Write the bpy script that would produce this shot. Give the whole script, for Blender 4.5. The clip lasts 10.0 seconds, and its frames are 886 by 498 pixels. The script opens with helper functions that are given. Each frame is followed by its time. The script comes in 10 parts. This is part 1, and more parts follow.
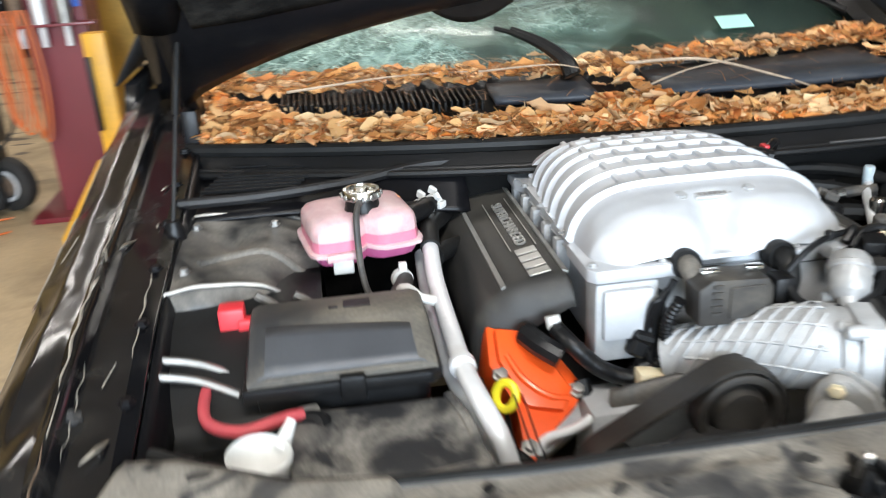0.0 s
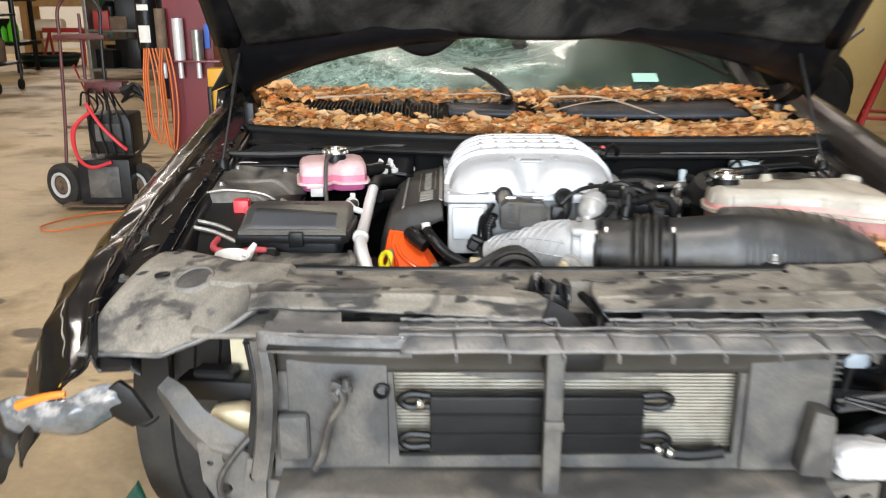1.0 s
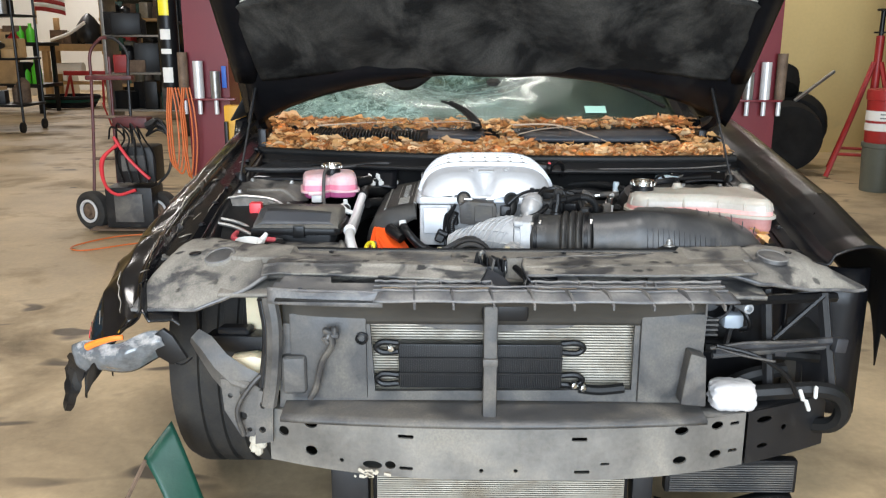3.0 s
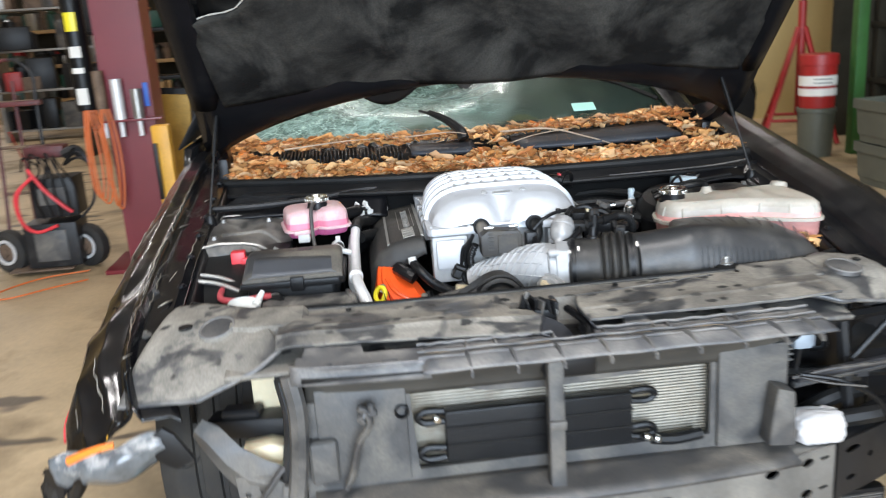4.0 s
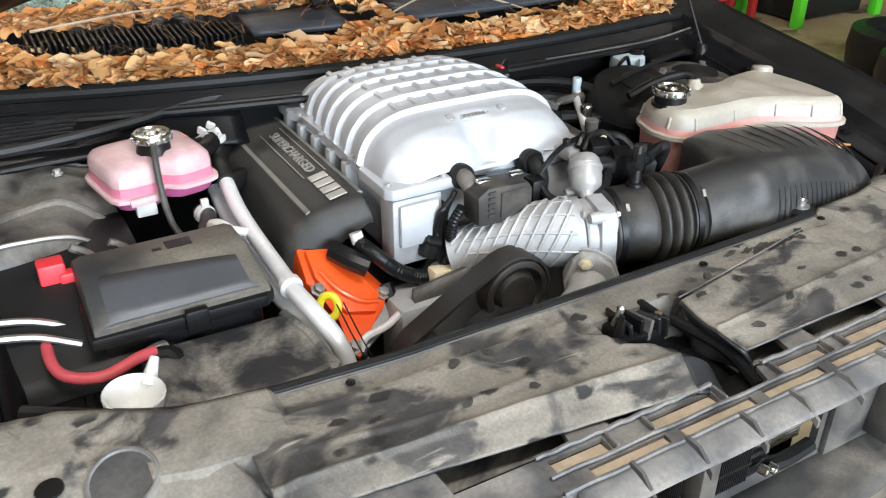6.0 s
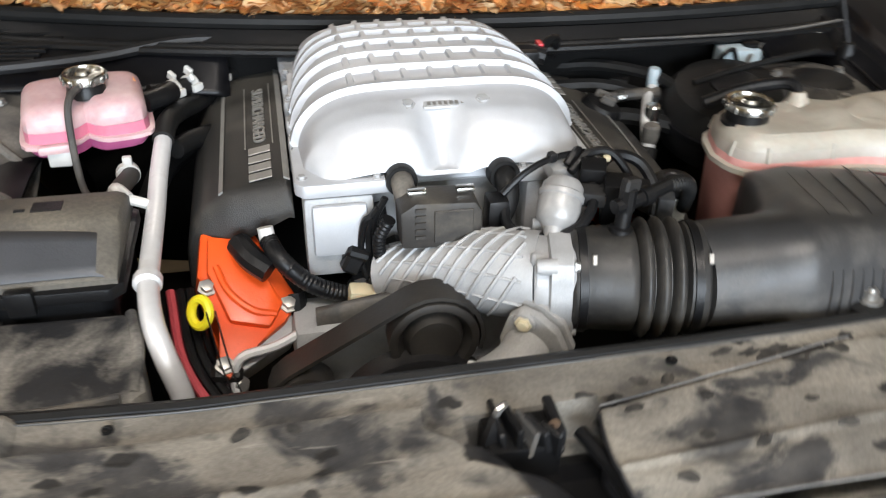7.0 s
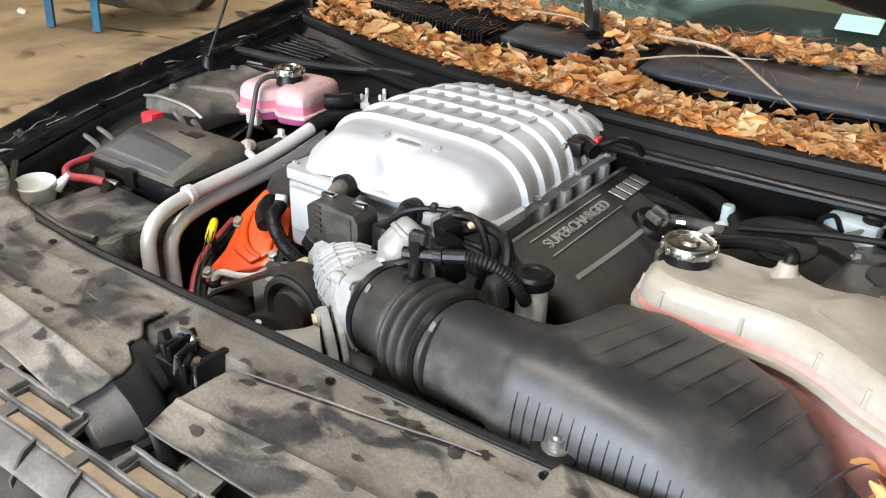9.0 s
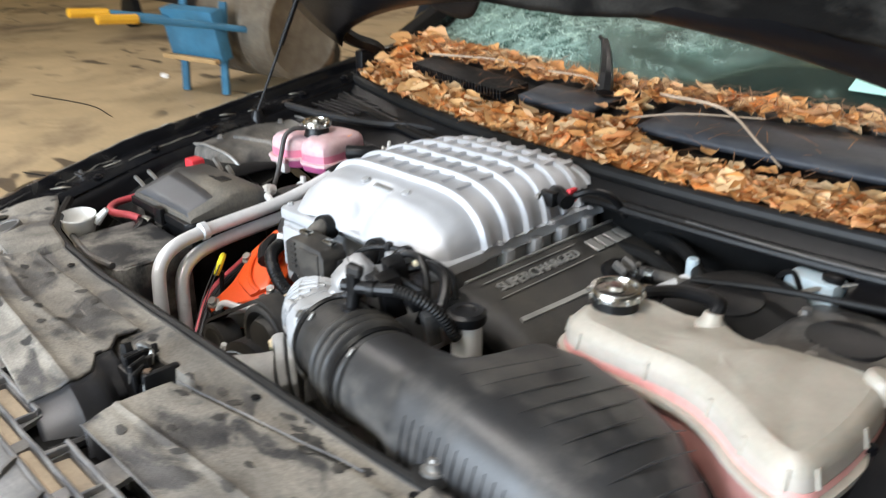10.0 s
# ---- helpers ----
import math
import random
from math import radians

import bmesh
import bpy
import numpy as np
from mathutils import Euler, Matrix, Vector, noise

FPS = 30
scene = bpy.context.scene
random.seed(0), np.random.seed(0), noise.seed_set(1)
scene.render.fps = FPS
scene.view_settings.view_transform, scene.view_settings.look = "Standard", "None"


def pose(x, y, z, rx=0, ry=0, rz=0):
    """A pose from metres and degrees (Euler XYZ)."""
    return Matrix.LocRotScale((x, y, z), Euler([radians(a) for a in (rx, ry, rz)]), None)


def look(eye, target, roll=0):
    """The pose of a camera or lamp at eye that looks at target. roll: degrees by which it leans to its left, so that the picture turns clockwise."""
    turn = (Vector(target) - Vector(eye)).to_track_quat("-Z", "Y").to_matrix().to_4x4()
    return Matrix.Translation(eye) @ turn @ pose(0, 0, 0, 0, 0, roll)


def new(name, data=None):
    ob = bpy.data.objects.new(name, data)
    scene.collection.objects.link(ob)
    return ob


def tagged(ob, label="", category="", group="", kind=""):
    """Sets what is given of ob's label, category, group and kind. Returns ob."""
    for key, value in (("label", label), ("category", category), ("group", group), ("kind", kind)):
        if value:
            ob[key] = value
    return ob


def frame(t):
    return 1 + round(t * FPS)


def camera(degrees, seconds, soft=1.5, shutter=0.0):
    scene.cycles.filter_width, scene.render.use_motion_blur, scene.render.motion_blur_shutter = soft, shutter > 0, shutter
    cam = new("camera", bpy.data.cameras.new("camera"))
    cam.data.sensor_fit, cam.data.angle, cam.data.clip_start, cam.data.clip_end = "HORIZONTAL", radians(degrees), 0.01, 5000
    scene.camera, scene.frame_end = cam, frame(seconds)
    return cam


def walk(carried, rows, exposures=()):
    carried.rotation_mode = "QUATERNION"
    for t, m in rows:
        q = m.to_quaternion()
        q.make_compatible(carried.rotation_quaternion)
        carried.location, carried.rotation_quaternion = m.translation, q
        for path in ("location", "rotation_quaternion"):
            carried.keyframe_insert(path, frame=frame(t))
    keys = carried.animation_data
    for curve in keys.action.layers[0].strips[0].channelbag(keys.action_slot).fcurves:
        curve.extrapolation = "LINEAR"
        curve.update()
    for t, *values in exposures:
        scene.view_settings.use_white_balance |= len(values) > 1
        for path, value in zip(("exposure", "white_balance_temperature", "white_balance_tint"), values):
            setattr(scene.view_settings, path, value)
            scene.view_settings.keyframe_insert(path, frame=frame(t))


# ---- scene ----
cam = camera(55.6, 10.0, soft=1.1, shutter=0.5)
PATH = [
    (0, (-0.486, -0.614, 1.239), (-0.239, 1.222, 0.484), -3.2),
    (0.5, (-0.27, -0.99, 1.239), (-0.314, 0.896, 0.575), -0.4),
    (1, (-0.18, -1.418, 1.213), (-0.184, 0.495, 0.632), 0.1),
    (1.5, (-0.074, -1.726, 1.209), (-0.135, 0.204, 0.688), -0.6),
    (2, (-0.063, -1.868, 1.219), (-0.135, 0.059, 0.687), -2.0),
    (2.2, (-0.068, -1.896, 1.212), (-0.139, 0.028, 0.672), -1.6),
    (3.5, (-0.123, -1.86, 1.234), (-0.127, 0.087, 0.776), 0.7),
    (4, (-0.315, -1.58, 1.272), (-0.145, 0.343, 0.751), -3.8),
    (4.5, (-0.501, -1.2, 1.32), (-0.081, 0.66, 0.716), -2.3),
    (5, (-0.61, -0.919, 1.348), (0.093, 0.783, 0.567), 2.2),
    (5.2, (-0.682, -0.801, 1.332), (0.138, 0.805, 0.468), 1.0),
    (6.3, (-0.619, -0.667, 1.325), (0.247, 0.838, 0.333), 0.3),
    (6.5, (-0.51, -0.641, 1.308), (0.268, 0.898, 0.294), 0.5),
    (7, (-0.195, -0.568, 1.288), (0.165, 1.065, 0.191), 1.4),
    (7.5, (0.088, -0.471, 1.28), (-0.075, 1.173, 0.153), 1.3),
    (8, (0.413, -0.442, 1.289), (-0.295, 1.084, 0.208), 2.4),
    (8.5, (0.608, -0.498, 1.29), (-0.331, 0.977, 0.319), 2.3),
    (9, (0.714, -0.528, 1.292), (-0.316, 0.919, 0.373), 1.5),
    (9.5, (0.771, -0.533, 1.29), (-0.332, 0.878, 0.399), 0.9),
    (10, (0.945, -0.42, 1.286), (-0.37, 0.869, 0.507), -0.1),
]
walk(cam, [(t, look(eye, target, roll)) for t, eye, target, roll in PATH], exposures=[(0.0, 0.28, 6080, 10), (0.5, 0.19, 6480, 13), (1.0, 0.10, 6500, 13), (2.0, 0.02, 6480, 15), (3.4, -0.06, 6000, 11), (4.0, 0.06, 5980, 12), (4.5, 0.24, 6000, 13), (5.0, 0.38, 6000, 11), (5.4, 0.32, 6080, 11), (6.5, 0.05, 6280, 12), (7.0, -0.02, 6430, 13), (7.5, -0.07, 6480, 14), (8.0, 0.17, 6550, 14), (8.5, 0.20, 6520, 14), (9.0, 0.22, 6430, 13), (9.6, 0.22, 6250, 11), (10.0, 0.20, 6120, 12)])

# ---- world and lights ----
world = bpy.data.worlds.new("world")
scene.world = world
world.use_nodes = True
_wn = world.node_tree.nodes
_sky = _wn.new("ShaderNodeTexSky")
_sky.sky_type, _sky.sun_disc = "NISHITA", False
_sky.sun_elevation, _sky.sun_rotation = radians(35), radians(200)
world.node_tree.links.new(_sky.outputs[0], _wn["Background"].inputs[0])
_wn["Background"].inputs[1].default_value = 0.1


def area(name, eye, target, sx, sy, watts, color):
    la = bpy.data.lights.new(name, "AREA")
    la.shape, la.size, la.size_y, la.energy, la.color = "RECTANGLE", sx, sy, watts, color
    ob = new(name, la)
    ob.matrix_world = look(eye, target)
    return ob


DAYLIGHT = (0.80, 0.915, 1.0)
TUBE = (1.0, 0.925, 0.83)
# daylight through the open bay door behind the camera
area("bay_door_daylight", (0.0, -6.9, 1.9), (0.0, 0.0, 1.2), 5.6, 3.4, 980, DAYLIGHT)
# unseen strip lights under the ceiling, each placed and powered to brighten one area
STRIPS = ((-4.6, 5.0, 44), (0.0, 4.6, 50), (3.2, 6.4, 46), (-4.6, 0.2, 84), (0.0, -1.6, 108), (4.4, 0.2, 10), (-1.5, 9.5, 60), (-6.5, 9.5, 60), (-8.6, 16.2, 150), (-1.5, 14.5, 50))
for _x, _y, _w in STRIPS:
    area("strip_light", (_x, _y, 3.92), (_x, _y + 0.001, 0.0), 1.3, 0.34, _w, TUBE)

# ---- materials ----


def node(nt, kind, **values):
    n = nt.nodes.new(kind)
    for k, v in values.items():
        n.inputs[k].default_value = v
    return n


def ramp(nt, src, a, b, ca=(0, 0, 0, 1), cb=(1, 1, 1, 1)):
    r = nt.nodes.new("ShaderNodeValToRGB")
    r.color_ramp.elements[0].position, r.color_ramp.elements[1].position = a, b
    r.color_ramp.elements[0].color, r.color_ramp.elements[1].color = ca, cb
    nt.links.new(src, r.inputs[0])
    return r.outputs[0]


def mixed(nt, fac, a, b, blend="MIX"):
    m = nt.nodes.new("ShaderNodeMix")
    m.data_type, m.blend_type = "RGBA", blend
    for sock, v in ((m.inputs[0], fac), (m.inputs[6], a), (m.inputs[7], b)):
        if isinstance(v, (int, float)):
            sock.default_value = v
        elif isinstance(v, tuple):
            sock.default_value = v if len(v) == 4 else (*v, 1)
        else:
            nt.links.new(v, sock)
    return m.outputs[2]


def noise_tex(nt, coord, scale, detail=5, stretch=None, distort=0.0):
    if stretch:
        mp = nt.nodes.new("ShaderNodeMapping")
        mp.inputs["Scale"].default_value = stretch
        nt.links.new(coord, mp.inputs[0])
        coord = mp.outputs[0]
    n = node(nt, "ShaderNodeTexNoise", Scale=scale, Detail=detail, Roughness=0.6, Distortion=distort)
    nt.links.new(coord, n.inputs["Vector"])
    return n.outputs["Fac"]


def mat(name, c, rough=0.5, metal=0.0, var=0.25, scale=9.0, bump=0.15, bscale=90.0, c2=None, dust=None, dust_amount=(0.45, 0.7),
        dust_scale=6.0, spots=None, coat=0.0, emit=0.0, trans=0.0, sub=0.0, stretch=None, spec=0.5):
    """A procedural surface: base colour varied at two scales, fine relief, and a coat of dust or dark spots where given."""
    m = bpy.data.materials.new(name)
    m.use_nodes = True
    nt = m.node_tree
    b = nt.nodes["Principled BSDF"]
    co = nt.nodes.new("ShaderNodeTexCoord").outputs["Object"]
    big = noise_tex(nt, co, scale, 5, stretch)
    fine = noise_tex(nt, co, bscale, 4, stretch)
    lo = tuple(max(0, v * (1 - var)) for v in c)
    hi = c2 or tuple(min(1, v * (1 + var)) for v in c)
    col = mixed(nt, ramp(nt, big, 0.32, 0.68), lo, hi)
    col = mixed(nt, 0.34, col, mixed(nt, ramp(nt, fine, 0.30, 0.70), lo, hi))
    r = nt.nodes.new("ShaderNodeMapRange")
    r.inputs["To Min"].default_value, r.inputs["To Max"].default_value = rough * 0.78, min(1, rough * 1.22)
    nt.links.new(fine, r.inputs[0])
    rough_out = r.outputs[0]
    if dust:
        f = ramp(nt, noise_tex(nt, co, dust_scale, 7, None, 0.4), *dust_amount)
        grit = mixed(nt, ramp(nt, noise_tex(nt, co, 190, 4), 0.36, 0.64), tuple(v * 0.82 for v in dust), tuple(min(1, v * 1.14) for v in dust))
        col = mixed(nt, f, col, grit)
        rough_out = mixed(nt, f, rough_out, (0.92, 0.92, 0.92))
        me = nt.nodes.new("ShaderNodeMath")
        me.operation = "MULTIPLY_ADD"
        me.inputs[1].default_value, me.inputs[2].default_value = -metal, metal
        nt.links.new(f, me.inputs[0])
        nt.links.new(me.outputs[0], b.inputs["Metallic"])
    else:
        b.inputs["Metallic"].default_value = metal
    if spots:
        f2 = ramp(nt, noise_tex(nt, co, spots[1], 1.0, (1.0, 2.2, 1.0), 0.5), spots[2], spots[2] + 0.06)
        keep = ramp(nt, noise_tex(nt, co, spots[1] * 0.2, 2), 0.49, 0.56)
        col = mixed(nt, mixed(nt, 1.0, f2, keep, "MULTIPLY"), col, spots[0])
    nt.links.new(col, b.inputs["Base Color"])
    nt.links.new(rough_out, b.inputs["Roughness"])
    bp = node(nt, "ShaderNodeBump", Strength=bump, Distance=0.002)
    nt.links.new(fine, bp.inputs["Height"])
    nt.links.new(bp.outputs[0], b.inputs["Normal"])
    b.inputs["Coat Weight"].default_value = coat
    b.inputs["Coat Roughness"].default_value = 0.12
    b.inputs["Specular IOR Level"].default_value = spec
    b.inputs["Transmission Weight"].default_value = trans
    if sub:
        b.inputs["Subsurface Weight"].default_value = sub
        b.inputs["Subsurface Radius"].default_value = (0.02, 0.012, 0.01)
    if emit:
        b.inputs["Emission Color"].default_value = (*c, 1)
        b.inputs["Emission Strength"].default_value = emit
    return m


DUST = (0.30, 0.27, 0.225)
M_CONCRETE = mat("stained_concrete", (0.44, 0.335, 0.20), 0.5, var=0.30, scale=1.7, bump=0.3, bscale=40, dust=(0.15, 0.112, 0.07), dust_amount=(0.50, 0.72), dust_scale=1.25, spots=((0.10, 0.075, 0.05), 2.6, 0.60))
M_WALL = mat("cream_wall_paint", (0.58, 0.44, 0.19), 0.7, var=0.1, scale=0.8, bscale=30, dust=(0.4, 0.32, 0.18), dust_amount=(0.6, 0.85), dust_scale=1.5)
M_WALLDARK = mat("dark_shelf_wall", (0.035, 0.031, 0.021), 0.85, var=0.6, scale=1.6, spec=0.2)
M_WHITEWALL = mat("white_wall_panel", (0.74, 0.72, 0.66), 0.6, var=0.08, scale=0.9)
M_CEIL = mat("ceiling_panel", (0.55, 0.52, 0.46), 0.8, var=0.1, scale=1)
M_GREYP = mat("grey_plastic", (0.054, 0.053, 0.053), 0.42, var=0.4, scale=10, bump=0.2, bscale=200, dust=(0.18, 0.162, 0.136), dust_amount=(0.42, 0.80), dust_scale=9)
# paler, bluer copy of the grey plastic, with light on upward faces included
M_SUPPORT = mat("lit_grey_plastic", (0.085, 0.086, 0.090), 0.34, var=0.35, scale=10, bump=0.2, bscale=200, dust=(0.26, 0.245, 0.225), dust_amount=(0.40, 0.74), dust_scale=12)
M_BEIGE = mat("beige_dusty_foam", (0.40, 0.325, 0.235), 0.85, var=0.25, scale=14, bump=0.4, bscale=150, dust=(0.22, 0.18, 0.14), dust_amount=(0.52, 0.8), dust_scale=18)
M_BLACKP = mat("black_plastic", (0.012, 0.012, 0.013), 0.42, var=0.3, scale=14, bump=0.3, bscale=420, dust=(0.062, 0.057, 0.049), dust_amount=(0.55, 0.98), dust_scale=8, spec=0.35)
M_AIRBOX = mat("satin_black_plastic", (0.033, 0.033, 0.034), 0.40, var=0.35, scale=9, bump=0.12, bscale=300, dust=(0.17, 0.158, 0.14), dust_amount=(0.48, 0.92), dust_scale=9, spec=0.5)
M_DROP = mat("dark_blue_black_plastic", (0.028, 0.029, 0.033), 0.42, var=0.3, scale=10, bump=0.2, bscale=260, dust=(0.13, 0.124, 0.115), dust_amount=(0.56, 0.90), dust_scale=9)
M_BLACKCLEAN = mat("clean_black_plastic", (0.0075, 0.0075, 0.008), 0.36, var=0.3, scale=14, bump=0.2, bscale=380, spec=0.28)
M_FUSE = mat("dusty_black_lid", (0.03, 0.031, 0.033), 0.45, var=0.2, scale=10, bump=0.2, bscale=380, dust=(0.17, 0.15, 0.118), dust_amount=(0.42, 0.70), dust_scale=5)
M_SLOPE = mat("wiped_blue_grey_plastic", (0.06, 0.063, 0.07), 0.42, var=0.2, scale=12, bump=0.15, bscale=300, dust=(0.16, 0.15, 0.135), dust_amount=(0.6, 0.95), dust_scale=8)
M_BATT = mat("scuffed_black_battery_cover", (0.022, 0.023, 0.026), 0.6, var=0.3, scale=10, bump=0.3, bscale=120, dust=(0.30, 0.285, 0.255), dust_amount=(0.44, 0.70), dust_scale=12)
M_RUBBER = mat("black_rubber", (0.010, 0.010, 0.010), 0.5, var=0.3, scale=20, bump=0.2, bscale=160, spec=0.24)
M_HOSE = mat("grey_black_hose", (0.04, 0.037, 0.035), 0.55, var=0.3, scale=20, dust=(0.18, 0.16, 0.13), dust_amount=(0.5, 0.85), dust_scale=14)
M_ALU = mat("cast_aluminium", (0.53, 0.545, 0.57), 0.42, 0.35, var=0.09, scale=20, bump=0.25, bscale=900)
M_ALUDULL = mat("dull_cast_aluminium", (0.385, 0.39, 0.395), 0.55, 0.25, var=0.18, scale=25, bump=0.3, bscale=500, dust=(0.42, 0.40, 0.36), dust_amount=(0.6, 0.9), dust_scale=18)
M_PIPE = mat("bare_aluminium_pipe", (0.74, 0.74, 0.745), 0.42, 0.35, var=0.08, scale=22, dust=(0.5, 0.47, 0.42), dust_amount=(0.6, 0.9), dust_scale=22)
M_CASTGREY = mat("matte_grey_casting", (0.30, 0.295, 0.285), 0.65, 0.1, var=0.22, scale=25, bump=0.3, bscale=400, dust=(0.36, 0.33, 0.28), dust_amount=(0.5, 0.85), dust_scale=20)
M_BELT = mat("worn_belt_rubber", (0.020, 0.018, 0.016), 0.55, var=0.3, scale=18, bump=0.2, bscale=200, dust=(0.050, 0.044, 0.036), dust_amount=(0.52, 0.92), dust_scale=16)
M_INTAKE = mat("dusty_intake_rubber", (0.024, 0.023, 0.022), 0.44, var=0.3, scale=16, bump=0.2, bscale=200, dust=(0.085, 0.078, 0.066), dust_amount=(0.46, 0.90), dust_scale=12, spec=0.4)
M_CTRL = mat("dusty_brown_black_plastic", (0.030, 0.027, 0.024), 0.5, var=0.25, scale=16, bump=0.2, bscale=300, dust=(0.10, 0.088, 0.07), dust_amount=(0.45, 0.85), dust_scale=20)
M_SOLENOID = mat("grey_cast_metal", (0.33, 0.325, 0.32), 0.42, 0.3, var=0.2, scale=25)
M_CHROME = mat("worn_chrome", (0.60, 0.60, 0.575), 0.24, 1.0, var=0.08, scale=30)
M_STEEL = mat("dull_steel", (0.38, 0.37, 0.35), 0.4, 0.8, var=0.25, scale=20)
M_BEAM = mat("grey_painted_beam", (0.185, 0.178, 0.164), 0.42, 0.35, var=0.28, scale=9, dust=(0.30, 0.268, 0.215), dust_amount=(0.48, 0.8), dust_scale=5)
M_PAINT = mat("black_car_paint", (0.006, 0.006, 0.007), 0.16, var=0.3, scale=9, bump=0.08, bscale=25, coat=0.0, dust=(0.06, 0.055, 0.047), dust_amount=(0.56, 0.98), dust_scale=7)
M_FENDER = mat("dusty_black_fender_paint", (0.007, 0.007, 0.008), 0.30, var=0.3, scale=7, bump=0.1, bscale=30, dust=(0.036, 0.033, 0.029), dust_amount=(0.52, 0.95), dust_scale=6, spec=0.3)
M_INNER = mat("black_inner_metal", (0.005, 0.005, 0.006), 0.34, var=0.3, scale=8, dust=(0.026, 0.024, 0.021), dust_amount=(0.58, 0.95), dust_scale=8, spec=0.22)
M_TOWER = mat("dusty_tower_metal", (0.03, 0.03, 0.03), 0.42, var=0.3, scale=9, dust=(0.24, 0.22, 0.19), dust_amount=(0.38, 0.72), dust_scale=9)
M_TORN = mat("scuffed_bare_metal", (0.36, 0.33, 0.28), 0.45, 0.4, var=0.5, scale=30)
M_SCRATCH = mat("torn_bright_edge", (0.62, 0.58, 0.52), 0.4, 0.4, var=0.3, scale=30)
M_LINER = mat("grey_felt_liner", (0.011, 0.0105, 0.010), 0.95, var=0.6, scale=6, bump=0.6, bscale=260, dust=(0.105, 0.099, 0.087), dust_amount=(0.45, 0.84), dust_scale=4.6, spec=0.08)
M_COVER = mat("black_engine_cover", (0.026, 0.025, 0.0235), 0.5, var=0.25, scale=10, bump=0.4, bscale=520, dust=(0.11, 0.10, 0.082), dust_amount=(0.48, 0.85), dust_scale=6)
M_SILVERTXT = mat("silver_lettering", (0.33, 0.325, 0.305), 0.4, 0.4, var=0.15, scale=30)
M_ORANGE = mat("orange_valve_cover_paint", (0.82, 0.095, 0.012), 0.36, var=0.1, scale=14, coat=0.12, bump=0.15, bscale=260)
M_YELLOW = mat("yellow_plastic", (0.80, 0.68, 0.02), 0.4, var=0.08)
M_RED = mat("red_plastic", (0.62, 0.035, 0.045), 0.42, var=0.12, scale=20)
M_REDC = mat("dusty_red_cable", (0.50, 0.07, 0.085), 0.5, var=0.15, scale=20)
M_FOAM = mat("dirty_cream_foam", (0.50, 0.45, 0.36), 0.85, var=0.2, scale=30, bump=0.5, bscale=150, dust=(0.26, 0.22, 0.17), dust_amount=(0.5, 0.75), dust_scale=20)
M_WHITEP = mat("white_plastic", (0.60, 0.595, 0.57), 0.4, var=0.06, scale=20)
M_TANKSIDE = mat("clear_grey_tank_wall", (0.42, 0.375, 0.325), 0.34, var=0.12, scale=14, sub=0.3, c2=(0.48, 0.44, 0.39))
M_TANKLOW = mat("dusky_pink_tank_wall", (0.42, 0.185, 0.165), 0.42, var=0.15, scale=10, sub=0.25, c2=(0.50, 0.26, 0.23))
M_TANKTOP = mat("cloudy_white_tank_plastic", (0.37, 0.335, 0.28), 0.38, var=0.08, scale=12, sub=0.35, bump=0.2, bscale=120, c2=(0.46, 0.425, 0.365))
M_TANKPINK = mat("pink_coolant_through_plastic", (0.72, 0.30, 0.28), 0.38, var=0.1, scale=10, sub=0.3, c2=(0.80, 0.44, 0.40))
M_PINKTOP = mat("pale_pink_tank_plastic", (0.56, 0.33, 0.36), 0.36, var=0.12, scale=22, sub=0.35, c2=(0.66, 0.49, 0.49))
M_PINKMID = mat("pink_coolant", (0.60, 0.19, 0.27), 0.36, var=0.1, scale=16, sub=0.3)
M_PINKLOW = mat("magenta_coolant", (0.43, 0.10, 0.23), 0.36, var=0.12, scale=16, sub=0.3)
M_TYRE = mat("dusty_tyre_rubber", (0.019, 0.0175, 0.016), 0.8, var=0.3, scale=14, bump=0.4, bscale=120, dust=(0.062, 0.052, 0.038), dust_amount=(0.45, 0.85), dust_scale=6)
M_FIN = mat("aluminium_fins", (0.44, 0.41, 0.345), 0.5, 0.35, var=0.25, scale=9, dust=(0.27, 0.225, 0.16), dust_amount=(0.46, 0.72), dust_scale=11)
M_MAROON = mat("maroon_lift_paint", (0.155, 0.014, 0.022), 0.38, var=0.15, scale=3, coat=0.2)
M_REDPAINT = mat("red_steel_paint", (0.33, 0.018, 0.016), 0.45, var=0.2, scale=6)
M_GREEN = mat("bright_green_paint", (0.10, 0.58, 0.025), 0.38, var=0.08, scale=6)
M_DKGREEN = mat("dark_green_paint", (0.008, 0.055, 0.035), 0.4, var=0.2, scale=6)
M_POSTGREEN = mat("green_post_paint", (0.04, 0.13, 0.03), 0.5, var=0.2, scale=6)
M_BLUE = mat("blue_steel_paint", (0.04, 0.16, 0.27), 0.5, var=0.3, scale=7)
M_BLUETAPE = mat("blue_tape", (0.03, 0.12, 0.5), 0.5, var=0.1)
M_YELPAINT = mat("yellow_steel_paint", (0.72, 0.37, 0.02), 0.45, var=0.2, scale=5)
M_WOOD = mat("bare_timber", (0.42, 0.27, 0.12), 0.65, var=0.25, scale=6, stretch=(1, 8, 1))
M_OCORD = mat("orange_cord", (0.55, 0.13, 0.025), 0.5, var=0.1)
M_BINGREY = mat("grey_bin_plastic", (0.10, 0.105, 0.082), 0.5, var=0.15, scale=6)
M_OLDTYRE = mat("old_black_tyre", (0.012, 0.0115, 0.011), 0.85, var=0.4, scale=9, bump=0.5, bscale=60, spec=0.15)
M_FRAME = mat("worn_dark_red_frame", (0.085, 0.016, 0.016), 0.5, var=0.6, scale=16)
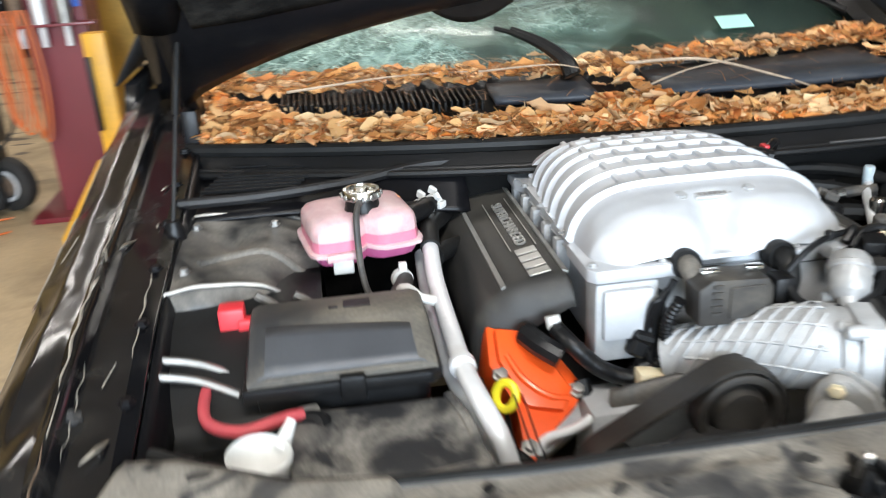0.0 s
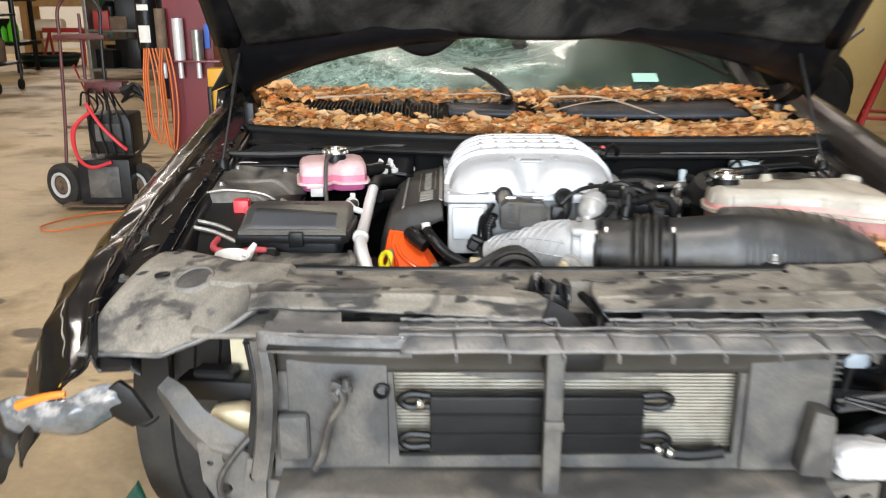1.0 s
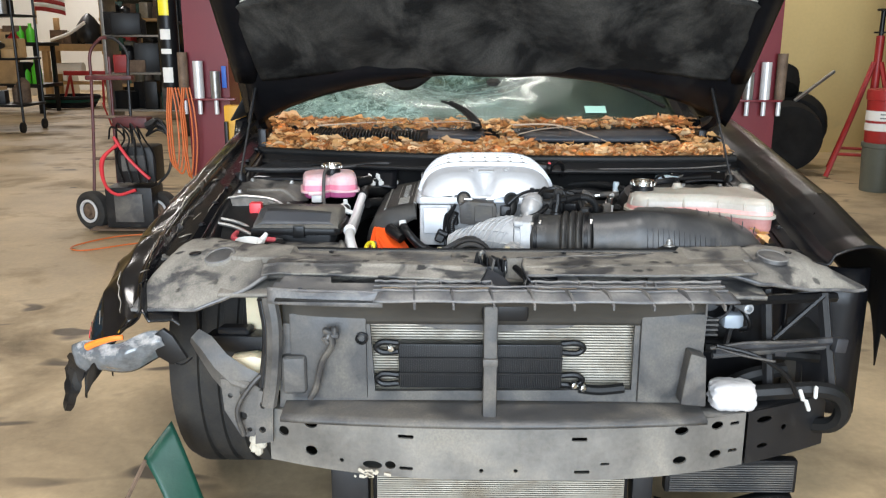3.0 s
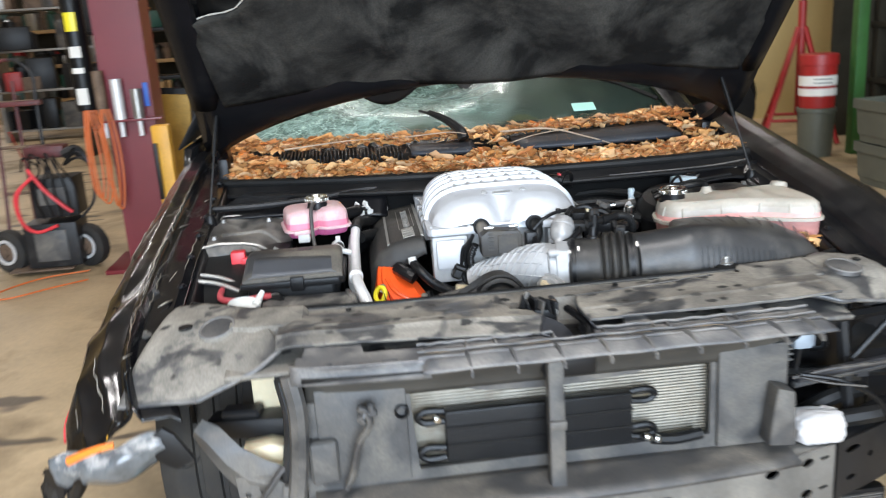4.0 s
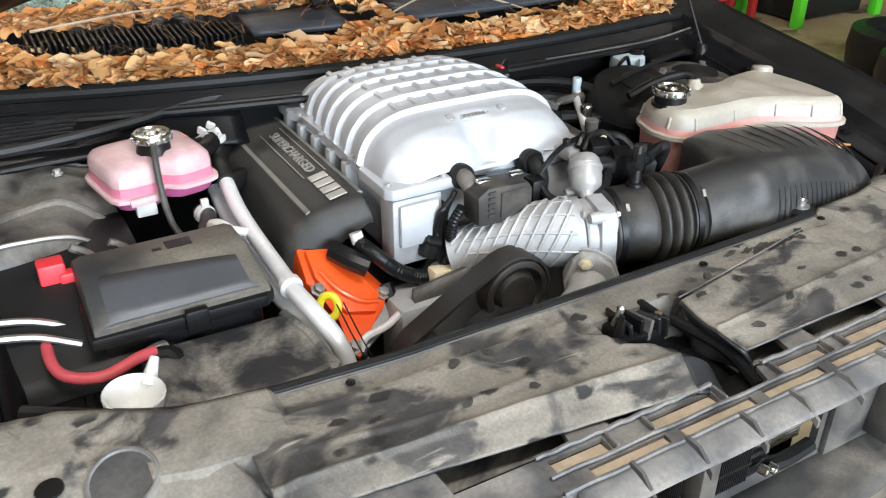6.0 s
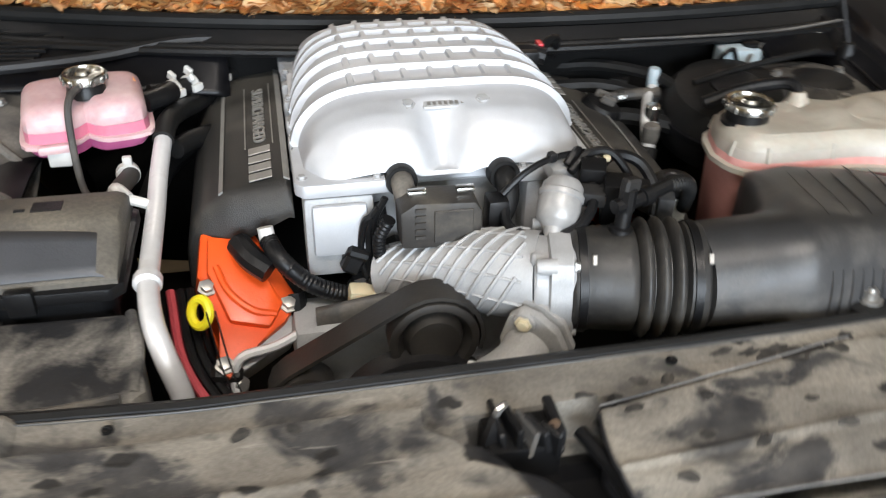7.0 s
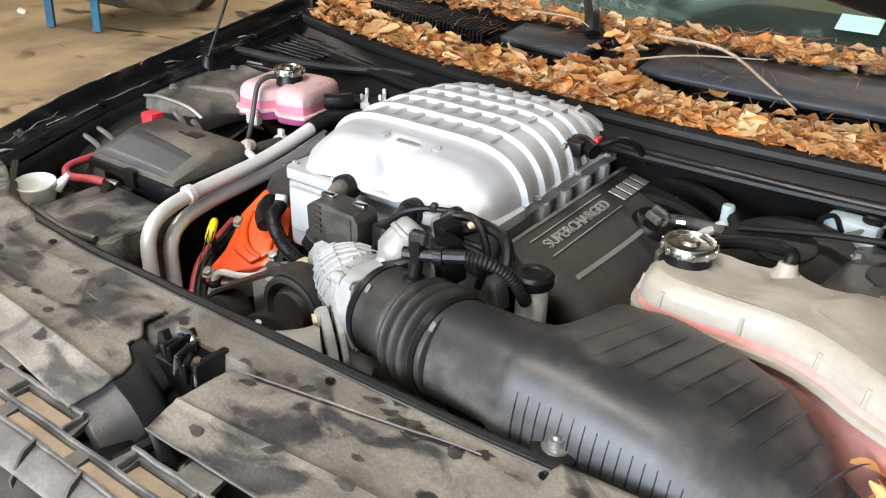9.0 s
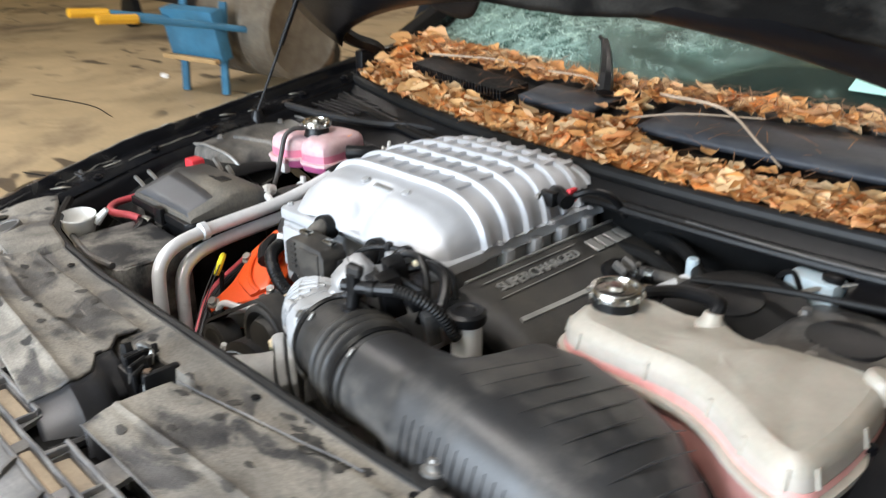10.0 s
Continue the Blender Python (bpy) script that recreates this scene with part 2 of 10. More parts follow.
M_RUST = mat("rusty_steel", (0.16, 0.11, 0.075), 0.7, 0.3, var=0.5, scale=12)
M_PAPER = mat("pale_paper", (0.75, 0.73, 0.68), 0.7, var=0.05)
M_STICKER = mat("pale_green_sticker", (0.42, 0.72, 0.62), 0.5, var=0.08)
M_TWIG = mat("dry_twig", (0.36, 0.27, 0.19), 0.8, var=0.3, scale=40)
M_NEEDLE = mat("brown_pine_needle", (0.30, 0.15, 0.07), 0.7, var=0.4, scale=30)
M_INTERIOR = mat("dark_interior_trim", (0.014, 0.014, 0.015), 0.7, var=0.3, scale=6)
M_LAMP = mat("lamp_diffuser", (1.0, 0.9, 0.72), 0.5, var=0.0, emit=3.0)
M_CREAM = mat("cream_bottle_plastic", (0.62, 0.54, 0.37), 0.45, var=0.1, scale=8, sub=0.2)
M_SIGNAL = mat("amber_lens", (0.85, 0.22, 0.03), 0.2, var=0.1, coat=0.4)
M_BLUEGREY = mat("pale_blue_bottle", (0.46, 0.55, 0.60), 0.4, var=0.08, sub=0.2)


def leaf_material():
    m = bpy.data.materials.new("dry_leaf")
    m.use_nodes = True
    nt = m.node_tree
    b = nt.nodes["Principled BSDF"]
    oi, ge = nt.nodes.new("ShaderNodeObjectInfo"), nt.nodes.new("ShaderNodeNewGeometry")
    add = nt.nodes.new("ShaderNodeMath")
    add.operation = "ADD"
    nt.links.new(oi.outputs["Random"], add.inputs[0])
    nt.links.new(ge.outputs["Random Per Island"], add.inputs[1])
    fr = nt.nodes.new("ShaderNodeMath")
    fr.operation = "FRACT"
    nt.links.new(add.outputs[0], fr.inputs[0])
    cr = nt.nodes.new("ShaderNodeValToRGB")
    for i, (p, c) in enumerate(((0.0, (0.42, 0.17, 0.05)), (0.22, (0.78, 0.38, 0.12)), (0.5, (0.87, 0.53, 0.23)), (0.78, (0.91, 0.67, 0.40)), (1.0, (0.88, 0.30, 0.05)))):
        e = cr.color_ramp.elements[i] if i < 2 else cr.color_ramp.elements.new(p)
        e.position, e.color = p, (*c, 1)
    nt.links.new(fr.outputs[0], cr.inputs[0])
    co = nt.nodes.new("ShaderNodeTexCoord").outputs["Object"]
    n = noise_tex(nt, co, 60, 4)
    col = mixed(nt, n, mixed(nt, 1.0, cr.outputs[0], (0.72, 0.68, 0.62), "MULTIPLY"), cr.outputs[0])
    nt.links.new(col, b.inputs["Base Color"])
    b.inputs["Roughness"].default_value = 0.6
    bp = node(nt, "ShaderNodeBump", Strength=0.4, Distance=0.002)
    nt.links.new(noise_tex(nt, co, 160, 3), bp.inputs["Height"])
    nt.links.new(bp.outputs[0], b.inputs["Normal"])
    return m


M_LEAF = leaf_material()


def shield_material():
    """Pebbled grey plastic under tan dust, with wiped patches, dried drips and round water marks."""
    m = bpy.data.materials.new("dusty_grey_plastic")
    m.use_nodes = True
    nt = m.node_tree
    b = nt.nodes["Principled BSDF"]
    co = nt.nodes.new("ShaderNodeTexCoord").outputs["Object"]
    grit = noise_tex(nt, co, 230, 4)
    dust = mixed(nt, ramp(nt, noise_tex(nt, co, 7, 5, None, 0.6), 0.34, 0.66), (0.140, 0.130, 0.114), (0.30, 0.278, 0.238))
    dust = mixed(nt, ramp(nt, grit, 0.40, 0.62), mixed(nt, 1.0, dust, (0.80, 0.80, 0.80), "MULTIPLY"), dust)
    wiped = ramp(nt, noise_tex(nt, co, 8.5, 6, (1.0, 1.3, 1.0), 0.5), 0.50, 0.575)
    dark = mixed(nt, ramp(nt, noise_tex(nt, co, 30, 4), 0.36, 0.66), (0.036, 0.036, 0.038), (0.075, 0.073, 0.071))
    col = mixed(nt, wiped, dust, dark)
    # pale smears dragged across
    smear = ramp(nt, noise_tex(nt, co, 16, 4, (0.5, 2.6, 1.0), 0.8), 0.66, 0.74)
    col = mixed(nt, smear, col, (0.30, 0.282, 0.25))
    # round and drawn-out water marks
    vo = node(nt, "ShaderNodeTexVoronoi", Scale=23.0, Randomness=1.0)
    mp = nt.nodes.new("ShaderNodeMapping")
    mp.inputs["Scale"].default_value = (0.75, 1.35, 0.4)
    mp.inputs["Rotation"].default_value = (0, 0, 0.35)
    wob = nt.nodes.new("ShaderNodeMix")
    wob.data_type, wob.blend_type = "RGBA", "ADD"
    wob.inputs[0].default_value = 0.014
    nz = node(nt, "ShaderNodeTexNoise", Scale=60.0, Detail=2.0)
    nt.links.new(co, nz.inputs["Vector"])
    nt.links.new(co, wob.inputs[6])
    nt.links.new(nz.outputs["Color"], wob.inputs[7])
    nt.links.new(wob.outputs[2], mp.inputs[0])
    nt.links.new(mp.outputs[0], vo.inputs["Vector"])
    spot = ramp(nt, vo.outputs["Distance"], 0.20, 0.27, (1, 1, 1, 1), (0, 0, 0, 1))
    sep = nt.nodes.new("ShaderNodeSeparateColor")
    nt.links.new(vo.outputs["Color"], sep.inputs[0])
    some = ramp(nt, sep.outputs[0], 0.44, 0.46)
    zone = ramp(nt, noise_tex(nt, co, 4.0, 2), 0.40, 0.46)
    marks = mixed(nt, 1.0, mixed(nt, 1.0, spot, some, "MULTIPLY"), zone, "MULTIPLY")
    col = mixed(nt, marks, col, (0.022, 0.021, 0.020))
    nt.links.new(col, b.inputs["Base Color"])
    nt.links.new(mixed(nt, wiped, (0.80, 0.80, 0.80), (0.42, 0.42, 0.42)), b.inputs["Roughness"])
    bp = node(nt, "ShaderNodeBump", Strength=0.45, Distance=0.002)
    nt.links.new(grit, bp.inputs["Height"])
    nt.links.new(bp.outputs[0], b.inputs["Normal"])
    return m


M_SHIELD = shield_material()


def cracked_glass():
    """Laminated glass: clear where whole, whitish green where it is crazed."""
    m = bpy.data.materials.new("shattered_laminated_glass")
    m.use_nodes = True
    nt = m.node_tree
    b = nt.nodes["Principled BSDF"]
    out = nt.nodes["Material Output"]
    co = nt.nodes.new("ShaderNodeTexCoord").outputs["Object"]
    dens = noise_tex(nt, co, 2.6, 6, None, 1.2)
    gx = nt.nodes.new("ShaderNodeSeparateXYZ")
    nt.links.new(co, gx.inputs[0])
    side = nt.nodes.new("ShaderNodeMapRange")
    side.inputs["From Min"].default_value, side.inputs["From Max"].default_value = -0.6, 0.75
    side.inputs["To Min"].default_value, side.inputs["To Max"].default_value = 0.24, -0.37
    nt.links.new(gx.outputs[0], side.inputs[0])
    su = nt.nodes.new("ShaderNodeMath")
    nt.links.new(dens, su.inputs[0])
    nt.links.new(side.outputs[0], su.inputs[1])
    crazed = ramp(nt, su.outputs[0], 0.36, 0.56)
    wob = nt.nodes.new("ShaderNodeMix")
    wob.data_type = "RGBA"
    wob.blend_type = "ADD"
    wob.inputs[0].default_value = 0.22
    nz = node(nt, "ShaderNodeTexNoise", Scale=11.0, Detail=4.0)
    nt.links.new(co, nz.inputs["Vector"])
    nt.links.new(co, wob.inputs[6])
    nt.links.new(nz.outputs["Color"], wob.inputs[7])
    v1 = node(nt, "ShaderNodeTexVoronoi", Scale=75.0)
    v1.feature = "DISTANCE_TO_EDGE"
    nt.links.new(wob.outputs[2], v1.inputs["Vector"])
    v2 = node(nt, "ShaderNodeTexVoronoi", Scale=9.0)
    v2.feature = "DISTANCE_TO_EDGE"
    nt.links.new(wob.outputs[2], v2.inputs["Vector"])
    lines = mixed(nt, 1.0, ramp(nt, v1.outputs[0], 0.0, 0.10, (0.6, 0.6, 0.6, 1), (0, 0, 0, 1)), ramp(nt, v2.outputs[0], 0.0, 0.02, (1, 1, 1, 1), (0, 0, 0, 1)), "ADD")
    lines = mixed(nt, 1.0, lines, mixed(nt, crazed, (0.10, 0.10, 0.10), (1, 1, 1)), "MULTIPLY")
    white = mixed(nt, crazed, (0.12, 0.12, 0.12), mixed(nt, lines, (0.50, 0.50, 0.50), (0.85, 0.85, 0.85)))
    pale = mixed(nt, ramp(nt, noise_tex(nt, co, 14, 6, None, 2.2), 0.42, 0.58), (0.012, 0.060, 0.048), (0.36, 0.52, 0.47))
    pale = mixed(nt, crazed, (0.07, 0.105, 0.09), pale)
    nt.links.new(mixed(nt, lines, pale, (0.56, 0.72, 0.66)), b.inputs["Base Color"])
    b.inputs["Roughness"].default_value = 0.4
    tr = nt.nodes.new("ShaderNodeBsdfTransparent")
    tr.inputs[0].default_value = (0.55, 0.68, 0.62, 1)
    gl = node(nt, "ShaderNodeBsdfGlossy", Roughness=0.16)
    gl.inputs[0].default_value = (1, 1, 1, 1)
    fres = node(nt, "ShaderNodeFresnel", IOR=1.17)
    clear = nt.nodes.new("ShaderNodeMixShader")
    nt.links.new(fres.outputs[0], clear.inputs[0])
    nt.links.new(tr.outputs[0], clear.inputs[1])
    nt.links.new(gl.outputs[0], clear.inputs[2])
    mx = nt.nodes.new("ShaderNodeMixShader")
    nt.links.new(white, mx.inputs[0])
    nt.links.new(clear.outputs[0], mx.inputs[1])
    nt.links.new(b.outputs[0], mx.inputs[2])
    nt.links.new(mx.outputs[0], out.inputs[0])
    bp = node(nt, "ShaderNodeBump", Strength=0.5, Distance=0.003)
    nt.links.new(lines, bp.inputs["Height"])
    nt.links.new(bp.outputs[0], b.inputs["Normal"])
    return m


M_GLASS = cracked_glass()

# ---- mesh helpers ----


def link_mesh(name, bm, material, parent=None, sharp=35.0):
    bmesh.ops.recalc_face_normals(bm, faces=bm.faces[:])
    for f in bm.faces:
        f.smooth = True
    lim = radians(sharp)
    for e in bm.edges:
        e.smooth = not (len(e.link_faces) == 2 and e.calc_face_angle(0) > lim)
    me = bpy.data.meshes.new(name)
    bm.to_mesh(me)
    bm.free()
    me.materials.append(material)
    ob = new(name, me)
    ob.parent = parent
    return ob


def part(name, bm, material, parent, label="", solid=0.0, sharp=35.0):
    """One mesh object under a thing or a part. solid: thickness given to a sheet."""
    ob = link_mesh(name, bm, material, parent, sharp)
    if solid:
        md = ob.modifiers.new("thickness", "SOLIDIFY")
        md.thickness, md.offset = abs(solid), -1 if solid > 0 else 1
    if label:
        tagged(ob, label)
    return ob


def thing(name, label, category, group="", m=None):
    ob = new(name)
    ob.empty_display_size = 0.05
    if m is not None:
        ob.matrix_basis = m
    return tagged(ob, label, category, group)


def structure(name, bm, material, label):
    return tagged(link_mesh(name, bm, material), label, name.split("_")[0], kind="structure")


def B():
    return bmesh.new()


def box(bm, c, s, bev=0.0, seg=2, rot=(0, 0, 0)):
    m = pose(*c, *rot) @ Matrix.Diagonal((*s, 1))
    vs = bmesh.ops.create_cube(bm, size=1.0, matrix=m)["verts"]
    if bev:
        es = list({e for v in vs for e in v.link_edges})
        bmesh.ops.bevel(bm, geom=es, offset=bev, segments=seg, affect="EDGES", profile=0.6)
    return bm


def basis(d):
    d = Vector(d).normalized()
    a = d.cross(Vector((0, 0, 1)) if abs(d.z) < 0.95 else Vector((0, 1, 0))).normalized()
    return a, a.cross(d).normalized()


def loft(bm, rings, caps=True, closed=True):
    rows = [[bm.verts.new(p) for p in r] for r in rings]
    n = len(rows[0])
    for a, b in zip(rows, rows[1:]):
        for i in range(n if closed else n - 1):
            j = (i + 1) % n
            bm.faces.new((a[i], a[j], b[j], b[i]))
    if caps and closed:
        bm.faces.new(rows[0])
        bm.faces.new(rows[-1][::-1])
    return bm


def circle(c, a, b, r, seg, squash=1.0):
    return [Vector(c) + a * (r * math.cos(2 * math.pi * i / seg)) + b * (r * squash * math.sin(2 * math.pi * i / seg)) for i in range(seg)]


def cyl(bm, p0, p1, r0, r1=None, seg=16):
    p0, p1 = Vector(p0), Vector(p1)
    a, b = basis(p1 - p0)
    return loft(bm, [circle(p0, a, b, r0, seg), circle(p1, a, b, r0 if r1 is None else r1, seg)])


def lathe(bm, c, axis, profile, seg=24):
    """profile: pairs of radius and height along the axis."""
    a, b = basis(axis)
    d = Vector(axis).normalized()
    return loft(bm, [circle(Vector(c) + d * h, a, b, max(r, 0.0004), seg) for r, h in profile])


def smooth_path(pts, res=5):
    pts = [Vector(p) for p in pts]
    q = [2 * pts[0] - pts[1]] + pts + [2 * pts[-1] - pts[-2]]
    out = []
    for i in range(1, len(q) - 2):
        for k in range(res):
            t = k / res
            p0, p1, p2, p3 = q[i - 1:i + 3]
            out.append(0.5 * ((2 * p1) + (p2 - p0) * t + (2 * p0 - 5 * p1 + 4 * p2 - p3) * t * t + (3 * p1 - p0 - 3 * p2 + p3) * t ** 3))
    return out + [pts[-1]]


def tube(bm, pts, r, seg=10, res=5, ridge=0.0, pitch=0.008):
    """A round tube along a smooth path. r: radius or a function of 0..1; ridge: depth of bellows rings."""
    path = smooth_path(pts, res)
    if ridge:
        total = sum((b - a).length for a, b in zip(path, path[1:]))
        steps = max(6, int(total / pitch) * 2)
        fine, acc, i = [], 0.0, 0
        cum = [0.0]
        for a, b in zip(path, path[1:]):
            cum.append(cum[-1] + (b - a).length)
        for k in range(steps + 1):
            s = total * k / steps
            while i < len(cum) - 2 and cum[i + 1] < s:
                i += 1
            w = (s - cum[i]) / max(1e-9, cum[i + 1] - cum[i])
            fine.append(path[i].lerp(path[i + 1], min(1, w)))
        path = fine
    rings, up = [], None
    for i, p in enumerate(path):
        d = (path[min(i + 1, len(path) - 1)] - path[max(i - 1, 0)]).normalized()
        if up is None:
            a, up = basis(d)
        a = up.cross(d).normalized() * -1
        up = a.cross(d).normalized()
        t = i / (len(path) - 1)
        rr = r(t) if callable(r) else r
        if ridge and i % 2:
            rr -= ridge
        rings.append(circle(p, a, up, rr, seg))
    return loft(bm, rings)


def prism(bm, outline, z0, z1, bev=0.0, m=None):
    """An upright prism over an outline of (x, y)."""
    m = m or Matrix()
    lo = [bm.verts.new(m @ Vector((x, y, z0))) for x, y in outline]
    hi = [bm.verts.new(m @ Vector((x, y, z1))) for x, y in outline]
    n = len(lo)
    faces = [bm.faces.new(lo[::-1]), bm.faces.new(hi)]
    for i in range(n):
        faces.append(bm.faces.new((lo[i], lo[(i + 1) % n], hi[(i + 1) % n], hi[i])))
    if bev:
        es = list({e for f in faces for e in f.edges})
        bmesh.ops.bevel(bm, geom=es, offset=bev, segments=2, affect="EDGES", profile=0.6)
    return bm


def plate(bm, outline, holes, thick, m):
    """A plate with holes cut through it: outline and holes in (x, y), laid by m, thick along its z."""
    tmp = bmesh.new()
    for loop in [outline, *holes]:
        vs = [tmp.verts.new((x, y, 0)) for x, y in loop]
        for i in range(len(vs)):
            tmp.edges.new((vs[i], vs[(i + 1) % len(vs)]))
    bmesh.ops.triangle_fill(tmp, use_beauty=True, use_dissolve=False, edges=tmp.edges[:])
    ext = bmesh.ops.extrude_face_region(tmp, geom=tmp.faces[:])
    for v in [g for g in ext["geom"] if isinstance(g, bmesh.types.BMVert)]:
        v.co.z += thick
    tmp.transform(m)
    me = bpy.data.meshes.new("tmp")
    tmp.to_mesh(me)
    tmp.free()
    bm.from_mesh(me)
    bpy.data.meshes.remove(me)
    return bm


def oval(cx, cy, rx, ry, n=14):
    return [(cx + rx * math.cos(2 * math.pi * i / n), cy + ry * math.sin(2 * math.pi * i / n)) for i in range(n)]


def slot(cx, cy, w, h, r=None):
    r = r or min(w, h) * 0.3
    out = []
    for sx, sy, a0 in ((1, 1, 0), (-1, 1, 90), (-1, -1, 180), (1, -1, 270)):
        for k in range(3):
            a = radians(a0 + 45 * k)
            out.append((cx + sx * (w / 2 - r) + r * math.cos(a), cy + sy * (h / 2 - r) + r * math.sin(a)))
    return out


def sheet(bm, f, nu, nv):
    """A grid of points f(u, v), u and v from 0 to 1."""
    g = [[bm.verts.new(f(i / nu, j / nv)) for j in range(nv + 1)] for i in range(nu + 1)]
    for i in range(nu):
        for j in range(nv):
            bm.faces.new((g[i][j], g[i + 1][j], g[i + 1][j + 1], g[i][j + 1]))
    return bm


def lerp(a, b, t):
    return a + (b - a) * t


def steps(table, t):
    """A value between the rows (t, value) of a table."""
    for (t0, v0), (t1, v1) in zip(table, table[1:]):
        if t <= t1:
            return lerp(v0, v1, max(0.0, (t - t0) / (t1 - t0)))
    return table[-1][1]


def letters(text, size, m, material, parent, name="lettering", depth=0.0015):
    cu = bpy.data.curves.new("text", "FONT")
    cu.body, cu.size, cu.extrude, cu.align_x, cu.align_y = text, size, depth, "CENTER", "CENTER"
    ob = bpy.data.objects.new("text", cu)
    scene.collection.objects.link(ob)
    me = bpy.data.meshes.new_from_object(ob.evaluated_get(bpy.context.evaluated_depsgraph_get()))
    bpy.data.objects.remove(ob)
    me.materials.clear()
    me.materials.append(material)
    me.transform(m)
    out = new(name, me)
    out.parent = parent
    return out


def bolt(c, axis, r, parent, material=None, h=None, name="bolt"):
    h = h or r * 0.9
    bm = B()
    lathe(bm, c, axis, ((r * 1.5, 0), (r * 1.5, h * 0.3), (r, h * 0.32), (r, h), (r * 0.6, h * 1.05)), 6)
    return part(name, bm, material or M_STEEL, parent)

# ---- structure: the workshop ----
def slab(name, c, size, material, label):
    bm = B()
    box(bm, c, size)
    return structure(name, bm, material, label)


slab("floor", (-2.5, 5.8, -0.1), (20.4, 26.4, 0.2), M_CONCRETE, "stained brown concrete workshop floor")
slab("wall_north", (-5.4, 18.7, 2.1), (14.2, 0.2, 4.2), M_WALL, "cream painted far workshop wall")
slab("wall_partition", (4.6, 7.6, 2.1), (5.8, 0.2, 4.2), M_WALL, "cream painted partition wall with scuffs")
slab("wall_return", (1.75, 13.1, 2.1), (0.2, 11.0, 4.2), M_WALL, "cream wall beside the partition")
slab("wall_west", (-12.4, 5.8, 2.1), (0.2, 26.0, 4.2), M_WALL, "cream painted workshop side wall")
slab("wall_east", (7.6, 0.3, 2.1), (0.2, 15.0, 4.2), M_WALLDARK, "dark cluttered workshop side wall")
slab("wall_south", (-7.7, -7.1, 2.1), (9.4, 0.2, 4.2), M_WALL, "cream wall beside the open bay door")
slab("wall_south", (5.0, -7.1, 2.1), (5.0, 0.2, 4.2), M_WALL, "cream wall beside the open bay door")
slab("wall_south", (-0.25, -7.1, 3.9), (5.5, 0.2, 0.6), M_WALL, "lintel above the open bay door")
slab("ceiling", (-2.5, 5.8, 4.3), (20.4, 26.4, 0.2), M_CEIL, "pale panelled workshop ceiling")
slab("trim_panel", (-10.1, 18.56, 1.7), (4.4, 0.05, 3.4), M_WHITEWALL, "white panelling on the back wall")
for _x, _y, _w in STRIPS:
    lf = thing("ceiling_light", "unseen white strip light added under the ceiling", "ceiling light", "strip lights")
    bm = B()
    box(bm, (_x, _y, 4.12), (1.5, 0.16, 0.14), 0.01)
    part("housing", bm, M_WHITEP, lf)
    for _s in (-0.045, 0.045):
        bm = B()
        cyl(bm, (_x - 0.72, _y + _s, 4.03), (_x + 0.72, _y + _s, 4.03), 0.018, seg=10)
        part("lamp_tube", bm, M_LAMP, lf)

# ---- the car body ----
car = thing("car", "black wrecked car with its front bumper removed and hood raised", "car")


def seal_y(x):
    return 0.725 + 0.19 * ((x - 0.35) / 1.06) ** 2


def base_y(x):
    return 1.03 + 0.10 * (x / 0.7) ** 2


# cowl tray under the windscreen
bm = B()
sheet(bm, lambda u, v: (lerp(-0.76, 0.80, u), lerp(seal_y(lerp(-0.76, 0.80, u)), base_y(lerp(-0.76, 0.80, u)) + 0.03, v), 0.848 + 0.075 * v - 0.012 * math.sin(v * math.pi)), 40, 10)
cowl = part("cowl_panel", bm, M_BLACKP, car, "dusty black plastic cowl panel", 0.008)
# louvred intake grille on the cowl
for i in range(34):
    x = lerp(-0.56, -0.20, i / 33)
    bm = B()
    box(bm, (x, seal_y(x) + 0.135, 0.905), (0.0045, 0.09, 0.02), 0.001, 1, (4, 0, 0))
    part("slat", bm, M_BLACKCLEAN, cowl)
for x0, x1 in ((-0.17, 0.02), (0.14, 0.64)):
    bm = B()
    sheet(bm, lambda u, v: (lerp(x0, x1, u), lerp(seal_y(lerp(x0, x1, u)) + 0.12, base_y(lerp(x0, x1, u)) - 0.05, v), 0.905 + 0.012 * v), 10, 3)
    part("cowl_plate", bm, mat("bluish_black_plastic", (0.035, 0.038, 0.046), 0.55, var=0.2, scale=14, dust=(0.14, 0.13, 0.12), dust_amount=(0.5, 0.9)), cowl, "plain dark cowl plate", 0.012)
# rubber seal bead along the back of the bay
bm = B()
tube(bm, [(x, seal_y(x) - 0.006, 0.853) for x in [lerp(-0.76, 0.80, k / 12) for k in range(13)]], 0.013, 10, 3)
part("hood_seal", bm, M_RUBBER, car, "black rubber seal")
bm = B()
sheet(bm, lambda u, v: (lerp(-0.76, 0.80, u), seal_y(lerp(-0.76, 0.80, u)) - 0.012 - 0.055 * v, 0.842 - 0.016 * v + 0.006 * math.sin(v * 9)), 30, 6)
part("seal_ledge", bm, M_BLACKCLEAN, car, "", 0.006)
bm = B()
tube(bm, [(x, seal_y(x) - 0.07, 0.825) for x in [lerp(-0.74, 0.78, k / 12) for k in range(13)]], 0.007, 8, 3)
part("seal_lip", bm, M_BLACKCLEAN, car)
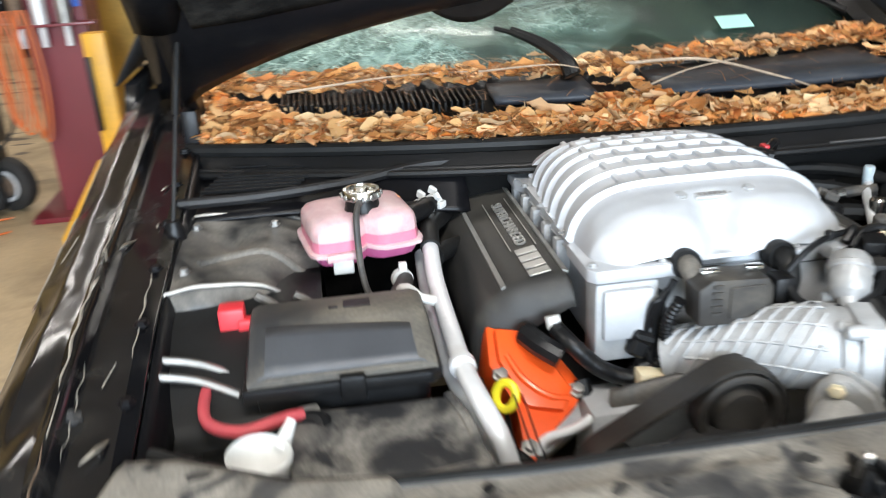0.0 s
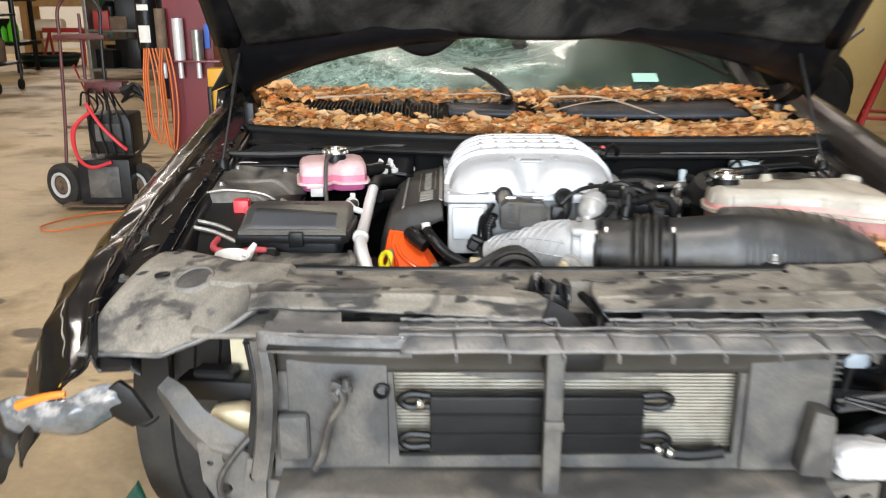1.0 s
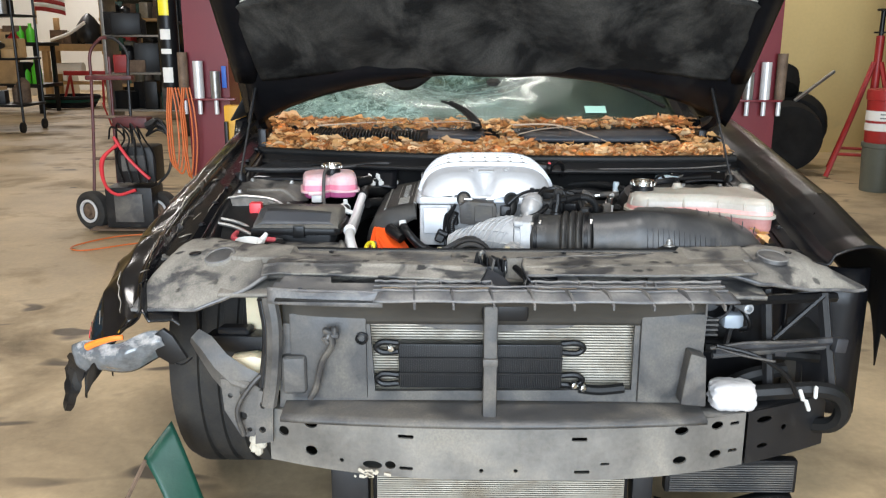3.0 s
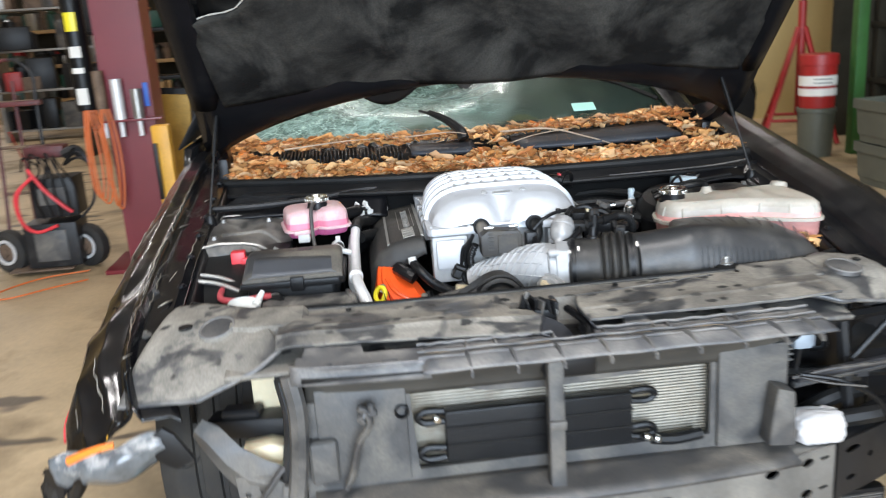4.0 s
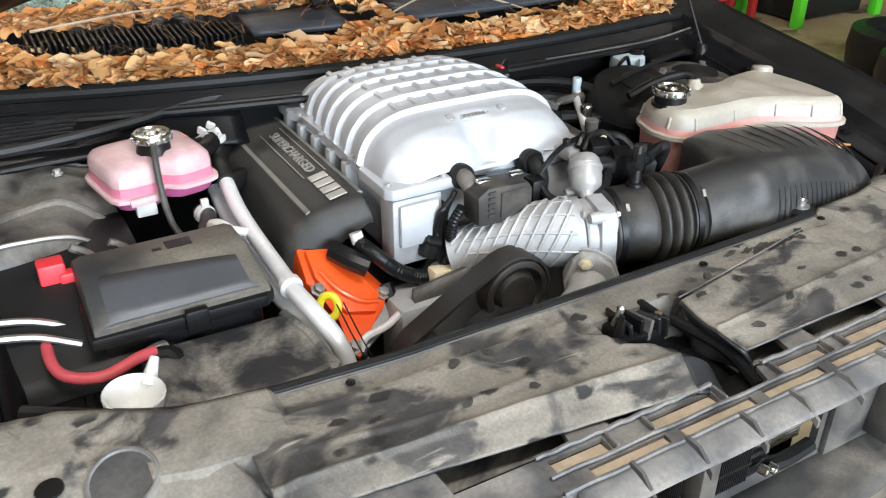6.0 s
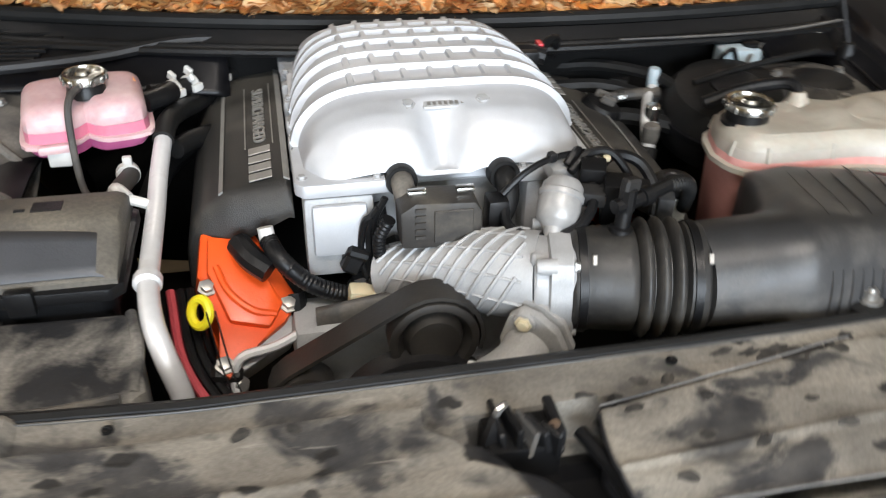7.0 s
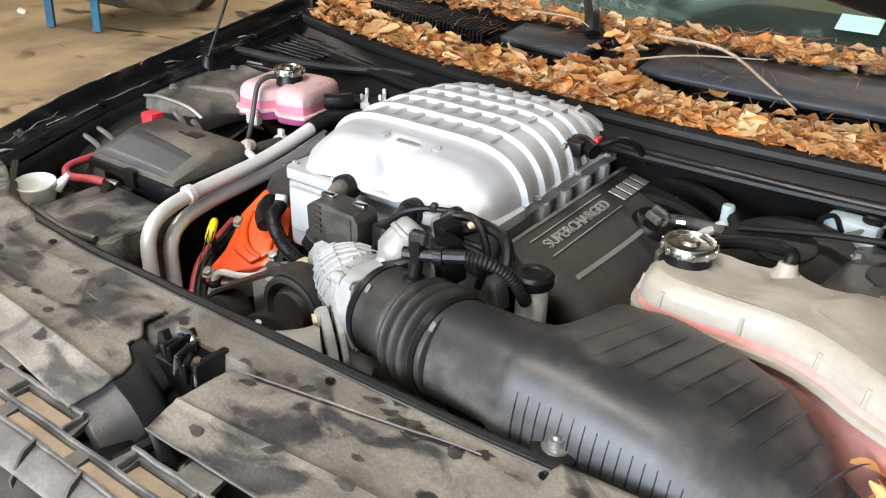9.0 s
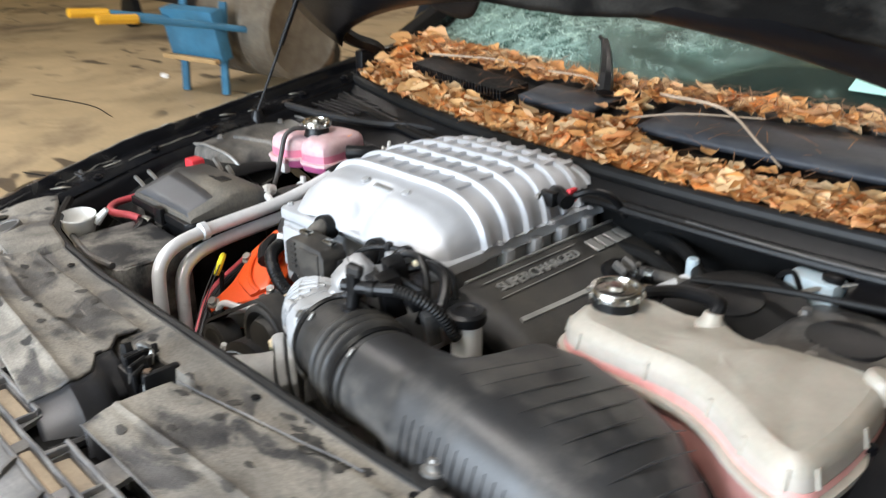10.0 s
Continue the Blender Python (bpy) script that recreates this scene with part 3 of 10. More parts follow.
# firewall
bm = B()
sheet(bm, lambda u, v: (lerp(-0.74, 0.78, u), seal_y(lerp(-0.74, 0.78, u)) - 0.018 + 0.01 * v, lerp(0.826, 0.40, v)), 20, 4)
part("firewall", bm, mat("black_insulation_felt", (0.008, 0.008, 0.008), 0.95, var=0.4, scale=8, bump=0.5, bscale=160, spec=0.08), car, "black firewall panel", 0.01)
# side cowl trays
bm = B()
sheet(bm, lambda u, v: (lerp(-0.735, -0.26, u), lerp(0.69, seal_y(lerp(-0.735, -0.26, u)) - 0.055, v), 0.795 + 0.022 * v + 0.012 * math.sin(u * 3.1) - 0.03 * u * (1 - v)), 20, 8)
tray = part("cowl_side_tray", bm, M_INNER, car, "black louvred plastic side tray", 0.008)
for i in range(9):
    bm = B()
    box(bm, (-0.62 + 0.006 * i, 0.745 + 0.014 * i, 0.822 + 0.0015 * i), (0.16, 0.005, 0.006), 0.001, 1, (0, 0, -6))
    part("slat", bm, M_BLACKCLEAN, tray)
bm = B()
tube(bm, [(-0.73, 0.70, 0.822), (-0.6, 0.715, 0.818), (-0.45, 0.735, 0.822), (-0.33, 0.765, 0.83), (-0.2, 0.765, 0.828)], 0.009, 8)
part("tray_ridge", bm, M_BLACKP, tray)
bm = B()
sheet(bm, lambda u, v: (lerp(0.61, 0.76, u), lerp(0.62, seal_y(lerp(0.61, 0.76, u)) - 0.055, v), 0.80 + 0.025 * v + 0.008 * math.sin(u * 3.1)), 12, 6)
part("cowl_side_tray", bm, M_INNER, car, "", 0.008)
# thin grey line drawn in place of the highlight along the seal
bm = B()
tube(bm, [(0.36, 0.665, 0.832), (0.5, 0.655, 0.835), (0.64, 0.655, 0.838), (0.76, 0.67, 0.845)], 0.0022, 6)
part("seal_highlight", bm, M_GREYP, car)

# inner wings, then a dark box added below as bay floor and engine shadow
for sx in (-1, 1):
    bm = B()
    sheet(bm, lambda u, v: (sx * (0.735 + 0.012 * math.sin(u * 9)) + 0.01, lerp(0.10, 0.92, u), lerp(0.70 + 0.13 * u, 0.36 + math.sqrt(max(0.0, 0.152 - (lerp(0.10, 0.92, u) - 0.47) ** 2)), v)), 24, 4)
    part("inner_wing", bm, M_INNER, car, "black inner wing panel", 0.01)
bm = B()
box(bm, (0.09, 0.46, 0.30), (1.28, 0.86, 0.03))
part("bay_shadow_box", bm, M_INNER, car)


def fender_points(sx, u, v):
    """u from the front to the windscreen, v from the inner flange over the crown and down the side."""
    y = lerp(-0.15, 1.25, u)
    zi = steps(((-0.15, 0.625 if sx < 0 else 0.70), (-0.04, 0.68 if sx < 0 else 0.71), (0.1, 0.725), (0.35, 0.785), (0.62, 0.825), (1.0, 0.885), (1.25, 0.915)), y)
    xs = ((0.0, 0.728), (0.10, 0.745), (0.30, 0.798), (0.34, 0.806), (0.37, 0.813), (0.42, 0.822), (0.55, 0.862), (0.70, 0.910), (0.8, 0.938), (1.0, 0.95))
    zs = ((0.0, -0.018), (0.10, -0.006), (0.30, -0.010), (0.34, 0.012), (0.37, 0.014), (0.42, 0.002), (0.55, -0.010), (0.70, -0.050), (0.8, -0.11), (1.0, -0.30))
    if sx > 0:
        xs = ((0.0, 0.728), (0.10, 0.750), (0.24, 0.790), (0.30, 0.800), (0.38, 0.826), (0.45, 0.850), (0.54, 0.880), (0.62, 0.905), (0.68, 0.924), (0.72, 0.936), (0.76, 0.945), (0.80, 0.950), (1.0, 0.958))
        zs = ((0.0, -0.018), (0.10, -0.004), (0.24, -0.012), (0.30, 0.010), (0.38, 0.022), (0.45, 0.029), (0.54, 0.033), (0.62, 0.030), (0.68, 0.022), (0.72, 0.012), (0.76, -0.006), (0.80, -0.030), (1.0, -0.30))
    x, z = steps(xs, v), zi + steps(zs, v)
    low = 0.36 + math.sqrt(max(0.0, 0.395 ** 2 - (y - 0.47) ** 2)) if abs(y - 0.47) < 0.395 else (lerp(0.43, 0.52, min(1.0, (y + 0.15) / 0.2)) if y < 0.3 else 0.25)
    if v > 0.8:
        z = lerp(zi + (0.08 if sx > 0 else 0.0) - 0.11, min(low, zi - 0.16), (v - 0.8) / 0.2)
    front = max(0.0, 1 - (y + 0.15) / 0.22) if sx < 0 else 0.0
    x = x - 0.04 * front * front
    return Vector((sx * x + 0.008, y, z))


def on_fender(y, v, lift=0.0):
    """A place on the crushed fender: folds and flat facets, deepest towards the front."""
    p = fender_points(-1, (y + 0.15) / 1.4, v)
    w = max(0.10, min(1.0, 1 - (p.y - 0.05) / 0.75)) * ease_in((v - 0.36) / 0.12)
    fold = abs(noise.noise(Vector((p.y * 4.2, v * 2.0, 3.0)))) + 0.25 * abs(noise.noise(Vector((p.y * 11.0, v * 4.0, 8.0))))
    p.x += w * (0.030 * fold - 0.010)
    p.z += w * (0.007 * math.sin(p.y * 21 + 5 * noise.noise(Vector((p.y * 4, v * 2, 1)))) - 0.014 * fold)
    p.z += 0.0025 * noise.noise(Vector((p.y * 17, v * 7, 5))) * (0.4 + w)
    return p + Vector((-lift * v, 0, lift))


def ease_in(t):
    t = max(0.0, min(1.0, t))
    return t * t * (3 - 2 * t)


for sx, lab in ((-1, "creased black front fender with torn edges"), (1, "dusty black front fender")):
    bm = B()
    sheet(bm, (lambda u, v: on_fender(lerp(-0.15, 1.25, u), v)) if sx < 0 else (lambda u, v: fender_points(1, lerp(0.125, 1.0, u), v)), 130, 60)
    fender = part("fender", bm, M_PAINT if sx < 0 else M_FENDER, car, lab, 0.004, 24)
    # upright rail inside the fender
    bm = B()
    sheet(bm, lambda u, v: (sx * (0.728 - 0.022 * v) + 0.008, lerp(0.02, 1.0, u), steps(((0.02, 0.70), (0.35, 0.785), (0.62, 0.825), (1.0, 0.885)), lerp(0.02, 1.0, u)) - 0.02 - 0.05 * v), 20, 3)
    part("fender_rail", bm, M_INNER, fender, "", 0.004)
    for k in range(7):
        y = 0.10 + 0.13 * k
        z = steps(((0.02, 0.70), (0.35, 0.785), (0.62, 0.825), (1.0, 0.885)), y)
        bolt((sx * 0.742 + 0.008, y, z - 0.006), (0, 0, 1), 0.007, fender, M_INNER, 0.006)
# pale push clips standing in the trough beside the crown
for k, (y, v) in enumerate(((-0.02, 0.20), (0.06, 0.25), (0.22, 0.30))):
    c = on_fender(y, v)
    bm = B()
    lathe(bm, c, (-0.2, -0.3, 1), ((0.010, 0), (0.010, 0.002), (0.006, 0.003), (0.005, 0.010), (0.002, 0.011)), 10)
    box(bm, c + Vector((0.004, -0.008, 0.004)), (0.016, 0.010, 0.003), 0.001, 1, (12, 20, 30 * k))
    part("push_clip", bm, M_GREYP, car, "grey plastic push clip")
random.seed(11)
# torn bright flakes along the damaged fender
for k in range(15):
    y = random.uniform(-0.10, 0.80)
    c = on_fender(y, random.choice((0.06, 0.14, 0.28, 0.34, 0.36, 0.44, 0.58, 0.68, 0.72)) + random.uniform(-0.03, 0.03), 0.003)
    bm = B()
    s = random.uniform(0.005, 0.016)
    a = random.uniform(-0.6, 0.6)
    vs = [bm.verts.new(c + Matrix.Rotation(a, 3, "Z") @ Vector(p) * s) for p in ((0, -1.6, 0), (0.25, 0.1, 0.25), (0.05, 1.9, 0.1), (-0.22, 0.2, 0.25))]
    bm.faces.new(vs)
    part("torn_flake", bm, (M_TORN, M_PAINT, M_TORN, M_RUST)[k % 4], car, "", 0.0012)
# bare edges where the paint has cracked off the folds
for v0, y0, y1, r in ((0.355, -0.02, 0.16, 0.0016), (0.36, 0.24, 0.44, 0.0022), (0.36, 0.50, 0.72, 0.0015), (0.70, 0.05, 0.22, 0.0016), (0.72, 0.30, 0.46, 0.0014), (0.71, 0.50, 0.78, 0.0020), (0.72, 0.82, 1.05, 0.0018), (0.30, 0.16, 0.30, 0.0012),
                      (0.10, 0.30, 0.48, 0.0016), (0.58, -0.10, 0.02, 0.0018), (0.80, -0.13, -0.02, 0.0016)):
    bm = B()
    tube(bm, [on_fender(lerp(y0, y1, j / 12), v0 + 0.006 * math.sin(j * 1.7), 0.0015) for j in range(13)], lambda t: 0.75 * r * (0.25 + math.sin(math.pi * t) ** 0.5 * (0.8 + 0.3 * math.sin(t * 23))), 5, 2)
    part("bare_edge", bm, (M_TORN, M_RUST)[int(v0 * 1000 + y0 * 100) % 2], car, "bare metal edge of a fold")
# pale lines for scratches and for streak highlights along the crushed paint
for k in range(6):
    v0, y0 = random.uniform(0.08, 0.72), random.uniform(-0.10, 0.6)
    bm = B()
    tube(bm, [on_fender(y0 + 0.012 * j, v0 + 0.012 * j * (k % 3 - 1), 0.003) for j in range(random.randint(3, 6))], 0.0009, 5, 2)
    part("scratch_glint", bm, M_TORN, car)

# crushed nose of the fender turned in, and the torn lamp shell that hangs from it
bm = B()


def nose(u, v):
    a = on_fender(-0.145, lerp(0.42, 1.0, v))
    b = Vector((lerp(-0.800, -0.862, v), -0.145 + 0.02 * v, lerp(0.622, 0.505, v)))
    p = a.lerp(b, u)
    return p + Vector((0, -0.022 * math.sin(math.pi * u) + 0.010 * noise.noise(p * 22), 0.004 * noise.noise(p * 37)))


sheet(bm, nose, 16, 20)
part("fender_nose", bm, M_PAINT, car, "crumpled black front end of the fender", 0.003, 22)
for v0 in (0.25, 0.62):
    bm = B()
    tube(bm, [nose(k / 8, v0 + 0.03 * math.sin(k)) + Vector((0, -0.003, 0)) for k in range(2, 9)], 0.0013, 5, 2)
    part("bare_edge", bm, M_YELPAINT if v0 < 0.5 else M_SCRATCH, car)
bm = B()


def lamp_shell(u, v):
    top = Vector((lerp(-0.925, -0.722, u), -0.150 - 0.018 * math.sin(u * 2.6), 0.560 + 0.034 * u + 0.008 * math.sin(u * 9)))
    low = Vector((lerp(-0.905, -0.705, u), -0.135 - 0.010 * math.sin(u * 3.0), 0.478 + 0.052 * u + 0.010 * math.sin(u * 7 + 1)))
    p = top.lerp(low, v)
    return p + Vector((0, -0.020 * math.sin(math.pi * v) + 0.005 * noise.noise(Vector((u * 6, v * 4, 2))), 0))


sheet(bm, lamp_shell, 36, 14)
corner = part("torn_corner", bm, mat("scuffed_smoky_lamp_shell", (0.13, 0.14, 0.15), 0.16, var=0.5, scale=14, coat=0.4, dust=(0.36, 0.345, 0.33), dust_amount=(0.58, 0.66), dust_scale=11), car, "torn smoky lamp corner with pale scuffs", 0.004, 25)
bm = B()
prism(bm, [(-0.745, 0.585), (-0.715, 0.604), (-0.695, 0.588), (-0.665, 0.535), (-0.700, 0.520), (-0.732, 0.540)], 0, 0.014, 0.004, Matrix(((1, 0, 0, 0), (0, 0, -1, -0.152), (0, 1, 0, 0), (0, 0, 0, 1))))
part("torn_tab", bm, M_BLACKCLEAN, corner)
bm = B()
tube(bm, [(-0.705, -0.150, 0.522), (-0.685, -0.152, 0.516), (-0.668, -0.150, 0.524), (-0.660, -0.148, 0.532)], 0.002, 5)
part("loose_wire", bm, M_BLACKCLEAN, corner)
bm = B()
tube(bm, [(-0.878, -0.178, 0.566), (-0.852, -0.184, 0.578), (-0.820, -0.186, 0.588), (-0.796, -0.182, 0.590)], lambda t: 0.0085 - 0.003 * t, 8)
part("side_marker", bm, M_SIGNAL, corner, "broken amber side marker")
bm = B()
rings = []
for k in range(13):
    t = k / 12
    c = Vector((lerp(-0.905, -0.958, t) - 0.008 * math.sin(t * 5), -0.142 + 0.012 * math.sin(t * 5), lerp(0.535, 0.408, t)))
    w = 0.030 * (1 - 0.72 * t) * (1 + 0.15 * math.sin(k * 1.9))
    rings.append([c + Vector((-w, 0, 0.004)), c + Vector((0, -0.009, 0)), c + Vector((w, 0.002, -0.006)), c + Vector((0, 0.006, 0))])
loft(bm, rings)
part("hanging_strip", bm, M_PAINT, corner)
bm = B()
tube(bm, [on_fender(-0.04 + 0.02 * k, 0.86, 0.003) for k in range(6)], lambda t: 0.003 + 0.005 * math.sin(math.pi * t), 8)
part("side_reflector", bm, M_RED, car, "red side reflector")

# ---- hood ----
hood_ang = radians(45)


def hood_edge(x):
    q = max(0.0, 1 - (x / 0.76) ** 2) ** 0.75
    return 0.93 - 0.20 * q, 0.955 + 0.155 * q


def hood_pt(x, s, lift=0.0):
    """s: metres up the raised hood, from the level of the middle of its rear edge; lift: off its underside."""
    k = 0.03 * (1 - (x / 0.8) ** 2) - lift
    y, z = 0.73 - s * math.cos(hood_ang), 1.11 + s * math.sin(hood_ang)
    return Vector((x + 0.04, y + k * math.sin(hood_ang), z + k * math.cos(hood_ang)))


def hood_low(x):
    """Where the rear edge lies, by s."""
    return -(1.11 - hood_edge(x)[1]) / math.sin(hood_ang)


bm = B()
sheet(bm, lambda u, v: hood_pt(lerp(-0.80, 0.775, u) * (1 - 0.05 * v), lerp(hood_low(lerp(-0.80, 0.775, u)) if abs(2 * u - 1) < 0.94 else -0.22, 0.98, v)), 40, 24)
hood = part("hood", bm, M_PAINT, car, "raised black hood with felt-lined underside", -0.006)
# hood inner frame round the liner
bm = B()
sheet(bm, lambda u, v: hood_pt(lerp(-0.76, 0.76, u), lerp(hood_low(lerp(-0.76, 0.76, u)) + 0.006, 0.06, v), 0.016 + 0.014 * math.sin(math.pi * v)), 40, 8)
part("hood_frame", bm, M_INNER, hood, "", 0.012)
for x0, x1 in ((-0.785, -0.715), (0.705, 0.76)):
    bm = B()
    sheet(bm, lambda u, v: hood_pt(lerp(x0, x1, u), lerp(0.0, 0.95, v), 0.02 + 0.010 * math.sin(math.pi * u)), 6, 12)
    part("hood_frame", bm, M_INNER, hood, "", 0.012)
bm = B()
sheet(bm, lambda u, v: hood_pt(lerp(-0.70, 0.70, u), lerp(0.30, 0.95, v), 0.012 + 0.01 * math.sin(u * 12)), 20, 8)
part("hood_frame", bm, M_INNER, hood, "", 0.012)
bm = B()


def liner(u, v):
    x = lerp(-0.735, 0.725, u) * (0.955 + 0.045 * v)
    e = abs(2 * u - 1)
    s = lerp(0.022 + 0.006 * math.sin(u * 9), 0.42 - 0.115 * ease_in((e - 0.66) / 0.30) + 0.012 * math.sin(max(0.0, e - 0.7) * 34), v)
    puff = 0.030 + 0.014 * math.sin(math.pi * min(1, v * 1.1)) * (0.6 + 0.4 * math.cos(u * 17)) + 0.012 * math.cos(x * 9) * math.cos(s * 14) + 0.004 * noise.noise(Vector((x * 14, s * 18, 2))) + 0.003 * abs(noise.noise(Vector((x * 7, s * 9, 6))))
    return hood_pt(x, s, puff)


sheet(bm, liner, 60, 20)
ln = part("hood_liner", bm, M_LINER, hood, "dusty grey felt hood liner", 0.012)
pale_edge = mat("pale_worn_edge", (0.35, 0.33, 0.29), 0.8, var=0.4, scale=20)
for pts in ([liner(k / 50, 1.0) for k in range(51)], [liner(0.0, k / 10) for k in range(11)], [liner(1.0, k / 10) for k in range(11)]):
    bm = B()
    tube(bm, pts, 0.0022, 6, 1)
    part("liner_edge", bm, pale_edge, ln)
# dark hanging flap added at the rear edge, outlining a hole in the glass
bm = B()
sheet(bm, lambda u, v: hood_pt(lerp(-0.36, -0.17, u), hood_low(lerp(-0.36, -0.17, u)) + 0.02 - 0.075 * v * math.sin(math.pi * u), 0.012), 14, 4)
part("hole_flap", bm, M_RUBBER, hood, "", 0.01)
for sx in (-1, 1):
    p0, p1 = Vector((sx * 0.735 + 0.01, 0.615, 0.82)), Vector((sx * 0.695 + 0.005, 0.735, 1.09))
    bm = B()
    cyl(bm, p0, p0.lerp(p1, 0.62), 0.0032, seg=10)
    st = part("gas_strut", bm, M_BLACKP, hood, "hood gas strut")
    bm = B()
    cyl(bm, p0.lerp(p1, 0.55), p1, 0.0062, seg=12)
    part("strut_body", bm, M_BLACKCLEAN, st)
    bm = B()
    lathe(bm, p0 - Vector((0, 0, 0.03)), (0, 0, 1), ((0.018, 0), (0.016, 0.02), (0.01, 0.035)), 12)
    part("ball_joint", bm, M_BLACKCLEAN, st)
    bm = B()
    tube(bm, [(sx * 0.735 + 0.01, 1.02, 0.84), (sx * 0.74 + 0.02, 0.98, 0.92), (sx * 0.74 + 0.03, 0.88, 0.965), (sx * 0.735 + 0.035, 0.76, 1.06)], 0.018, 6)
    part("hinge_arm", bm, M_INNER, hood)
    bm = B()
    box(bm, (sx * 0.735 + 0.01, 0.98, 0.88), (0.03, 0.12, 0.09), 0.008)
    part("hinge_bracket", bm, M_INNER, hood)

# ---- windscreen, dash and cabin ----
def glass_pt(u, v):
    x = lerp(-0.72, 0.74, u) * (1 - 0.10 * v)
    y = base_y(x) + 0.02 + 0.80 * v
    z = 0.925 + 0.40 * v - 0.03 * (x / 0.7) ** 2 * v
    d = (x + 0.08) ** 2 / 0.30 ** 2 + (y - 1.52) ** 2 / 0.22 ** 2
    z -= 0.12 * math.exp(-d) + 0.006 * noise.noise(Vector((x * 9, y * 9, 1.0)))
    return Vector((x, y, z))


bm = B()
sheet(bm, glass_pt, 60, 40)
ws = part("windscreen", bm, M_GLASS, car, "shattered green windscreen sagging inwards", 0.006)
ws.visible_shadow = False
# cracks run out from where it was struck, with a few rings between them
random.seed(41)
M_CRACK = mat("white_glass_crack", (0.30, 0.40, 0.37), 0.4, var=0.3)


def crack(pts, r):
    bm = B()
    tube(bm, [glass_pt(min(0.98, max(0.02, u)), min(0.95, max(0.03, v))) + Vector((0, 0, 0.003)) for u, v in pts], lambda t: r * (1.1 - 0.7 * t), 4, 2)
    part("crack", bm, M_CRACK, ws)


for k in range(15):
    a, ln = k * 0.419 + random.uniform(-0.2, 0.2), random.uniform(0.06, 0.20)
    crack([(0.475 + ln * 0.95 * (j / 6) * math.cos(a) + random.uniform(-0.006, 0.006), 0.40 + ln * (j / 6) * math.sin(a) + random.uniform(-0.006, 0.006)) for j in range(7)], random.uniform(0.0006, 0.0011))
for k in range(7):
    rr, a0 = random.uniform(0.04, 0.14), random.uniform(0, 6.28)
    crack([(0.475 + rr * math.cos(a0 + 0.22 * j) + random.uniform(-0.005, 0.005), 0.40 + rr * 1.1 * math.sin(a0 + 0.22 * j) + random.uniform(-0.005, 0.005)) for j in range(random.randint(4, 9))], 0.0007)
bm = B()
c = glass_pt(0.545, 0.52) + Vector((0, 0, 0.006))
vs = [bm.verts.new(c + Vector((0.030 * math.cos(k), 0.030 * math.sin(k) * (0.8 + 0.3 * (k % 2)), 0.015 * math.sin(k)))) for k in range(6)]
bm.faces.new(vs)
part("hole_edge", bm, M_INTERIOR, ws, "dark hole punched through the glass", 0.002)
p = glass_pt(0.785, 0.055)
bm = B()
box(bm, p + Vector((0, 0.03, 0.024)), (0.075, 0.045, 0.003), 0.001, 1, (27, 0, 0))
part("sticker", bm, M_STICKER, ws, "pale green inspection sticker")
bm = B()
tube(bm, [glass_pt(0.30 + 0.04 * k, 0.72 + 0.02 * math.sin(k)) + Vector((0, 0, 0.012)) for k in range(7)], 0.025, 8)
part("torn_edge", bm, M_INTERIOR, ws)
bm = B()
box(bm, (0.0, 1.55, 0.72), (1.36, 0.7, 0.28), 0.06, 3)
part("dashboard", bm, M_INTERIOR, car)
bm = B()
sheet(bm, lambda u, v: (lerp(-0.66, 0.66, u), lerp(1.86, 3.2, v), 1.33 + 0.06 * math.sin(v * 3.1) - 0.05 * (2 * u - 1) ** 2), 10, 8)
part("roof", bm, M_PAINT, car, "", 0.01)
for sx in (-1, 1):
    bm = B()
    tube(bm, [(sx * 0.755, 1.10, 0.92), (sx * 0.72, 1.45, 1.10), (sx * 0.67, 1.86, 1.31)], 0.035, 8)
    part("pillar", bm, M_PAINT, car)
    bm = B()
    sheet(bm, lambda u, v: (sx * (0.90 + 0.04 * math.sin(v * 2.6)), lerp(1.27, 3.6, u), lerp(0.92, 0.28, v)), 10, 8)
    part("door", bm, M_PAINT, car, "", 0.03)
    bm = B()
    sheet(bm, lambda u, v: (sx * lerp(0.92, 0.68, v), lerp(1.27, 3.4, u), lerp(0.92, 1.30, v)), 6, 4)
    part("side_window", bm, M_INTERIOR, car, "", 0.006)
bm = B()
sheet(bm, lambda u, v: (lerp(-0.9, 0.9, u), lerp(3.2, 4.3, v), 1.30 - 0.35 * v), 8, 6)
part("rear_body", bm, M_PAINT, car, "", 0.02)
# wiper
bm = B()
tube(bm, [(-0.005, 0.955, 0.925), (-0.015, 0.972, 0.952), (-0.05, 1.02, 0.980), (-0.095, 1.075, 1.000)], lambda t: 0.018 - 0.009 * t, 8)
wiper = part("wiper_arm", bm, M_BLACKCLEAN, car, "black wiper arm")
bm = B()
tube(bm, [(-0.08, 1.06, 0.992), (-0.10, 1.08, 0.998), (-0.125, 1.10, 1.004)], 0.005, 6)
part("wiper_blade", bm, M_RUBBER, wiper)
bm = B()
tube(bm, [(0.66, 1.12, 0.985), (0.56, 1.22, 1.035), (0.42, 1.33, 1.08)], 0.007, 6)
part("wiper_blade", bm, M_RUBBER, car)

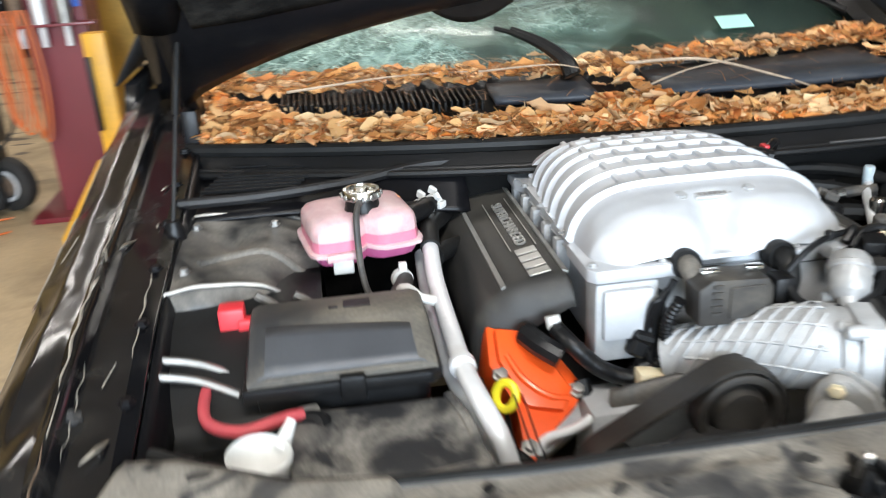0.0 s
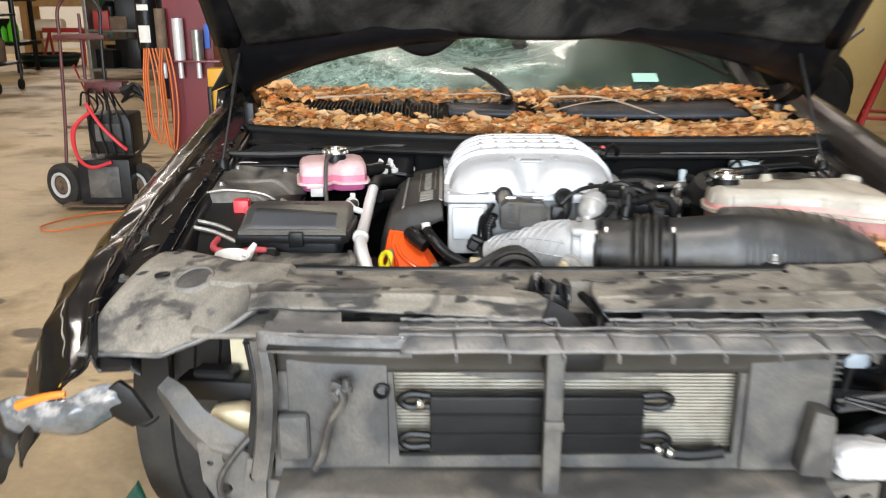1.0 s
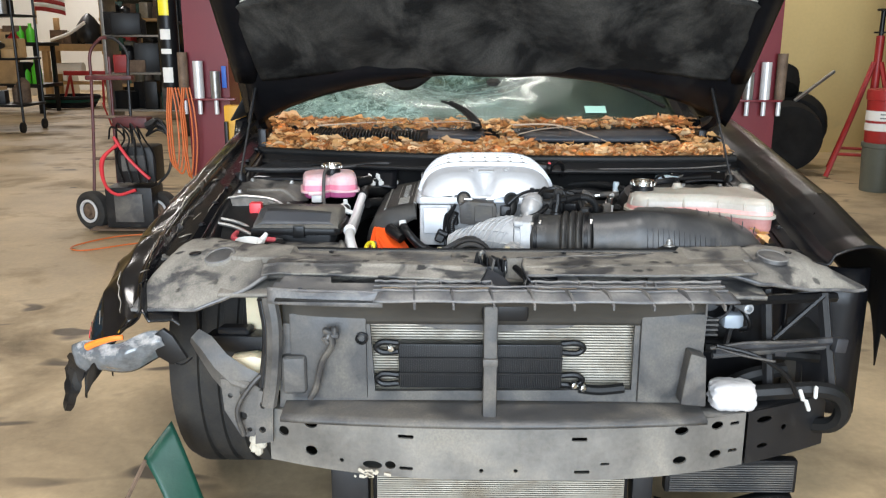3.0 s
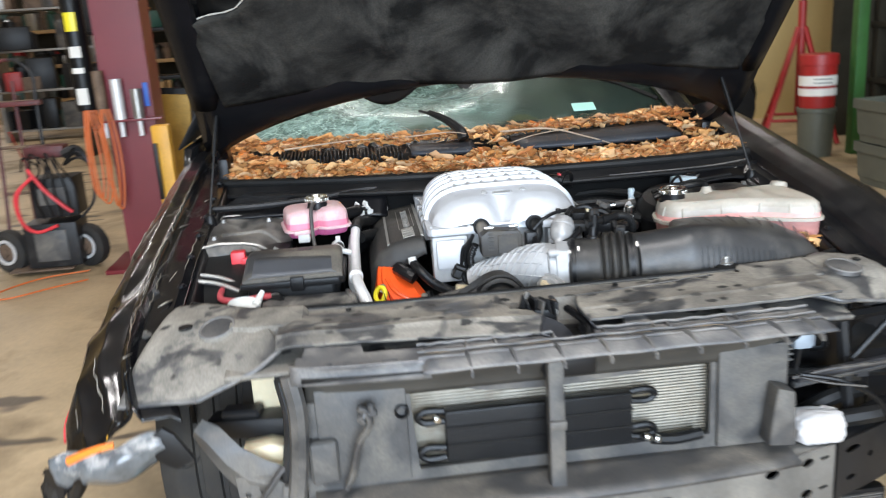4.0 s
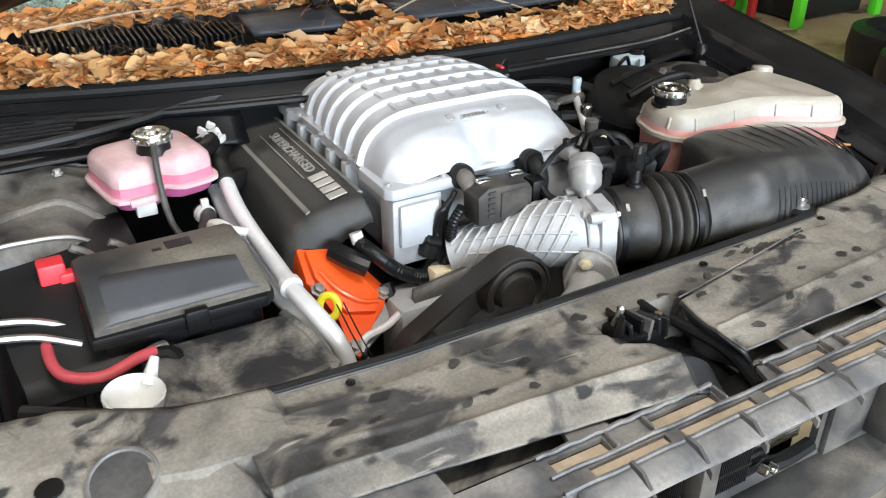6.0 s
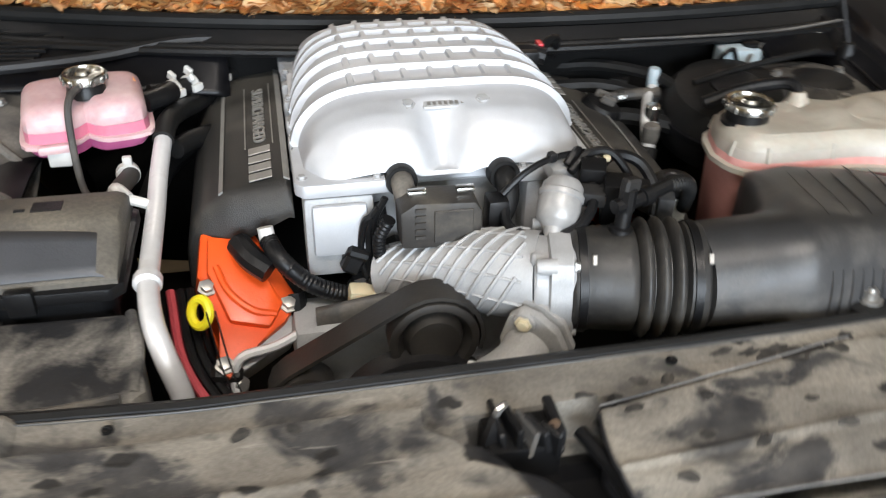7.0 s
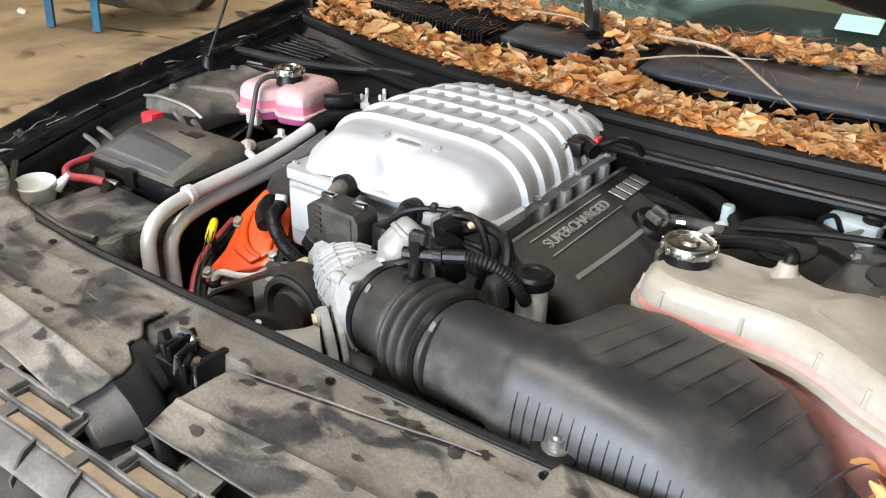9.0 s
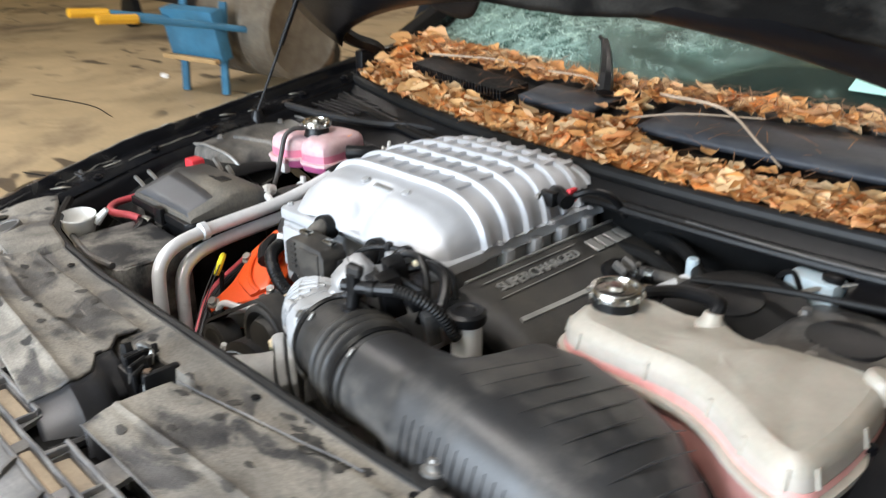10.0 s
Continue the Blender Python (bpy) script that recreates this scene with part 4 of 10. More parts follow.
# ---- wheels ----
for sx in (-1, 1):
    cx = sx * 0.685
    bm = B()
    prof = [(0.245, -0.12), (0.30, -0.135), (0.345, -0.128), (0.360, -0.10)]
    for k in range(4):
        a = -0.085 + 0.05 * k
        prof += [(0.362, a), (0.362, a + 0.034), (0.352, a + 0.037), (0.352, a + 0.047)]
    prof += [(0.360, 0.115), (0.345, 0.128), (0.30, 0.135), (0.245, 0.12)]
    lathe(bm, (cx, 0.47, 0.362), (1, 0, 0), prof, 48)
    wheel = part("wheel", bm, M_TYRE, car, "dusty front wheel with grooved tyre")
    bm = B()
    lathe(bm, (cx, 0.47, 0.362), (1, 0, 0), ((0.246, -0.118), (0.225, -0.1), (0.2, 0.0), (0.225, 0.1), (0.246, 0.118)), 32)
    part("rim", bm, M_STEEL, wheel)
    bm = B()
    sheet(bm, lambda u, v: (cx + sx * lerp(-0.17, 0.15, v), 0.47 + 0.40 * math.cos(lerp(0.12, 0.80 + 0.09 * sx, u) * math.pi), 0.36 + 0.40 * math.sin(lerp(0.12, 0.80 + 0.09 * sx, u) * math.pi)), 20, 4)
    part("arch_liner", bm, M_RUBBER, car, "", 0.006)

# ---- front end ----
# dusty plastic shield over the radiator
LIP = ((-0.80, 0.20), (-0.70, 0.150), (-0.62, 0.098), (-0.56, 0.066), (-0.46, 0.048), (-0.30, 0.038), (0.0, 0.040), (0.35, 0.044), (0.55, 0.055), (0.64, 0.078), (0.72, 0.125), (0.80, 0.18))


def shield_z(x, v):
    z = 0.730 - 0.016 * v - 0.02 * v * v + (0.010 if abs(x) > 0.45 and v < 0.4 else 0)
    return z


bm = B()


def back_ledge(u, v):
    x = lerp(-0.60, 0.60, u)
    y = lerp(steps(LIP, x), -0.135, v)
    z = shield_z(x, min(1.0, v * 0.8)) + 0.0025 * noise.noise(Vector((x * 7, y * 7, 0)))
    if v > 0.45:
        z -= 0.030 * ease_in((v - 0.45) / 0.12)
    if -0.05 < x < 0.095 and v > 0.30:
        z -= 0.045
    return Vector((x, y, z))


sheet(bm, back_ledge, 120, 30)
sh = part("radiator_shield", bm, M_SHIELD, car, "dusty grey plastic radiator cover", 0.008, 28)
bm = B()
tube(bm, [(x, steps(LIP, x) + 0.004, 0.728) for x in [lerp(-0.70, 0.70, k / 28) for k in range(29)]], 0.008, 8, 2)
part("shield_seal", bm, M_RUBBER, sh, "black rubber edge strip")
bm = B()
tube(bm, [(x, steps(LIP, x) - 0.005, 0.731) for x in [lerp(-0.66, 0.66, k / 28) for k in range(29)]], 0.0014, 6, 2)
part("worn_edge", bm, M_GREYP, sh)
# long cover beside the latch: flat, folded down in front, its end cut out round the latch


def left_cover(u, v):
    end = steps(((0.0, -0.085), (0.22, -0.088), (0.34, -0.060), (0.46, -0.058), (0.56, -0.022), (0.74, -0.010), (1.0, -0.026)), v)
    x = lerp(-0.505, end, u)
    q = (x + 0.505) / 0.51
    fold, edge = lerp(-0.092, -0.128, q), lerp(-0.122, -0.178, q)
    y = lerp(0.008, fold, v / 0.74) if v < 0.74 else lerp(fold, edge, (v - 0.74) / 0.26)
    z = 0.7335 - 0.010 * (1 - ease_in(v / 0.06)) + 0.004 * math.exp(-((v - 0.74) / 0.035) ** 2)
    if v > 0.74:
        z -= 0.012 * ((v - 0.74) / 0.26) ** 1.3
    z -= 0.006 * ease_in((0.08 - u) / 0.08)
    z += 0.0035 * noise.noise(Vector((x * 10, y * 14, 2))) + 0.0012 * noise.noise(Vector((x * 34, y * 40, 2)))
    z += 0.003 * math.exp(-((v - 0.40 - 0.14 * math.sin(u * 3.4)) / 0.035) ** 2) * math.sin(math.pi * u)
    return Vector((x, y, z))


bm = B()
sheet(bm, left_cover, 90, 60)
part("raised_panel", bm, M_SHIELD, sh, "", 0.005, 30)
bm = B()


def side_drop(u, v):
    a = left_cover(1.0, lerp(0.34, 1.0, u)) + Vector((0.001, 0, -0.004))
    b = a + Vector((0.052 + 0.012 * u, 0.004 - 0.012 * u, -0.046))
    return a.lerp(b, v) + Vector((0.006 * math.sin(math.pi * v), 0, 0.006 * math.sin(math.pi * v)))


sheet(bm, side_drop, 16, 8)
part("side_drop", bm, M_DROP, sh, "dark smooth drop beside the latch", 0.004)
# long cover on the other side, a thin sheet over the support with a rounded end


def right_cover(u, v):
    x = lerp(0.078, 0.575, u)
    back = steps(((0.078, -0.032), (0.20, -0.010), (0.37, 0.020), (0.575, 0.030)), x)
    y = lerp(back, -0.150 + 0.018 * max(0.0, (x - 0.30) / 0.27) ** 2, v)
    z = 0.733 - 0.010 * (1 - ease_in(v / 0.05)) - 0.003 * v - 0.004 * ease_in((v - 0.72) / 0.28)
    z += 0.0026 * math.exp(-((v - 0.62) / 0.03) ** 2)
    z += 0.0020 * noise.noise(Vector((x * 9, y * 12, 5))) + 0.0009 * noise.noise(Vector((x * 30, y * 36, 5)))
    return Vector((x - 0.008 * ease_in((0.03 - u) / 0.03) * math.sin(v * 3), y, z))


bm = B()
sheet(bm, right_cover, 90, 44)
rp = part("raised_panel", bm, M_SHIELD, sh, "", 0.004, 30)
bm = B()


def end_drop(u, v):
    a = right_cover(0.0, lerp(0.06, 0.98, u)) + Vector((0.001, 0, -0.003))
    return a + Vector((0.016 * math.sin(2.2 * v) - 0.012 * math.sin(u * 6.0) * v, -0.010 * v, -0.052 * v))


sheet(bm, end_drop, 16, 8)
part("end_drop", bm, M_DROP, sh, "dark smooth end of the cover", 0.004)
bm = B()
tube(bm, [right_cover(k / 20, 0.0) + Vector((0, 0.001, 0.009)) for k in range(13)], 0.0013, 6, 2)
part("pale_edge", bm, M_SUPPORT, sh)
bm = B()
tube(bm, [right_cover(k / 20, 1.0) + Vector((0, -0.0005, 0.0005)) for k in range(21)], 0.0012, 6, 2)
part("pale_edge", bm, M_SUPPORT, sh)
# black sheet under the covers' front edges, standing in for the gap's shade
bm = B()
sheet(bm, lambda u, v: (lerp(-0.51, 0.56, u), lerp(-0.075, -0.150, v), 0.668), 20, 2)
part("gap_shade", bm, M_RUBBER, sh, "black sheet standing in for shade in the gap", 0.004)
for x, y in ((0.175, 0.020), (-0.37, 0.022), (0.44, 0.034)):
    bm = B()
    lathe(bm, (x, y, 0.7305), (0, 0, 1), ((0.006, 0), (0.006, 0.0015), (0.003, 0.002), (0.002, 0.001)), 10)
    part("push_clip", bm, M_BLACKCLEAN, sh)


def cover_top(x, y):
    """Height of the covers or of the ledge behind them."""
    back = steps(((0.078, -0.032), (0.20, -0.010), (0.37, 0.020), (0.575, 0.030)), x) if x > 0.05 else 0.008
    if y > back - 0.002:
        return back_ledge((x + 0.60) / 1.20, (steps(LIP, x) - y) / (steps(LIP, x) + 0.135)).z
    if x > 0.05:
        return right_cover((x - 0.078) / 0.497, (back - y) / (back + 0.150)).z
    q = (x + 0.505) / 0.51
    fold = lerp(-0.092, -0.128, q)
    return left_cover((x + 0.505) / 0.45, 0.74 * (0.008 - y) / (0.008 - fold) if y > fold else 0.80).z


M_MARK = mat("dark_water_mark", (0.030, 0.029, 0.028), 0.5, var=0.5, scale=60, bump=0.3, bscale=400, dust=(0.10, 0.092, 0.08), dust_amount=(0.45, 0.75), dust_scale=70)


def mark(x, y, a, b, turn, name, rough):
    bm = B()
    rim = []
    for k in range(14):
        an = 2 * math.pi * k / 14
        g = 1 + rough * noise.noise(Vector((x * 50, y * 50, an * 1.3)))
        dx, dy = a * g * math.cos(an), b * g * math.sin(an)
        px, py = x + dx * math.cos(turn) - dy * math.sin(turn), y + dx * math.sin(turn) + dy * math.cos(turn)
        rim.append(bm.verts.new((px, py, cover_top(px, py) + 0.0012)))
    mid = bm.verts.new((x, y, cover_top(x, y) + 0.0014))
    for k in range(14):
        bm.faces.new((mid, rim[k], rim[(k + 1) % 14]))
    part(name, bm, M_MARK, sh, "")


random.seed(77)
for x, y in ((0.070, -0.010), (0.111, -0.040), (0.133, 0.001), (0.162, -0.001), (0.185, -0.036), (0.211, -0.100), (0.163, -0.083), (0.300, -0.093), (0.284, -0.058), (-0.277, -0.080), (-0.195, -0.090), (-0.251, -0.008), (-0.205, -0.010), (0.125, -0.125), (0.40, -0.06), (0.345, -0.12)):
    mark(x, y, random.uniform(0.007, 0.012), random.uniform(0.004, 0.007), random.uniform(-0.3, 0.9), "water_mark", 0.5)
for x, y, a, b in ((0.235, 0.026, 0.016, 0.004), (0.262, 0.020, 0.012, 0.005), (0.287, 0.018, 0.018, 0.008), (0.305, 0.004, 0.018, 0.012), (0.330, 0.010, 0.016, 0.008), (0.352, 0.010, 0.013, 0.010), (0.376, 0.026, 0.010, 0.006)):
    mark(x, y, a, b, 0.25, "oil_smear", 0.9)
# hood latch in the notch
latch = thing("hood_latch", "black and steel hood latch in the radiator cover", "latch")
bm = B()
box(bm, (0.0, -0.035, 0.69), (0.07, 0.05, 0.06), 0.006)
part("latch_body", bm, M_BLACKCLEAN, latch)
bm = B()
tube(bm, [(-0.025, -0.02, 0.71), (-0.02, -0.03, 0.745), (-0.01, -0.02, 0.735), (0.0, -0.03, 0.71)], 0.004, 6)
part("latch_hook", bm, M_STEEL, latch)
bm = B()
box(bm, (0.034, -0.03, 0.716), (0.010, 0.05, 0.030), 0.003)
part("latch_plate", bm, M_BLACKP, latch)
bm = B()
tube(bm, [(0.058, -0.040, 0.712), (0.072, -0.085, 0.708), (0.078, -0.130, 0.704), (0.066, -0.185, 0.698)], 0.0075, 8)
part("guide_rail", bm, M_BLACKCLEAN, latch)
bm = B()
loft(bm, [[Vector((-0.030 - w, -0.050, z)), Vector((-0.030 + w, -0.046, z)), Vector((-0.030 + w, -0.036, z)), Vector((-0.030 - w, -0.040, z))] for z, w in ((0.680, 0.013), (0.712, 0.010), (0.742, 0.003), (0.748, 0.0015))])
part("guide_fin", bm, M_BLACKP, latch, "black pointed guide fin")
bm = B()
tube(bm, [Vector((0.018, -0.052, 0.712)) + Vector((0.016 * math.cos(a * 0.5), 0.004 * math.sin(a * 0.3), 0.016 * math.sin(a * 0.5))) for a in range(-2, 10)], 0.0042, 8, 2)
part("striker_loop", bm, M_STEEL, latch, "worn steel striker loop")
bm = B()
box(bm, (0.028, -0.11, 0.655), (0.10, 0.15, 0.05), 0.01)
part("latch_well", bm, M_BLACKCLEAN, latch, "black latch well")
bolt((0.03, -0.045, 0.728), (0, 0, 1), 0.005, latch, M_RUST, 0.006)
for k in range(5):
    bm = B()
    box(bm, (-0.02 + 0.011 * k, -0.03 - 0.006 * k, 0.722 + 0.004 * (k % 2)), (0.006, 0.05 - 0.006 * k, 0.03), 0.002, 1, (0, 12 * (k % 3) - 12, 8 * k))
    part("latch_plate", bm, (M_BLACKP, M_BLACKCLEAN, M_GREYP)[k % 3], latch)

# wings of the shield: rear and front edges from the middle outwards
WINGS = {-1: (((-0.565, 0.074, 0.735), (-0.61, 0.095, 0.738), (-0.665, 0.120, 0.738), (-0.722, 0.140, 0.735)),
              ((-0.497, -0.098, 0.708), (-0.545, -0.126, 0.680), (-0.65, -0.142, 0.640), (-0.800, -0.112, 0.630)), (-0.624, 0.000), (-0.690, 0.020)),
         1: (((0.560, 0.060, 0.735), (0.640, 0.088, 0.738), (0.722, 0.058, 0.735), (0.885, 0.022, 0.653)),
             ((0.505, -0.085, 0.716), (0.585, -0.116, 0.700), (0.720, -0.070, 0.672), (0.878, 0.004, 0.650)), (0.650, 0.000), (0.700, 0.030))}


def along(pts, t):
    f = t * (len(pts) - 1)
    i = min(int(f), len(pts) - 2)
    return Vector(pts[i]).lerp(Vector(pts[i + 1]), f - i)


for sx in (-1, 1):
    rear, fore, boss, hole = WINGS[sx]
    bm = B()

    def wing(u, v):
        a, b = along(rear, u), along(fore, u)
        p = a.lerp(b, v)
        p.z = lerp(a.z, b.z, v ** 2.1)
        if sx < 0:
            p.z -= 0.007 * math.exp(-((u - 0.13 - 0.10 * v) / 0.07) ** 2) * (1 - v)
        p.z += 0.004 * noise.noise(Vector((p.x * 16, p.y * 16, sx))) + 0.0015 * noise.noise(Vector((p.x * 45, p.y * 45, sx)))
        return p
    sheet(bm, wing, 40, 30)
    wg = part("shield_wing", bm, M_SHIELD, sh, "dusty plastic corner of the radiator cover", 0.008, 30)
    bm = B()
    tube(bm, [wing(k / 24, 1.0) for k in range(25)], 0.004, 8, 2)
    part("rolled_edge", bm, M_SUPPORT, wg)
    _, bu, bv = max((-((wing(i / 40, j / 40).xy - Vector(boss)).length), i / 40, j / 40) for i in range(2, 39) for j in range(2, 39))
    bc = wing(bu, bv)
    bn = (wing(bu + 0.05, bv) - wing(bu - 0.05, bv)).cross(wing(bu, bv + 0.05) - wing(bu, bv - 0.05)).normalized()
    bn = bn if bn.z > 0 else -bn
    bm = B()
    lathe(bm, bc + bn * 0.001, bn, ((0.038, -0.004), (0.0365, 0.004), (0.032, 0.0045), (0.029, 0.001), (0.002, 0.0015)), 26)
    rb = part("round_boss", bm, M_SHIELD, wg)
    bm = B()
    lathe(bm, bc + bn * 0.0048, bn, ((0.0368, 0.0), (0.0355, 0.0020), (0.0330, 0.0020), (0.0315, 0.0)), 26)
    part("rubbed_ring", bm, M_SUPPORT, rb, "pale rubbed ring")
    z = max((wing(i / 30, j / 30) for i in range(31) for j in range(31)), key=lambda p: -((p.x - hole[0]) ** 2 + (p.y - hole[1]) ** 2)).z
    bm = B()
    lathe(bm, (hole[0], hole[1], z), (sx * 0.1, 0, 1), ((0.014 if sx < 0 else 0.008, 0), (0.014 if sx < 0 else 0.008, 0.0035), (0.005, 0.0025)), 14)
    part("clip_hole", bm, M_BLACKCLEAN, wg)

# plastic support in front of the radiator: a pocketed plate with a sloping ribbed lip
sup = thing("bumper_support", "grey pocketed plastic bumper support, coloured as lit, with foam pads", "bumper support")


def sup_y(x, d):
    """Across the support: d metres ahead of its back edge."""
    return -0.168 - d + 0.10 * max(0.0, abs(x) - 0.25) ** 2


def on_support(bm, z):
    for v in bm.verts:
        v.co = Vector((v.co.x, sup_y(v.co.x, v.co.y), z + v.co.z - 0.10 * v.co.y))


BACK = ((-0.237, -0.165), (-0.105, -0.006), (0.095, 0.180), (0.215, 0.318), (0.345, 0.445))
FORE = ((-0.205, -0.100), (-0.080, 0.030), (0.050, 0.148), (0.168, 0.262), (0.282, 0.375), (0.395, 0.468))


def pocket(a, b, d0, d1):
    return [(a, d0), (b, d0), (b, d1), (a, d1)]


outl = [(-0.465, 0.040)] + [(lerp(-0.40, 0.485, k / 14), 0.056) for k in range(15)] + [(0.485, 0.0)]
for a, b in ((0.41, 0.335), (0.19, 0.14), (0.078, 0.002), (-0.145, -0.20), (-0.345, -0.455)):
    if a == 0.078:
        outl += [(0.078, 0.0), (0.071, 0.0285), (0.009, 0.0285), (0.002, 0.0)]
        continue
    outl += [(a, 0.0), (a - 0.006, -0.060), (b + 0.006, -0.060), (b, 0.0)]
outl += [(-0.465, 0.0)]
bm = B()
plate(bm, outl, [pocket(a, b, 0.006, 0.027) for a, b in BACK] + [pocket(a, b, 0.033, 0.048) for a, b in FORE] + [oval(-0.405, 0.036, 0.006, 0.008, 8), slot(-0.30, 0.040, 0.030, 0.009)], 0.007, Matrix())
on_support(bm, 0.704)
part("plate", bm, M_SUPPORT, sup, "", 0, 30)
for row, d0, d1 in ((BACK, 0.006, 0.027), (FORE, 0.033, 0.048)):
    for a, b in row:
        bm = B()
        box(bm, ((a + b) / 2, sup_y((a + b) / 2, (d0 + d1) / 2), 0.7015), (b - a - 0.002, d1 - d0 - 0.001, 0.008), 0.002, 1, (-4, 0, 0))
        part("foam_pad", bm, M_BEIGE, sup, "dusty beige foam pad")
# raised rims between the pockets, each slightly uneven
for d, r, x0, x1 in ((0.002, 0.0030, -0.25, -0.002), (0.002, 0.0030, 0.082, 0.485), (0.0305, 0.0026, -0.25, 0.485), (0.053, 0.0030, -0.25, 0.485)):
    bm = B()
    tube(bm, [(lerp(x0, x1, k / 22), sup_y(lerp(x0, x1, k / 22), d), 0.7165 - 0.10 * d + 0.0012 * math.sin(k * 2.1)) for k in range(23)], r, 6, 2)
    part("rim", bm, M_SUPPORT, sup)
# pocket walls standing between the pads
for a, b in zip(BACK[:-1], BACK[1:]):
    for x in (a[1] + 0.004, b[0] - 0.004):
        bm = B()
        box(bm, (x, sup_y(x, 0.017), 0.7135), (0.0035, 0.024, 0.009), 0.001, 1)
        part("pocket_wall", bm, M_SUPPORT, sup)
bm = B()
sheet(bm, lambda u, v: (lerp(-0.455, 0.480, u), sup_y(lerp(-0.455, 0.480, u), lerp(-0.02, 0.06, v)), 0.690), 20, 2)
part("under_tray", bm, M_RUBBER, sup, "", 0.004)


def front_lip(u, v):
    x = lerp(-0.235 - 0.012 * v, 0.490 + 0.012 * v, u)
    return Vector((x, sup_y(x, 0.054 + 0.034 * v), 0.711 - 0.013 * v ** 1.3 + 0.001 * math.sin(x * 36)))


bm = B()
sheet(bm, front_lip, 60, 6)
flp = part("front_lip", bm, M_SUPPORT, sup, "sloping lip coloured as lit", 0.004)
for x in (-0.157, -0.080, 0.0, 0.080, 0.158, 0.235, 0.315, 0.390, 0.455):
    u = (x + 0.235) / 0.725
    bm = B()
    a, c = front_lip(u - 0.012, 0.0), front_lip(u + 0.006, 1.0)
    loft(bm, [[p + Vector((-0.0022, 0, 0.006)), p + Vector((0.0022, 0, 0.006)), p + Vector((0.0022, 0, -0.004)), p + Vector((-0.0022, 0, -0.004))] for p in (a, a.lerp(c, 0.5) + Vector((0, 0, 0.003)), c + Vector((0, -0.004, -0.012)))])
    part("rib", bm, M_GREYP, flp)
bm = B()
sheet(bm, lambda u, v: (lerp(-0.475, -0.230, u), sup_y(lerp(-0.475, -0.230, u), lerp(0.036, 0.056, u ** 0.5) + 0.004 * v), lerp(0.710, 0.676, v)), 16, 4)
part("front_face", bm, M_SUPPORT, sup, "", 0.004)

# shroud in front of the radiator, with an opening
shr = thing("radiator_shroud", "grey plastic radiator air shroud with a wide opening", "shroud")
bm = B()
m = Matrix(((1, 0, 0, 0), (0, 0, -1, -0.115), (0, 1, 0, 0), (0, 0, 0, 1)))
plate(bm, [(-0.455, 0.66), (0.475, 0.655), (0.47, 0.41), (-0.475, 0.405), (-0.47, 0.5)],
      [[(-0.268, 0.612), (-0.20, 0.612), (-0.12, 0.595), (0.02, 0.588), (0.17, 0.598), (0.22, 0.618), (0.318, 0.618), (0.318, 0.452), (-0.258, 0.445)]], 0.012, m)
part("shroud_panel", bm, M_GREYP, shr)
bm = B()
box(bm, (-0.36, -0.128, 0.53), (0.17, 0.012, 0.20), 0.005, 2)
part("side_panel", bm, M_GREYP, shr)
bm = B()
box(bm, (0.40, -0.13, 0.53), (0.14, 0.015, 0.21), 0.005, 2)
part("side_panel", bm, M_GREYP, shr)
bm = B()
tube(bm, [(-0.485, -0.14, 0.67), (-0.475, -0.15, 0.6), (-0.482, -0.15, 0.5), (-0.495, -0.15, 0.42)], 0.018, 8)
part("edge_tube", bm, M_GREYP, shr)
bm = B()
tube(bm, [(-0.505, -0.13, 0.66), (-0.495, -0.14, 0.58), (-0.51, -0.14, 0.46)], 0.009, 8)
part("edge_tube", bm, M_BLACKP, shr)
bm = B()
sheet(bm, lambda u, v: (lerp(-0.46, 0.47, u), lerp(-0.12, -0.235, v) + 0.03 * (2 * u - 1) ** 2, 0.425 - 0.01 * v), 20, 4)
part("lower_ledge", bm, M_GREYP, shr, "", 0.01)
bm = B()
box(bm, (-0.003, -0.185, 0.535), (0.030, 0.03, 0.27), 0.006, 2)
part("centre_bar", bm, M_GREYP, shr)
bm = B()
box(bm, (-0.003, -0.19, 0.545), (0.033, 0.034, 0.018), 0.004, 2)
part("bar_band", bm, M_GREYP, shr)
bm = B()
prism(bm, [(0.405, 0.44), (0.462, 0.435), (0.455, 0.55), (0.42, 0.56), (0.415, 0.52)], 0, 0.05, 0.006, Matrix(((1, 0, 0, 0.01), (0, 0, -1, -0.13), (0, 1, 0, 0), (0, 0, 0, 1))))
part("bracket", bm, M_GREYP, shr)
bm = B()
box(bm, (-0.437, -0.135, 0.49), (0.055, 0.03, 0.09), 0.012, 3, (0, 0, 6))
part("bracket", bm, M_GREYP, shr)
bm = B()
lathe(bm, (-0.285, -0.13, 0.575), (0, -1, 0), ((0.014, 0), (0.014, 0.012), (0.010, 0.014), (0.009, 0.004)), 16)
part("grommet", bm, M_BLACKCLEAN, shr)
bm = B()
sheet(bm, lambda u, v: (lerp(-0.46, 0.47, u), -0.128 - 0.10 * v ** 1.5 * math.sin(u * math.pi) ** 0.4, lerp(0.605, 0.692, v)), 24, 8)
part("upper_panel", bm, mat("brown_grey_plastic", (0.058, 0.053, 0.045), 0.6, var=0.25, scale=6), shr, "", 0.006)
bm = B()
tube(bm, [(-0.36, -0.16, 0.60), (-0.345, -0.17, 0.575), (-0.37, -0.165, 0.53), (-0.385, -0.16, 0.47), (-0.40, -0.16, 0.44)], 0.007, 8)
hng = part("wire_loop", bm, M_HOSE, shr)
bm = B()
